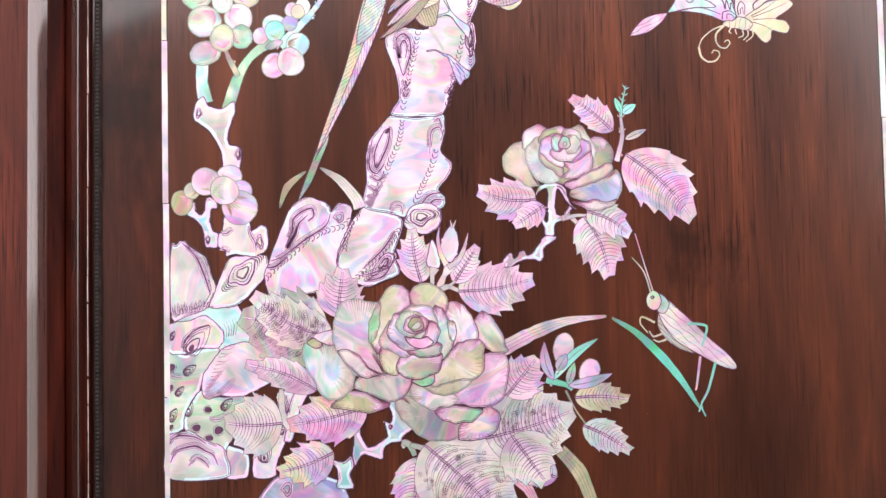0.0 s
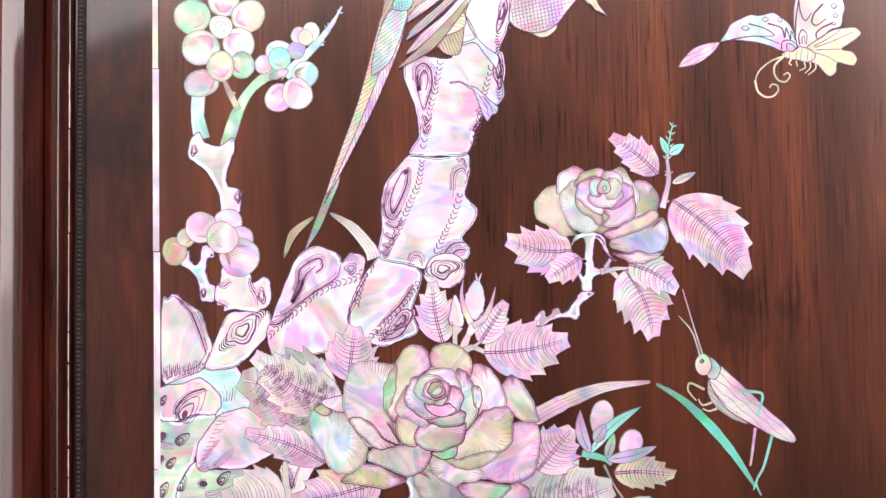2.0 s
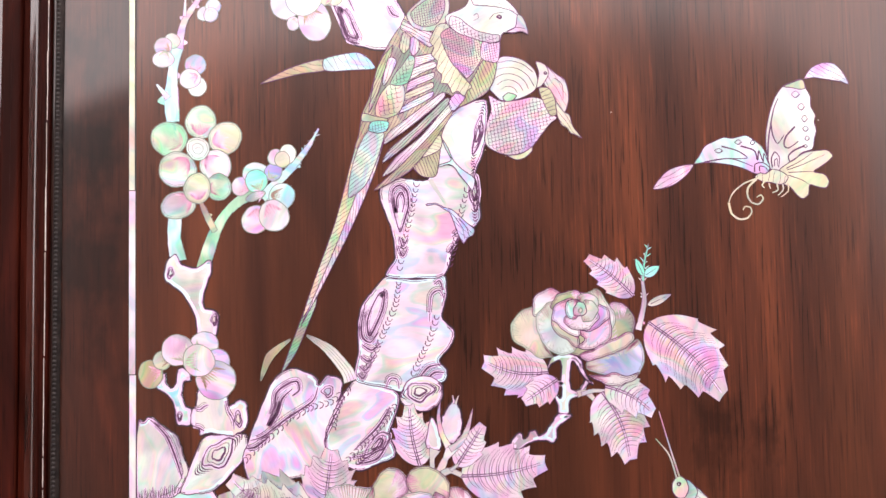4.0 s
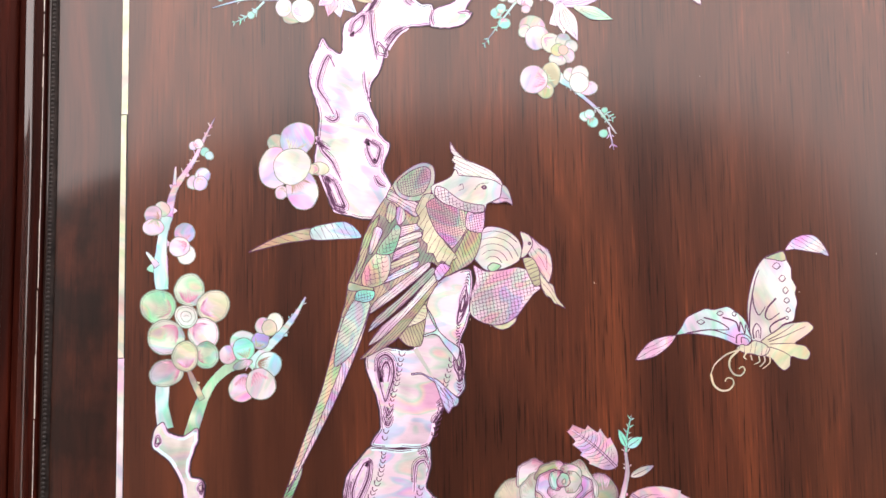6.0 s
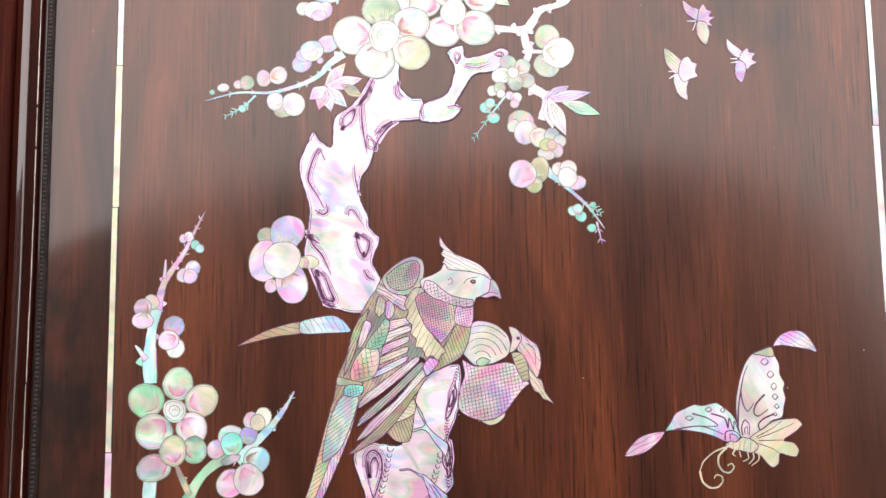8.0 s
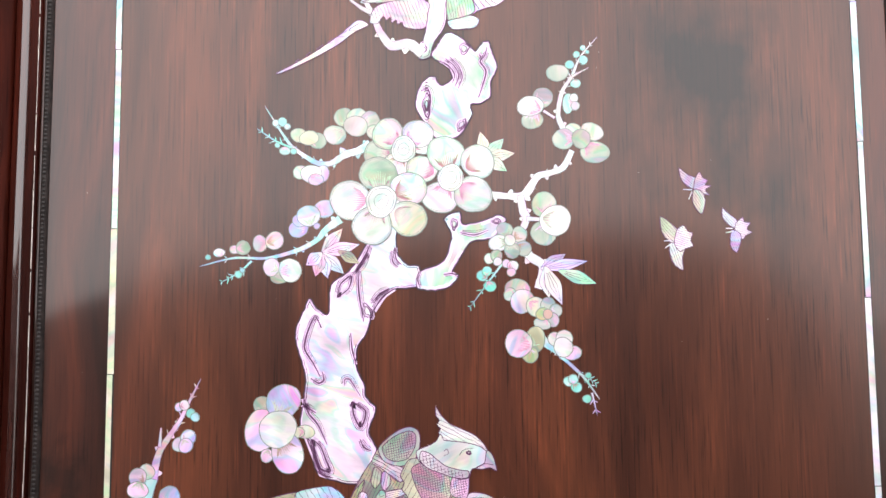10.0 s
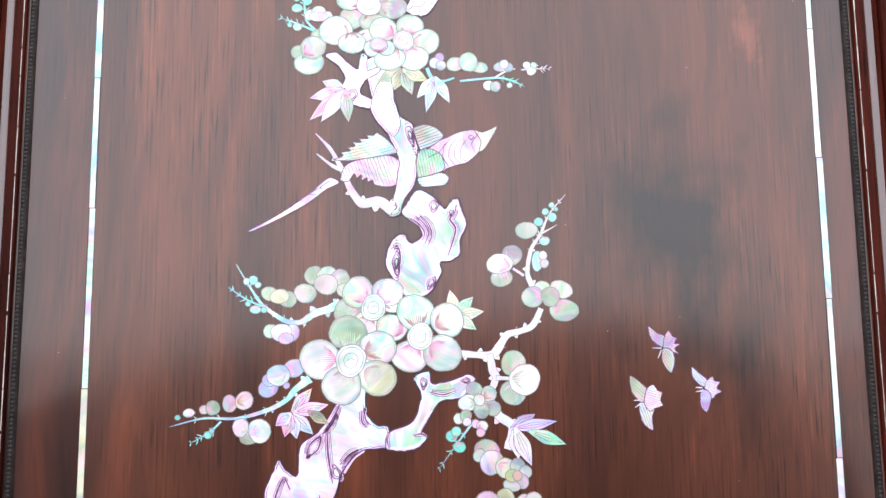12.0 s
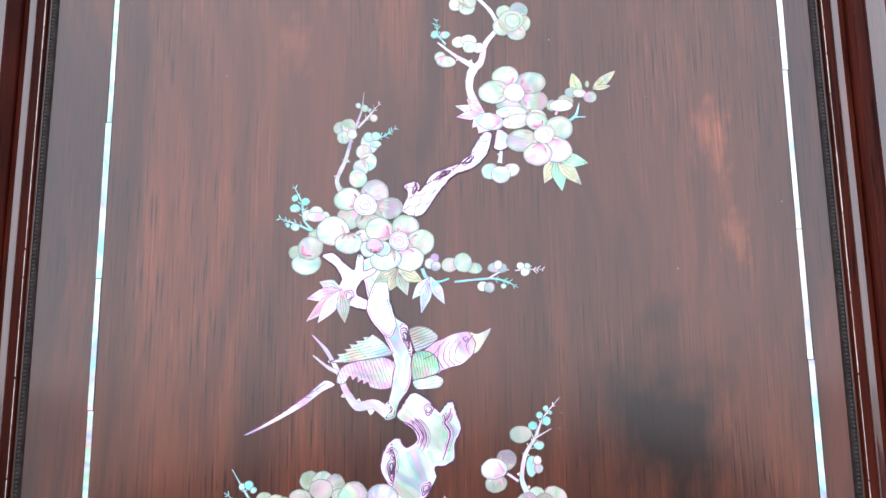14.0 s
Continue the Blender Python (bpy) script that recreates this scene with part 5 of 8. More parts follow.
twig('white pearl side thorn', [(46.2, 548.9), (55.5, 554.0)], [1.5, 0.5], 'w', 0, 'twig')
twig('pink pearl flower stalk', [(30.6, 530.3), (36.7, 526.2)], [1.5, 1.8], 'p', 0, 'twig')
twig('white pearl twig with pinched joints', [(6.6, 464.4), (15.4, 459.7), (22.1, 451.3), (29.0, 445.7), (25.8, 434.0)], [3.6, 4.2, 4.8, 5.4, 4.2], 'w', 0, 'twig')
twig('cyan pearl twig with thorns', [(8.4, 449.2), (0.2, 438.7), (-11.1, 423.5)], [1.8, 1.2, 0.4], 'c', 6, 'twig')
twig('cyan and white pearl twig with thorns', [(24.8, 414.1), (29.8, 405.0), (35.0, 400.5), (48.5, 388.0), (57.2, 375.7)], [3.5, 4.1, 2.4, 1.8, 0.6], 'b', 4, 'twig')
twig('blue pearl thorn let into rosewood', [(53.2, 379.4), (55.8, 367.2)], [1.5, 0.4], 'l', 2, 'twig')
twig('cyan pearl thorn twig', [(46.2, 389.9), (56.3, 383.8)], [1.2, 0.4], 'c', 4, 'twig')
blossom('cream pearl flower stalk knob', [(-97.2, 360.4, 5.0, 3.5, 0, 'y'), (-101.0, 360.1, 3.5, 2.9, 0, 'y')], None, 0)
twig('pale pink pearl twig with thorns', [(-176.5, 336.2), (-173.7, 349.7), (-168.0, 359.1), (-163.0, 366.4), (-158.1, 376.7), (-152.3, 388.3)], [5.3, 3.5, 3.0, 2.4, 1.8, 0.4], 'p', 7, 'twig')
twig('pale pink pearl thorn', [(-173.2, 353.2), (-172.7, 363.0)], [2.4, 0.9], 'p', 0, 'twig')
twig('cyan pearl stem joint', [(-176.8, 337.1), (-179.3, 325.4), (-180.0, 310.8), (-179.2, 298.6)], [5.9, 4.7, 7.7, 7.1], 'b', 0, 'twig')
twig('cyan pearl thorn let into rosewood', [(-181.5, 310.8), (-187.7, 318.5)], [4.1, 0.9], 'b', 0, 'twig')
twig('pale blue pearl branch', [(-178.3, 249.8), (-178.7, 239.0), (-176.5, 227.6)], [7.5, 7.0, 8.7], 'b', 0, 'branch')
twig('green and white pearl branch', [(-165.2, 220.5), (-158.7, 240.2), (-152.2, 251.5), (-143.0, 259.1), (-131.4, 261.2)], [7.4, 6.3, 4.6, 5.7, 5.1], 'g', 0, 'branch')
twig('olive pearl branch stub', [(-165.6, 258.7), (-162.6, 251.6), (-157.9, 242.2)], [1.7, 3.2, 3.5], 'o', 0, 'twig')
twig('cyan pearl twig with a grey tip', [(-134.3, 259.0), (-125.1, 267.7), (-117.0, 275.9), (-109.7, 285.3), (-104.8, 293.9)], [5.8, 4.6, 4.1, 2.3, 0.9], 'b', 5, 'twig')
slab('white and blue pearl forked stem', [(-178.0, 231.6), (-174.5, 225.8), (-167.6, 224.2), (-160.4, 228.4), (-159.8, 221.2), (-163.3, 212.6), (-163.6, 204.1), (-157.6, 202.0), (-156.2, 197.4), (-158.5, 188.3), (-166.3, 188.4), (-168.3, 199.9), (-174.9, 211.4), (-183.5, 218.7), (-182.6, 227.3)], 'w', [(-180.6, 221.8, 1.5, 2.9, -10), (-158.5, 198.0, 1.5, 2.9, 0)], [], [], 'branch', 'branch', [], [])
twig('grey-green pearl grass blade', [(18.6, 30.4), (29.1, 17.9), (35.8, 0.9)], [6.8, 8.1, 6.2], 'o', 0, 'grass_blade')
twig('pink pearl grass blade', [(-8.1, 16.8), (-0.5, 10.6), (4.9, 1.3)], [8.1, 6.2, 4.3], 'p', 0, 'grass_blade')
twig('pink and olive pearl grass blade', [(-14.4, 84.6), (4.5, 94.2), (23.4, 100.8), (45.9, 103.2)], [8.8, 7.6, 5.0, 1.3], 'p', 0, 'grass_blade')
twig('green pearl grass blade', [(49.0, 102.2), (62.1, 93.9), (75.6, 80.6), (86.0, 67.5), (95.7, 51.9)], [1.3, 3.5, 5.0, 3.8, 1.3], 'n', 0, 'grass_blade')
twig('olive pearl grass blade', [(-135.2, 167.0), (-130.6, 179.0), (-120.2, 187.4)], [0.6, 4.5, 1.0], 'o', 0, 'grass_blade')
twig('white pearl grass blade', [(-111.9, 189.2), (-101.1, 182.2), (-92.3, 171.8), (-89.9, 166.0)], [1.0, 5.1, 6.4, 7.0], 'w', 0, 'grass_blade')
slab('pale blue-white pearl root with open forks under the rose', [(-95.1, 43.0), (-91.8, 44.9), (-90.8, 38.8), (-87.5, 33.2), (-84.2, 33.7), (-78.5, 37.2), (-76.8, 39.1), (-77.5, 44.7), (-78.3, 47.7), (-75.0, 46.3), (-73.8, 51.0), (-76.4, 57.4), (-70.8, 58.9), (-68.9, 55.6), (-68.2, 49.5), (-60.6, 43.8), (-64.5, 41.1), (-67.9, 38.4), (-68.8, 35.7), (-74.4, 34.9), (-78.1, 32.5), (-79.6, 26.4), (-84.3, 27.3), (-89.8, 29.1), (-92.7, 26.4), (-94.7, 22.8), (-96.3, 29.2), (-95.3, 36.1)], 'b', [(-74.7, 44.1, 1.0, 1.2, 0)], [], [], 'tree_root', 'tree root', [], [])
slab('bright cyan pearl root foot', [(-108.9, 26.9), (-101.7, 25.1), (-97.1, 28.4), (-95.3, 23.3), (-97.3, 17.8), (-95.8, 10.6), (-105.3, 10.8), (-104.6, 16.3), (-105.6, 21.8)], 'c', [], [], [1.2], 'tree_root', 'tree root', [], [])
twig('grey pearl stalk under the rose', [(-68.8, 35.7), (-64.1, 33.9), (-61.5, 27.8)], [3.0, 4.2, 2.6], 's', 0, 'twig')
twig('grey pearl stalk under the rose', [(-64.1, 33.9), (-56.4, 32.1)], [2.6, 3.4], 's', 0, 'twig')
twig('white pearl stalk under the rose', [(-135.5, 65.8), (-134.8, 51.1), (-131.0, 43.2)], [2.6, 4.5, 2.6], 'w', 0, 'twig')
slab('white pearl rose stalk, forked and knotted', [(10.2, 172.8), (8.1, 169.7), (7.1, 168.6), (9.7, 175.4), (14.3, 177.8), (20.4, 177.7), (24.6, 175.1), (27.0, 168.3), (30.5, 162.4), (27.6, 164.1), (23.9, 169.5), (21.2, 174.3), (20.1, 172.7), (19.3, 164.2), (20.1, 160.3), (23.3, 159.7), (26.6, 164.4), (28.6, 163.8), (24.3, 157.4), (19.2, 154.9), (18.2, 148.5), (13.3, 148.5), (12.7, 152.8), (10.0, 159.0), (11.7, 159.5), (14.1, 155.8), (15.1, 161.2), (13.1, 163.5), (14.6, 165.1), (14.8, 174.2)], 'v', [], [], [], 'stalk', 'stalk', [], [])
twig('white pearl leaf stalk', [(22.6, 157.8), (27.5, 158.5), (32.6, 153.1)], [3.6, 3.0, 1.8], 'w', 0, 'stalk')
twig('white pearl leaf stalk', [(24.7, 157.8), (30.3, 159.3), (36.9, 159.3)], [2.4, 2.2, 1.6], 'w', 0, 'stalk')
slab('pink pearl rose stalk with stubs', [(13.3, 148.4), (19.7, 147.6), (16.7, 144.6), (12.5, 141.5), (12.1, 136.2), (9.8, 134.0), (5.3, 135.4), (-1.7, 134.1), (-6.7, 131.1), (-11.6, 132.8), (-8.7, 137.8), (-5.8, 139.2), (-4.3, 136.5), (-2.5, 137.2), (-1.0, 140.1), (1.9, 140.0), (2.9, 137.7), (6.1, 139.1), (8.3, 142.6), (10.0, 144.9)], 'p', [], [], [], 'stalk', 'stalk', [], [])
twig('pink pearl rose shoot', [(53.8, 189.0), (57.3, 203.2), (56.7, 217.4), (60.2, 231.6)], [3.2, 2.5, 1.3, 0.5], 'p', 4, 'twig')
twig('cyan pearl rose shoot tip', [(56.9, 213.3), (57.8, 222.2), (60.2, 231.6)], [1.6, 1.2, 0.5], 'c', 4, 'twig')
leaf('small cyan pearl leaflet', (57.6, 215.8), (65.3, 220.7), 5.0, 'c', 4, 0.0, 'leaf', 0)
leaf('small cyan pearl leaflet', (57.3, 215.8), (53.5, 224.8), 3.7, 'c', 4, 0.0, 'leaf', 0)
leaf('small grey pearl leaflet', (58.8, 201.2), (70.8, 206.6), 4.3, 's', 4, 0.0, 'leaf', 0)
twig('olive pearl stalk let into rosewood', [(22.5, 62.8), (27.8, 51.9), (34.4, 42.5)], [1.6, 1.2, 1.2], 'o', 0, 'twig')
twig('cyan pearl stalk let into rosewood', [(11.7, 68.6), (22.5, 65.9), (26.2, 62.8)], [3.7, 3.1, 1.9], 'c', 0, 'twig')
leaf('grey and lilac pearl leaf with ringed spots', (-108.9, 89.3), (-158.0, 106.5), 44.1, 's', 8, -2.5, 'leaf', 28)
leaf('white pearl leaf with ringed spots', (-107.2, 94.3), (-150.5, 119.0), 26.9, 'w', 7, 4.5, 'leaf', 26)
leaf('pink pearl leaf with engraved veins', (-103.5, 104.9), (-100.0, 132.0), 26.5, 'p', 7, 0.0, 'leaf', 0)
leaf('pink pearl leaf with striped veins', (-115.5, 64.9), (-155.4, 79.6), 17.6, 'p', 6, -2.5, 'leaf', 0)
leaf('pale pink pearl leaf with engraved veins', (-134.8, 47.0), (-167.2, 47.4), 34.6, 'w', 7, 1.3, 'leaf', 0)
leaf('pink pearl leaf with engraved veins', (-87.2, 55.7), (-131.0, 45.7), 29.0, 'p', 8, 1.3, 'leaf', 0)
leaf('pink pearl leaf with engraved veins', (-106.6, 30.4), (-137.0, 19.9), 23.9, 'p', 7, 1.3, 'leaf', 0)
leaf('pink pearl leaf with engraved veins', (-59.4, 27.3), (-63.9, -10.4), 26.5, 'p', 9, 0.0, 'leaf', 0)
leaf('pale pink pearl leaf with dotted veins', (-56.2, 34.1), (-8.8, -14.0), 53.6, 'w', 10, 1.9, 'leaf', 26)
leaf('pale pink pearl leaf with engraved veins', (16.6, 15.0), (-7.9, 25.5), 18.6, 'p', 7, 0.0, 'leaf', 0)
leaf('white pearl leaf with engraved veins', (-22.3, 37.1), (26.5, 51.9), 47.3, 'w', 10, -1.3, 'leaf', 22)
leaf('pale pearl leaf with engraved veins', (-7.7, 38.5), (10.4, 12.9), 31.5, 'w', 8, 0.0, 'leaf', 0)
leaf('pink and yellow pearl leaf', (-10.3, 60.2), (7.3, 81.1), 24.8, 'p', 7, 0.0, 'leaf', 0)
leaf('olive-pink pearl leaf with engraved veins', (27.3, 58.7), (57.0, 57.4), 16.7, 'y', 7, 1.2, 'leaf', 0)
leaf('pale lilac pearl leaf with engraved veins', (31.6, 43.5), (56.9, 29.0), 18.0, 'w', 7, 1.2, 'leaf', 0)
leaf('pink pearl leaf with engraved veins', (-36.0, 118.5), (5.8, 124.6), 29.0, 'p', 7, -1.9, 'leaf', 0)
leaf('pink and blue pearl leaf', (-56.1, 123.6), (-60.9, 153.7), 19.5, 'p', 7, 1.3, 'leaf', 0)
leaf('pink pearl leaf with engraved veins', (-38.1, 123.1), (-24.3, 143.6), 14.5, 'p', 5, 0.0, 'leaf', 0)
leaf('pink and cyan pearl leaf with engraved veins', (8.6, 168.7), (-23.3, 174.8), 23.5, 'p', 6, 2.8, 'leaf', 0)
leaf('cyan-tipped pink pearl leaf', (13.1, 165.3), (-4.0, 154.3), 14.8, 'p', 5, 0.0, 'leaf', 0)
leaf('pink and cream pearl leaf with engraved veins', (58.8, 192.8), (94.8, 156.0), 33.0, 'p', 7, 3.0, 'leaf', 0)
leaf('pink pearl leaf with engraved veins', (34.9, 158.9), (47.8, 125.0), 27.5, 'p', 7, 2.8, 'leaf', 0)
leaf('pink pearl leaf with engraved veins', (36.5, 161.5), (60.1, 147.8), 17.9, 'k', 5, 2.2, 'leaf', 0)
leaf('pink and olive pearl leaf with engraved veins', (51.9, 206.0), (29.1, 225.4), 16.2, 'p', 6, -1.1, 'leaf', 0)
slab('pale pink pearl rosebud half behind another', [(-51.0, 146.5), (-49.0, 147.3), (-47.4, 144.2), (-46.1, 139.4), (-45.1, 135.2), (-45.7, 131.9), (-49.1, 130.8), (-52.4, 132.6), (-53.2, 135.9), (-52.2, 141.0)], 'p', [], [], [], 'rosebud', 'bud', [], [])
twig('white pearl stalk under a rosebud', [(-48.5, 131.9), (-50.0, 127.5), (-49.9, 121.4)], [6.0, 2.8, 2.6], 'w', 0, 'stalk')
twig('white pearl stalk joining two rosebuds', [(-39.3, 133.4), (-43.3, 127.3), (-47.2, 118.5)], [6.5, 3.0, 5.0], 'w', 0, 'stalk')
twig('white pearl leaf stalk', [(-45.5, 119.6), (-41.0, 121.2), (-35.5, 118.8)], [3.6, 3.0, 2.2], 'w', 0, 'stalk')
twig('white pearl leaf stalk', [(-41.0, 121.2), (-37.0, 124.4)], [2.2, 1.4], 'w', 0, 'stalk')
slab('white pearl rosebud between pointed sepals', [(-37.9, 156.3), (-35.5, 150.3), (-34.6, 144.7), (-35.5, 139.2), (-38.7, 134.8), (-42.3, 135.1), (-45.0, 140.8), (-45.1, 146.4), (-43.1, 150.5), (-40.2, 154.6)], 'w', [], [], [], 'rosebud', 'bud', [], [])
twig('white pearl rosebud tip', [(-38.5, 154.0), (-39.3, 158.2)], [1.6, 0.5], 'w', 0, 'stalk')
twig('white pearl rosebud tip', [(-38.0, 154.0), (-36.2, 158.2)], [1.6, 0.5], 'w', 0, 'stalk')
twig('pink pearl pointed sepal', [(-45.5, 154.8), (-46.5, 147.8), (-45.0, 139.4), (-41.8, 132.9)], [0.4, 2.0, 2.6, 3.6], 'p', 0, 'stalk')
twig('pink pearl pointed sepal', [(-29.4, 151.3), (-32.1, 141.9), (-35.9, 135.0), (-41.3, 131.8)], [0.4, 2.4, 3.0, 3.6], 'p', 0, 'stalk')
blossom('pink pearl rosebud in cyan sepals', [(21.8, 85.9, 5.6, 8.7, -15, 'p')], None, 0)
leaf('cyan pearl sepal let into rosewood', (15.8, 68.5), (41.2, 91.1), 5.6, 'c', 3, 2.5, 'leaf', 0)
leaf('blue pearl sepal let into rosewood', (15.8, 68.5), (11.3, 89.8), 6.2, 'l', 3, 1.9, 'leaf', 0)
leaf('blue pearl sepal let into rosewood', (18.1, 73.8), (23.6, 83.0), 6.2, 'l', 3, 0.0, 'leaf', 0)
blossom('pink pearl rosebud in lilac sepals', [(35.8, 73.2, 5.6, 6.8, -30, 'p')], None, 0)
leaf('lilac pearl sepal let into rosewood', (23.8, 65.3), (48.5, 71.7), 6.2, 'l', 3, -1.2, 'leaf', 0)
leaf('green pearl sepal let into rosewood', (23.8, 65.9), (27.8, 78.3), 5.0, 'g', 3, 0.0, 'leaf', 0)
cut_rose('large full-blown pearl rose in pink, cream and grey', (-58.5, 100.2), [
    ('s', [(-25.0, 105.3), (-22.2, 107.5), (-16.7, 103.8), (-12.7, 96.8), (-10.1, 89.8), (-8.9, 84.2), (-15.8, 83.8), (-21.3, 86.7), (-25.4, 90.1), (-29.3, 98.5)]),
    ('s', [(-93.4, 102.6), (-76.4, 113.4), (-54.0, 115.7), (-37.6, 101.4), (-35.3, 79.2), (-49.6, 62.8), (-66.4, 57.6), (-82.9, 69.0), (-93.8, 85.9)]),
    ('k', [(-44.3, 111.3), (-37.3, 113.1), (-32.4, 111.1), (-28.6, 105.4), (-25.2, 97.0), (-25.4, 90.1), (-31.0, 86.9), (-39.3, 87.6), (-43.2, 98.8)]),
    ('p', [(-25.6, 81.8), (-17.2, 84.4), (-10.3, 82.9), (-8.2, 77.3), (-9.3, 67.6), (-12.3, 58.0), (-22.1, 54.0), (-33.1, 55.1), (-44.1, 58.6), (-35.6, 68.1)]),
    ('s', [(-71.4, 61.0), (-67.7, 61.8), (-58.0, 59.7), (-47.0, 55.9), (-36.0, 51.5), (-33.4, 43.2), (-36.9, 37.7), (-41.9, 35.9), (-53.0, 36.1), (-61.2, 40.9), (-68.0, 47.9), (-71.5, 53.5)]),
    ('p', [(-37.7, 37.2), (-36.1, 44.6), (-30.5, 50.0), (-20.7, 54.6), (-15.2, 52.5), (-13.9, 47.0), (-16.9, 40.2), (-23.9, 36.7), (-32.2, 35.7)]),
    ('g', [(-49.8, 52.3), (-45.6, 55.0), (-35.9, 55.4), (-29.0, 54.2), (-22.9, 51.8), (-26.4, 48.0), (-30.6, 45.9), (-38.9, 45.5), (-45.8, 47.5)]),
    ('p', [(-64.0, 67.2), (-59.2, 68.5), (-53.7, 65.7), (-46.8, 64.2), (-39.1, 62.1), (-36.4, 58.7), (-40.1, 55.2), (-47.0, 54.5), (-51.2, 52.6), (-56.7, 55.5), (-62.2, 59.7)]),
    ('s', [(-94.7, 65.9), (-92.6, 71.9), (-81.4, 73.1), (-71.6, 74.3), (-60.5, 74.1), (-62.9, 65.8), (-67.8, 59.8), (-73.4, 57.4), (-80.3, 59.5), (-88.6, 63.0)]),
    ('o', [(-107.8, 55.5), (-100.4, 62.6), (-94.2, 64.5), (-87.2, 62.9), (-80.3, 59.2), (-74.2, 57.2), (-78.2, 53.6), (-86.1, 51.8), (-95.8, 53.1)]),
    ('b', [(-121.7, 91.4), (-115.5, 90.8), (-109.1, 90.1), (-103.5, 88.3), (-98.9, 80.4), (-94.0, 73.4), (-95.3, 66.4), (-99.9, 60.9), (-106.9, 58.8), (-112.5, 61.2), (-117.1, 69.6), (-122.0, 78.1), (-123.5, 85.1)]),
    ('o', [(-120.3, 92.0), (-116.0, 94.1), (-111.9, 90.4), (-113.9, 87.7), (-118.9, 89.1)]),
    ('k', [(-117.4, 94.7), (-111.8, 97.4), (-104.7, 97.8), (-103.2, 91.6), (-107.7, 88.9), (-112.7, 91.0)]),
    ('k', [(-106.5, 94.5), (-105.2, 104.2), (-101.6, 113.4), (-94.6, 115.7), (-84.8, 113.6), (-79.2, 112.1), (-80.9, 99.5), (-83.8, 92.6), (-82.5, 87.0), (-79.4, 78.6), (-77.8, 73.9), (-85.7, 71.5), (-94.0, 73.1), (-99.5, 79.9), (-104.9, 86.9)]),
    ('w', [(-103.8, 86.9), (-97.9, 87.3), (-92.4, 84.5), (-88.3, 80.2), (-85.0, 76.0), (-79.5, 73.9), (-85.7, 71.0), (-91.8, 72.2), (-98.1, 77.9)]),
    ('y', [(-62.8, 69.7), (-53.5, 75.4), (-45.9, 79.4), (-39.0, 87.6), (-35.1, 90.8), (-25.3, 91.8), (-21.8, 88.6), (-21.5, 78.9), (-23.0, 73.4), (-30.0, 68.8), (-38.4, 68.2), (-49.6, 65.0), (-55.1, 65.1)]),
    ('y', [(-57.8, 68.0), (-49.5, 66.2), (-41.1, 68.5), (-32.8, 70.3), (-28.9, 69.4), (-32.9, 64.5), (-38.5, 61.8), (-46.9, 61.1), (-53.8, 63.7)]),
    ('g', [(-63.4, 69.7), (-56.4, 71.8), (-49.9, 73.9), (-49.4, 69.8), (-51.8, 66.2), (-56.5, 65.7)]),
    ('y', [(-83.6, 87.9), (-85.9, 98.3), (-82.1, 109.3), (-79.1, 115.7), (-76.3, 119.8), (-72.0, 123.1), (-66.4, 122.1), (-62.9, 117.8), (-61.9, 111.7), (-68.2, 106.2), (-73.3, 99.4), (-76.3, 91.1), (-79.8, 84.5)]),
    ('g', [(-85.8, 90.7), (-85.9, 101.0), (-82.9, 109.3), (-79.2, 114.0), (-79.1, 105.1), (-81.6, 93.4)]),
    ('y', [(-63.5, 115.3), (-60.8, 121.4), (-53.8, 124.1), (-48.3, 122.0), (-43.3, 118.3), (-41.2, 112.6), (-43.0, 106.6), (-51.4, 107.3), (-58.3, 108.8)]),
    ('v', [(-49.6, 110.6), (-44.4, 109.1), (-40.9, 102.9), (-37.2, 95.9), (-39.0, 88.1), (-43.0, 82.7), (-47.0, 80.2), (-50.4, 90.6), (-50.1, 101.7)]),
    ('b', [(-42.1, 101.0), (-39.0, 102.3), (-36.6, 97.3), (-37.8, 91.2), (-40.9, 92.6)]),
    ('y', [(-80.3, 85.1), (-76.9, 89.7), (-71.3, 87.7), (-65.8, 84.8), (-68.2, 78.4), (-70.6, 72.1), (-75.8, 73.3), (-79.9, 77.8)]),
    ('s', [(-71.0, 77.1), (-69.2, 82.6), (-64.4, 85.3), (-56.1, 84.0), (-49.1, 83.3), (-44.7, 84.4), (-46.0, 76.6), (-50.5, 72.3), (-59.2, 69.7), (-67.5, 71.7)]),
    ('p', [(-80.2, 90.3), (-78.1, 97.3), (-73.8, 103.3), (-70.6, 96.6), (-65.7, 89.5), (-58.8, 86.0), (-65.9, 82.0), (-74.2, 85.5)]),
    ('s', [(-65.2, 86.4), (-56.0, 88.5), (-49.0, 91.7), (-45.1, 88.8), (-47.2, 83.3), (-54.7, 81.8), (-61.7, 83.3)]),
    ('k', [(-76.2, 96.1), (-73.2, 104.1), (-69.3, 106.8), (-65.5, 102.0), (-64.2, 96.4), (-58.7, 93.0), (-54.0, 89.0), (-63.0, 85.6), (-70.8, 89.0)]),
    ('k', [(-67.3, 105.4), (-63.9, 110.1), (-58.3, 111.3), (-51.3, 110.4), (-48.1, 105.0), (-46.9, 98.3), (-50.2, 96.1), (-55.8, 99.0), (-61.3, 101.9)]),
    ('p', [(-53.7, 101.8), (-48.7, 102.5), (-46.1, 96.1), (-48.4, 90.0), (-53.2, 87.9), (-57.3, 90.7), (-54.4, 96.2)]),
    ('k', [(-66.2, 93.7), (-58.7, 93.0), (-53.1, 94.0), (-49.8, 90.6), (-56.0, 87.1), (-62.9, 88.9)]),
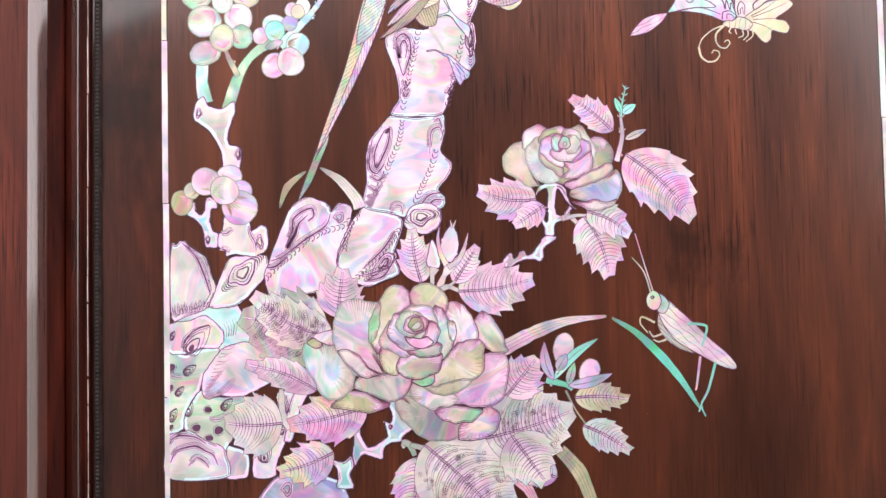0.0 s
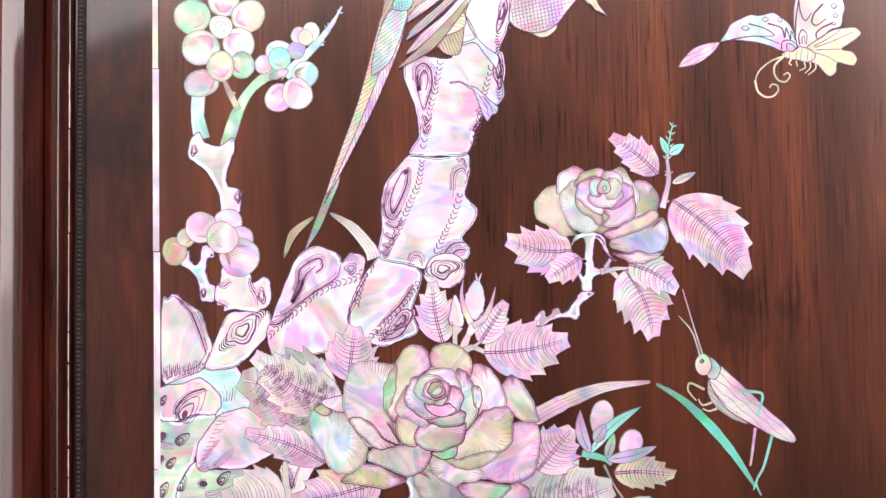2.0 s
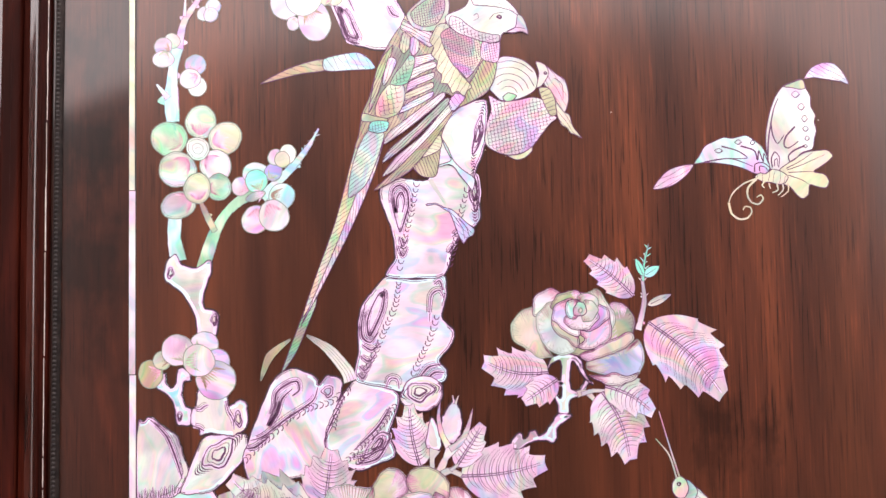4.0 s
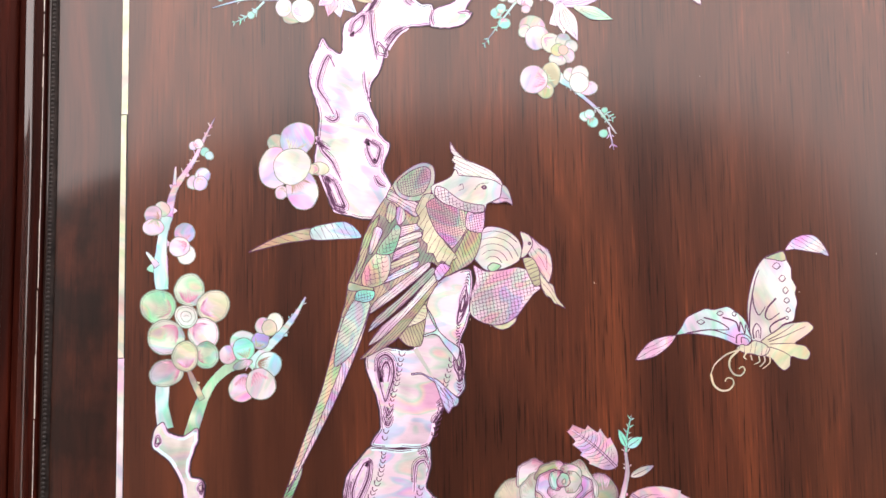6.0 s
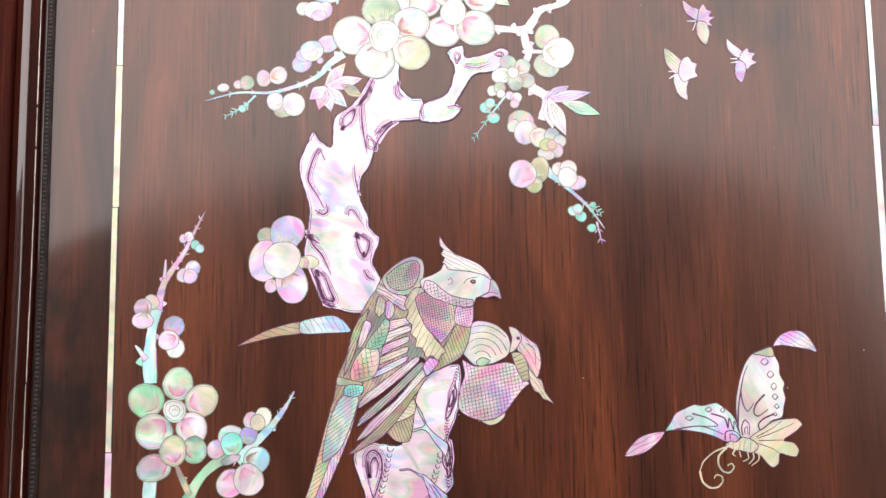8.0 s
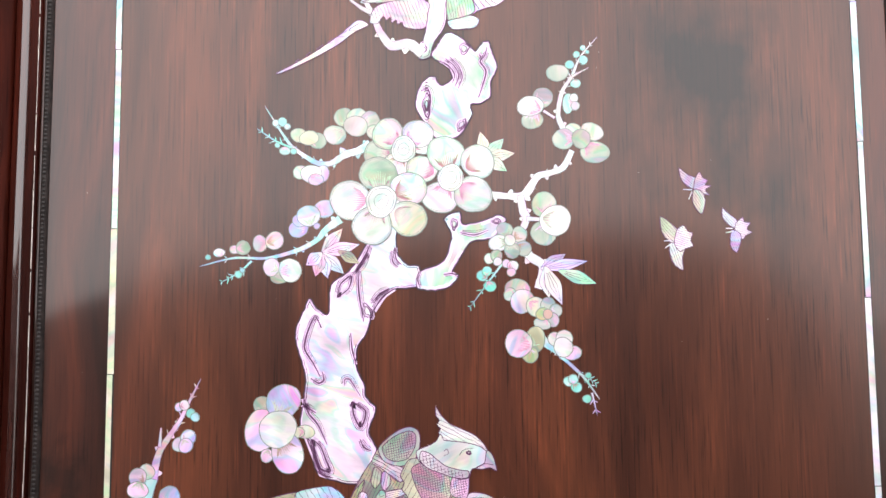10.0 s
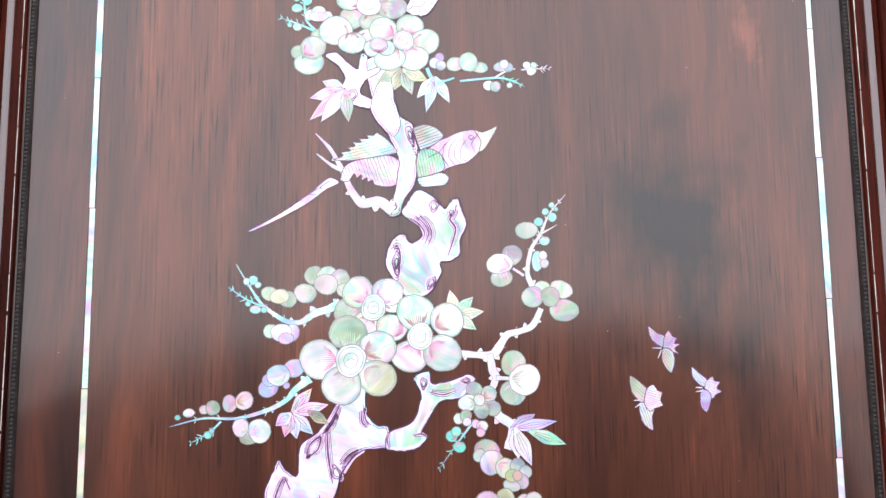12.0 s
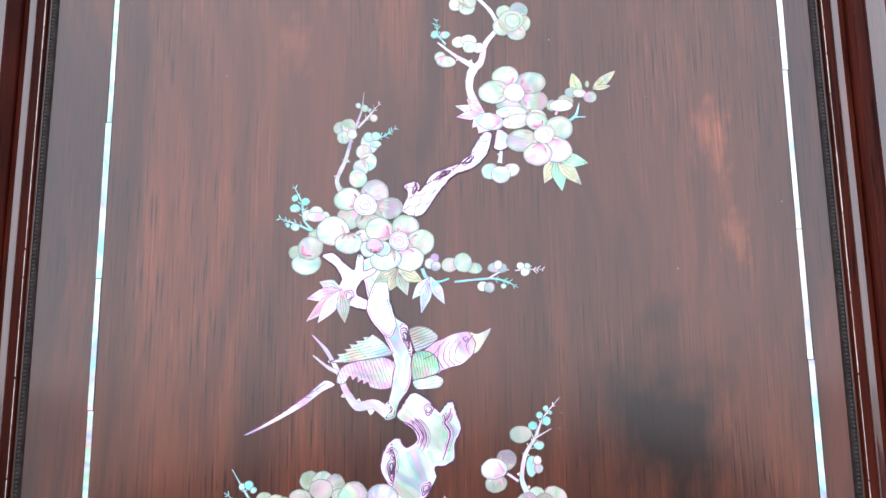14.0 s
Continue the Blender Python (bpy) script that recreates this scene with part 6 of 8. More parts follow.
    ('v', [(-71.4, 100.2), (-68.2, 106.2), (-62.5, 108.4), (-56.4, 106.6), (-54.0, 101.8), (-56.4, 96.8), (-61.5, 92.8), (-67.6, 95.4)]),
    ('p', [(-66.9, 98.7), (-64.3, 104.2), (-58.4, 106.3), (-53.2, 103.2), (-53.3, 98.1), (-58.6, 95.2), (-63.6, 95.9)]),
    ('o', [(-64.4, 99.5), (-62.1, 104.2), (-57.6, 104.4), (-54.9, 101.0), (-56.9, 97.1), (-61.7, 96.4)]),
    ('w', [(-61.6, 99.2), (-59.9, 102.5), (-57.1, 102.1), (-56.6, 99.0), (-59.4, 97.7)])])
cut_rose('pink pearl rose with cream and grey petals', (24.2, 199.5), [
    ('o', [(4.5, 197.0), (14.6, 206.7), (28.7, 207.9), (41.1, 199.2), (47.9, 190.6), (42.0, 179.4), (27.9, 175.4), (16.8, 179.8), (7.0, 185.6)]),
    ('y', [(-10.1, 188.7), (-8.8, 194.4), (-3.9, 199.9), (1.8, 201.5), (5.9, 195.5), (7.1, 187.0), (9.7, 179.9), (10.5, 176.5), (5.4, 175.5), (-0.7, 179.5), (-7.6, 184.2)]),
    ('k', [(1.5, 200.7), (2.7, 206.9), (7.6, 210.2), (11.8, 210.7), (15.7, 207.5), (13.0, 201.1), (8.2, 197.7), (1.9, 196.4)]),
    ('o', [(39.8, 202.0), (46.8, 202.7), (50.9, 197.6), (52.4, 191.9), (51.1, 184.9), (44.8, 181.6), (37.8, 180.3), (38.9, 190.7)]),
    ('l', [(27.2, 170.7), (30.7, 176.2), (40.6, 178.3), (50.5, 182.7), (53.6, 184.6), (56.3, 179.2), (56.1, 172.2), (51.7, 165.2), (44.4, 165.9), (34.7, 167.5)]),
    ('w', [(28.8, 166.7), (35.5, 166.6), (40.3, 168.5), (45.8, 166.5), (52.9, 167.8), (50.0, 163.6), (42.9, 161.7), (35.4, 162.7)]),
    ('y', [(24.6, 177.7), (32.2, 181.0), (40.7, 185.1), (50.3, 188.3), (51.4, 184.3), (46.8, 179.9), (38.3, 176.4), (27.8, 174.0)]),
    ('w', [(2.5, 196.4), (6.8, 201.2), (12.3, 204.5), (14.3, 196.8), (15.6, 191.1), (21.1, 187.6), (23.9, 183.1), (20.4, 178.1), (13.9, 177.3), (7.8, 181.1), (4.0, 188.5)]),
    ('y', [(11.0, 196.9), (14.3, 194.0), (19.8, 190.5), (24.2, 185.9), (23.5, 180.3), (16.9, 185.2), (11.6, 189.2)]),
    ('o', [(10.5, 201.7), (13.2, 207.0), (18.8, 208.9), (24.2, 209.4), (25.8, 205.1), (20.1, 202.9), (14.4, 199.6)]),
    ('w', [(28.1, 207.3), (32.9, 209.8), (37.1, 207.4), (39.5, 202.0), (42.5, 197.7), (41.4, 190.1), (37.9, 184.0), (36.7, 193.6), (34.1, 200.7), (30.2, 203.6)]),
    ('p', [(22.6, 188.8), (31.1, 192.3), (36.8, 195.0), (40.2, 195.8), (40.5, 185.9), (35.3, 181.8), (28.0, 179.1), (23.2, 180.6), (26.7, 185.3)]),
    ('k', [(23.2, 190.4), (28.9, 196.6), (34.2, 202.7), (38.6, 200.6), (39.9, 195.8), (35.6, 191.6), (29.3, 188.6)]),
    ('p', [(23.8, 206.3), (28.7, 208.2), (33.4, 205.8), (34.7, 201.5), (29.6, 201.1), (25.2, 203.1)]),
    ('k', [(11.5, 194.9), (11.9, 201.1), (15.9, 204.4), (21.3, 205.7), (22.8, 199.5), (24.1, 193.8), (25.4, 190.4), (23.4, 185.9), (17.0, 189.7)]),
    ('k', [(16.5, 193.4), (20.0, 199.5), (24.2, 197.8), (29.0, 197.7), (33.2, 199.9), (34.5, 195.0), (28.8, 189.8), (22.6, 189.6)]),
    ('w', [(27.5, 204.8), (31.4, 203.9), (34.1, 199.9), (31.7, 194.8), (26.6, 193.2), (25.6, 198.9)]),
    ('b', [(17.5, 199.0), (18.4, 203.8), (23.0, 205.1), (26.3, 202.8), (25.0, 197.7), (22.7, 195.0), (19.1, 195.6)]),
    ('m', [(21.7, 200.3), (24.1, 204.0), (27.4, 203.1), (28.4, 199.1), (25.8, 196.0), (22.5, 196.7)]),
    ('g', [(24.0, 199.2), (25.7, 201.1), (26.7, 198.6), (24.7, 197.2)])])
blossom('pink and lilac pearl plum blossom seen from behind', [(-190.7, 171.1, 6.3, 6.8, 0, 'o'), (-185.0, 177.9, 4.6, 4.6, 0, 'y'), (-163.4, 185.5, 6.8, 6.8, 0, 'p'), (-176.9, 182.9, 8.0, 8.0, 0, 'p'), (-156.9, 176.9, 6.3, 6.3, 0, 'l'), (-157.8, 167.8, 10.3, 9.4, 0, 'p'), (-166.3, 177.6, 8.0, 8.0, 0, 'p')], None, 0)
blossom('cream pearl plum blossom with a ringed middle', [(-164.9, 298.4, 7.8, 7.8, 0, 'v'), (-181.2, 290.2, 8.6, 8.6, 0, 'g'), (-152.5, 289.9, 8.0, 8.0, 0, 'y'), (-176.9, 274.3, 8.9, 8.9, 0, 'v'), (-157.4, 275.8, 7.8, 7.8, 0, 'k')], (-166.5, 284.8, 6.1), 1)
blossom('cream pearl flower bud with lapped petals', [(-176.6, 256.0, 9.0, 6.7, 5, 'v'), (-155.8, 264.9, 6.1, 7.0, -10, 'g'), (-166.8, 264.5, 7.0, 7.5, 0, 'y')], None, 1)
blossom('blue and pink pearl plum blossom from the side', [(-144.5, 265.1, 4.9, 4.9, 0, 'p'), (-136.7, 271.3, 7.0, 5.8, 0, 'b'), (-128.0, 272.0, 4.6, 4.6, 0, 'l'), (-136.7, 267.6, 5.8, 5.8, 0, 'c'), (-123.9, 259.4, 6.7, 6.7, 0, 'b'), (-137.4, 247.9, 7.0, 7.0, 0, 'p'), (-127.9, 249.8, 7.8, 7.8, 0, 'w'), (-137.2, 259.9, 5.2, 2.3, 20, 's')], None, 0)
blossom('pale pink pearl flower bud', [(-126.9, 279.5, 4.1, 4.1, 0, 'p'), (-120.8, 280.8, 4.4, 5.2, 0, 'w'), (-123.4, 278.3, 4.1, 4.1, 0, 'y')], None, 0)
blossom('pink and grey pearl flower bud', [(-179.5, 340.6, 4.1, 4.1, 0, 's'), (-184.2, 337.8, 4.7, 4.7, 0, 'p'), (-184.1, 331.3, 5.6, 4.4, -10, 'p')], None, 0)
blossom('pink and blue pearl flower bud', [(-167.6, 328.1, 5.3, 5.3, 0, 'l'), (-166.9, 317.0, 5.0, 5.3, 0, 'w'), (-170.4, 320.9, 5.3, 5.3, 0, 'p')], None, 0)
blossom('lilac pearl flower bud', [(-162.9, 354.5, 3.8, 3.8, 0, 'w'), (-158.5, 358.0, 4.1, 4.1, 0, 'l'), (-159.6, 353.9, 3.8, 3.8, 0, 'l')], None, 0)
blossom('pink pearl flower bud', [(-163.4, 373.8, 2.4, 2.4, 0, 'p'), (-160.7, 374.7, 2.7, 2.7, 0, 'p')], None, 0)
blossom('cyan pearl flower bud', [(-157.4, 370.5, 2.4, 2.4, 0, 'c'), (-155.0, 368.4, 2.4, 2.4, 0, 'c')], None, 0)
blossom('lilac and pink pearl plum blossom with a white middle', [(-120.2, 374.5, 4.4, 4.4, 0, 's'), (-120.2, 361.4, 8.7, 10.8, 0, 'p'), (-108.9, 376.1, 8.7, 9.3, -25, 'l'), (-117.2, 348.3, 3.5, 3.5, 0, 'p'), (-106.6, 349.9, 8.4, 10.8, 12, 'p'), (-111.6, 361.9, 9.6, 9.6, 0, 'w')], None, 0)
blossom('grey and pink pearl plum blossom', [(14.9, 434.2, 6.5, 5.3, 0, 's'), (11.0, 431.2, 3.5, 3.5, 0, 's'), (17.4, 427.5, 6.2, 6.5, 0, 'p'), (24.7, 424.6, 5.3, 5.3, 0, 'y')], None, 0)
blossom('grey pearl flower bud', [(30.9, 425.4, 4.1, 4.1, 0, 's'), (35.0, 422.4, 3.5, 3.5, 0, 's'), (33.1, 417.6, 3.8, 3.8, 0, 'p'), (27.7, 415.6, 4.7, 3.0, -20, 's'), (27.9, 420.7, 3.5, 3.5, 0, 'o'), (30.8, 420.6, 2.7, 2.7, 0, 'o')], None, 0)
blossom('pink and olive pearl plum blossom', [(24.0, 407.5, 5.3, 6.5, 0, 'o'), (20.9, 399.5, 4.4, 4.4, 0, 'o'), (15.1, 405.3, 7.4, 7.1, 0, 'p')], None, 0)
blossom('white and pink pearl flower bud', [(34.3, 407.4, 3.8, 3.8, 0, 'w'), (39.3, 407.9, 4.4, 4.4, 0, 'w'), (43.5, 400.0, 4.7, 3.8, 15, 'p'), (38.6, 403.1, 5.2, 5.2, 0, 'w')], None, 0)
blossom('cyan pearl flower bud', [(41.1, 385.2, 2.9, 2.6, 0, 'c'), (45.1, 382.2, 2.9, 2.9, 0, 'c'), (43.5, 386.3, 2.7, 2.7, 0, 'c')], None, 0)
blossom('cyan pearl flower bud', [(51.4, 388.3, 1.7, 1.7, 0, 'c'), (50.5, 376.1, 2.3, 2.3, 0, 'c')], None, 0)
blossom('cyan pearl flower bud', [(-3.7, 441.2, 3.0, 3.0, 0, 'c'), (-1.2, 443.6, 2.7, 2.7, 0, 'c'), (0.4, 435.6, 3.3, 3.0, 0, 'c')], None, 0)
fan('lilac and green pearl leaf spray', (27.8, 444.8), [(41.1, 452.5), (52.8, 448.6)], 6.5, 'l')
fan('white pearl leaf spray', (29.9, 445.7), [(31.6, 429.0), (38.6, 425.3)], 8.3, 'w')
fan('green and cream pearl leaf', (37.3, 443.5), [(57.2, 436.4)], 7.1, 'g')
blossom('grey pearl plum blossom', [(8.6, 465.5, 4.3, 4.3, 0, 'x'), (16.4, 463.1, 4.2, 4.2, 0, 'x'), (5.2, 458.6, 5.1, 4.5, 0, 'w'), (18.5, 455.6, 4.2, 4.2, 0, 'x'), (12.4, 454.7, 4.3, 4.3, 0, 'x'), (11.3, 460.1, 3.1, 3.1, 0, 'w')], None, 0)
blossom('white pearl flower bud', [(0.4, 450.4, 3.0, 3.0, 0, 'v'), (4.0, 451.7, 3.3, 3.3, 0, 'x'), (4.6, 448.7, 2.4, 2.4, 0, 'w')], None, 0)
blossom('pink pearl flower bud', [(9.4, 447.5, 2.4, 2.4, 0, 'p'), (12.7, 446.3, 3.0, 3.0, 0, 'p'), (11.8, 443.0, 2.4, 2.4, 0, 'p')], None, 0)
blossom('white, pink and cream pearl plum blossom', [(29.4, 463.8, 7.0, 6.4, 0, 'x'), (29.8, 479.3, 6.6, 6.6, 0, 'x'), (35.8, 470.5, 8.2, 8.2, 0, 'w')], None, 0)
blossom('olive and pink pearl plum blossom', [(46.4, 519.1, 4.3, 4.3, 0, 'v'), (56.5, 518.5, 6.1, 4.9, -25, 'x'), (41.1, 514.7, 6.1, 5.5, 0, 'x'), (57.8, 507.3, 8.1, 5.7, 0, 'x'), (50.6, 514.7, 5.2, 5.2, 0, 'x')], None, 0)
blossom('pink and olive pearl flower bud', [(30.3, 537.5, 5.6, 5.3, 0, 'x'), (24.4, 525.2, 5.8, 4.9, 0, 'x'), (23.5, 532.8, 7.1, 5.6, 0, 'w')], None, 0)
blossom('olive pearl flower bud', [(38.5, 551.1, 5.9, 4.7, 0, 'x')], None, 0)
blossom('cyan pearl flower bud', [(45.3, 555.6, 2.5, 2.5, 0, 'c'), (49.1, 561.3, 1.9, 1.9, 0, 'c'), (52.8, 558.2, 2.5, 2.5, 0, 'c'), (48.3, 545.1, 2.8, 2.5, 0, 'c'), (52.6, 564.9, 1.6, 1.6, 0, 'c'), (55.0, 562.6, 1.2, 1.2, 0, 'c')], None, 0)
blossom('pale blue pearl flower bud', [(44.1, 534.1, 3.1, 5.6, 0, 'b'), (47.2, 537.2, 2.4, 2.4, 0, 'w'), (47.8, 532.8, 2.5, 2.5, 0, 'w')], None, 0)
fan('green and cream pearl leaf spray', (-0.8, 505.2), [(-3.9, 519.2), (9.0, 515.2), (14.8, 507.1), (10.5, 497.2)], 6.8, 'yg')
fan('pink pearl leaf spray', (-88.9, 454.1), [(-78.0, 467.2), (-68.7, 458.5), (-77.1, 442.8), (-85.8, 440.4), (-92.4, 441.5), (-97.4, 447.5)], 7.3, 'p')
fan('grey pearl leaf let into rosewood', (-80.1, 455.1), [(-68.8, 448.2)], 6.0, 'o')
blossom('lilac pearl flower bud', [(-87.6, 477.8, 5.5, 4.9, 0, 'l'), (-101.6, 467.1, 5.2, 4.6, 0, 'l'), (-100.9, 471.6, 3.7, 3.7, 0, 'l'), (-96.1, 474.1, 6.1, 5.8, 0, 'l'), (-91.7, 468.6, 1.8, 1.8, 0, 'l')], None, 0)
blossom('pink pearl flower bud', [(-122.0, 459.4, 3.9, 4.5, 0, 'p'), (-114.2, 460.9, 4.8, 4.8, 0, 'p')], None, 0)
blossom('pink and cream pearl flower bud', [(-111.4, 441.4, 4.8, 3.6, 0, 'x'), (-115.8, 446.8, 4.5, 4.8, 0, 'p'), (-105.8, 445.0, 6.0, 6.3, 0, 'w')], None, 0)
blossom('green pearl flower bud', [(-143.7, 454.7, 3.1, 2.4, 0, 'b'), (-149.6, 452.3, 1.5, 1.5, 0, 'c'), (-133.2, 443.1, 2.1, 2.1, 0, 'c'), (-131.2, 445.2, 1.5, 1.5, 0, 'c')], None, 0)
blossom('grey pearl flower bud', [(-135.5, 456.3, 2.7, 2.4, 0, 's'), (-131.0, 457.2, 3.7, 4.0, 0, 'x')], None, 0)
blossom('grey-green pearl plum blossom seen from behind', [(-77.2, 527.4, 5.6, 5.0, 0, 'x'), (-70.4, 528.0, 5.6, 4.3, 0, 'x'), (-63.3, 524.9, 5.2, 6.1, 0, 'x'), (-82.2, 517.9, 5.9, 5.3, 0, 'x'), (-61.6, 519.6, 3.7, 3.7, 0, 'x'), (-70.9, 522.7, 6.5, 5.6, 0, 'x')], None, 0)
blossom('cream pearl flower bud', [(-101.6, 517.9, 4.7, 3.7, -20, 'x'), (-91.7, 514.8, 5.0, 4.3, 0, 'x'), (-96.0, 516.3, 5.2, 4.0, 0, 'y')], None, 0)
blossom('white and pink pearl flower bud', [(-100.7, 497.7, 4.0, 3.7, 0, 'v'), (-88.8, 496.8, 3.7, 4.6, 0, 'p'), (-94.9, 496.8, 5.5, 4.9, 0, 'w'), (-92.3, 493.7, 4.3, 3.1, 0, 'p')], None, 0)
blossom('cyan pearl flower bud', [(-114.2, 524.7, 1.9, 1.9, 0, 'c'), (-110.5, 525.3, 2.5, 2.5, 0, 'c'), (-107.9, 522.8, 1.8, 1.8, 0, 'c'), (-113.2, 512.5, 1.5, 1.5, 0, 'c'), (-109.1, 509.4, 3.0, 2.4, 0, 'b'), (-104.4, 509.1, 1.8, 1.8, 0, 'c')], None, 0)
blossom('white pearl plum blossom with a ringed middle', [(-59.0, 507.1, 7.3, 7.3, 0, 'x'), (-49.1, 501.0, 6.7, 6.7, 0, 'p'), (-35.4, 513.5, 6.7, 6.1, 0, 'w'), (-53.6, 518.1, 8.1, 8.1, 0, 'v'), (-37.3, 518.1, 8.4, 6.8, -10, 'k')], (-45.2, 509.7, 7.1), 1)
blossom('white and green pearl plum blossom with a ringed middle', [(-35.3, 498.9, 7.9, 7.0, 0, 'v'), (-22.5, 507.0, 9.9, 9.0, 0, 'v'), (-5.4, 502.7, 8.5, 8.8, 0, 'w'), (-25.7, 483.3, 9.0, 8.1, 0, 'w'), (-8.1, 484.9, 9.5, 9.5, 0, 'w')], (-20.0, 494.0, 7.3), 1)
blossom('large white and cream pearl plum blossom with a ringed middle', [(-58.8, 496.3, 10.1, 8.5, 0, 'x'), (-42.5, 488.4, 9.2, 8.5, 0, 'v'), (-42.9, 472.2, 9.6, 9.0, 0, 'y'), (-74.1, 482.4, 10.4, 9.8, 0, 'w'), (-62.2, 468.5, 10.4, 9.5, 0, 'w')], (-57.3, 481.6, 8.7), 1)
fan('pink and grey pearl leaf spray', (-61.1, 631.7), [(-74.0, 636.7), (-81.2, 626.8), (-81.0, 614.0), (-74.6, 613.0), (-59.0, 612.8)], 7.7, 'sppw')
fan('grey pearl leaf spray', (-29.0, 643.3), [(-42.5, 636.3), (-33.8, 630.8), (-23.5, 628.1), (-14.5, 636.0)], 7.7, 'o')
fan('pale blue pearl leaf spray', (-10.6, 638.6), [(-21.0, 626.1), (-15.9, 617.8), (-2.5, 623.0)], 6.5, 'b')
blossom('lilac pearl flower bud', [(-8.0, 649.6, 2.6, 2.6, 0, 'l'), (-10.6, 646.4, 3.2, 3.2, 0, 'l'), (-7.4, 645.0, 2.9, 2.9, 0, 's')], None, 0)
blossom('grey-green pearl flower bud', [(0.7, 645.6, 4.8, 4.2, 0, 'x'), (14.5, 643.5, 4.5, 3.2, 0, 'x'), (8.1, 646.8, 5.4, 5.4, 0, 'x')], None, 0)
blossom('grey pearl flower bud', [(26.1, 643.7, 3.8, 2.9, 0, 'x'), (30.6, 643.3, 2.6, 2.6, 0, 's'), (28.1, 645.3, 2.6, 2.6, 0, 's')], None, 0)
blossom('white pearl flower bud', [(40.9, 644.5, 2.2, 2.2, 0, 'w'), (43.4, 641.2, 2.6, 2.6, 0, 'w'), (44.8, 644.4, 1.9, 1.9, 0, 'w')], None, 0)
blossom('pale blue pearl flower bud', [(19.1, 633.1, 2.9, 2.9, 0, 'w'), (23.0, 632.4, 3.2, 2.9, 0, 'x'), (31.0, 633.0, 1.6, 1.6, 0, 'c')], None, 0)
blossom('white pearl plum blossom from the side', [(-45.6, 718.1, 5.4, 6.0, 0, 'v'), (-48.8, 712.9, 4.6, 4.6, 0, 'v'), (-46.5, 706.8, 5.3, 5.3, 0, 'v'), (-50.4, 703.7, 4.6, 4.6, 0, 'v'), (-52.3, 697.0, 5.0, 5.6, 0, 'v')], None, 0)
blossom('olive grey pearl flower bud', [(-62.9, 727.6, 4.0, 4.0, 0, 'x'), (-58.3, 728.2, 4.7, 5.0, 0, 'x'), (-60.9, 722.0, 4.0, 4.0, 0, 'x'), (-55.9, 724.0, 3.0, 3.0, 0, 's')], None, 0)
blossom('grey pearl flower bud', [(-52.4, 741.4, 1.7, 1.7, 0, 's'), (-48.7, 739.6, 2.3, 2.3, 0, 's'), (-43.3, 733.6, 2.3, 2.3, 0, 's'), (-45.7, 738.5, 1.3, 1.3, 0, 's')], None, 0)
blossom('cyan pearl flower bud', [(-46.2, 721.8, 3.0, 3.0, 0, 'c'), (-41.9, 722.5, 2.6, 2.6, 0, 'c'), (-42.2, 717.7, 3.4, 2.3, 0, 'b')], None, 0)
blossom('cyan pearl flower bud', [(-88.7, 685.6, 2.0, 2.0, 0, 'c'), (-82.7, 683.5, 2.6, 2.3, 0, 'c'), (-88.5, 679.6, 3.0, 2.6, 0, 'c'), (-88.3, 668.6, 2.6, 2.3, 0, 'c'), (-92.5, 669.7, 1.3, 1.3, 0, 'c')], None, 0)
blossom('white and pink pearl flower bud', [(-81.2, 675.5, 3.2, 3.2, 0, 'v'), (-76.4, 677.1, 4.2, 3.6, 0, 'v'), (-71.4, 674.1, 3.3, 3.3, 0, 'v'), (-76.3, 674.4, 5.3, 3.0, 0, 'p')], None, 0)
blossom('green and pink pearl flower bud', [(-87.9, 653.8, 3.6, 3.9, 0, 'x'), (-74.5, 662.8, 5.9, 4.6, 0, 'x'), (-81.3, 647.2, 8.1, 6.5, 10, 'v'), (-79.2, 656.3, 7.2, 6.5, 0, 'x')], None, 1)
blossom('white and green pearl plum blossom with a ringed middle', [(-56.7, 673.9, 7.3, 6.6, 0, 'x'), (-45.3, 671.8, 7.8, 5.9, 0, 'x'), (-57.8, 684.6, 7.6, 6.6, 0, 'v'), (-42.4, 688.4, 7.9, 6.9, 0, 'x'), (-34.5, 679.0, 7.8, 6.2, 0, 'x')], (-47.9, 681.1, 6.8), 1)
blossom('white pearl petals between two blossoms', [(-66.4, 666.0, 9.2, 8.6, 20, 'v'), (-48.5, 660.9, 6.5, 5.9, 0, 'v'), (-57.2, 658.7, 7.5, 6.2, 0, 'v')], None, 1)
blossom('white pearl plum blossom with a ringed middle', [(-39.7, 666.4, 7.8, 6.5, 0, 'v'), (-24.7, 668.2, 7.2, 6.5, 0, 'x'), (-16.0, 658.9, 7.8, 6.8, 0, 'v'), (-22.5, 649.1, 8.1, 6.5, 0, 'v'), (-36.1, 649.3, 8.6, 6.4, 0, 'v')], (-28.3, 659.7, 5.9), 1)
blossom('white pearl flower bud', [(-46.1, 655.3, 4.6, 4.6, 0, 'v'), (-37.7, 655.2, 4.6, 4.6, 0, 'v'), (-42.3, 657.2, 5.2, 4.2, 0, 'v')], None, 1)
fan('white and pink pearl leaf spray', (22.0, 735.5), [(4.8, 740.6), (5.4, 733.6), (14.6, 726.6), (11.5, 744.7)], 6.0, 'wp')
fan('grey-green pearl leaf spray', (63.4, 708.1), [(56.0, 692.6), (66.3, 687.8), (77.8, 691.3), (82.3, 704.5)], 8.6, 'og')
blossom('white and pink pearl flower bud', [(24.7, 700.4, 5.0, 4.6, 0, 'v'), (37.2, 701.0, 4.6, 4.0, 0, 'p'), (30.9, 698.3, 5.5, 5.2, 0, 'v')], None, 0)
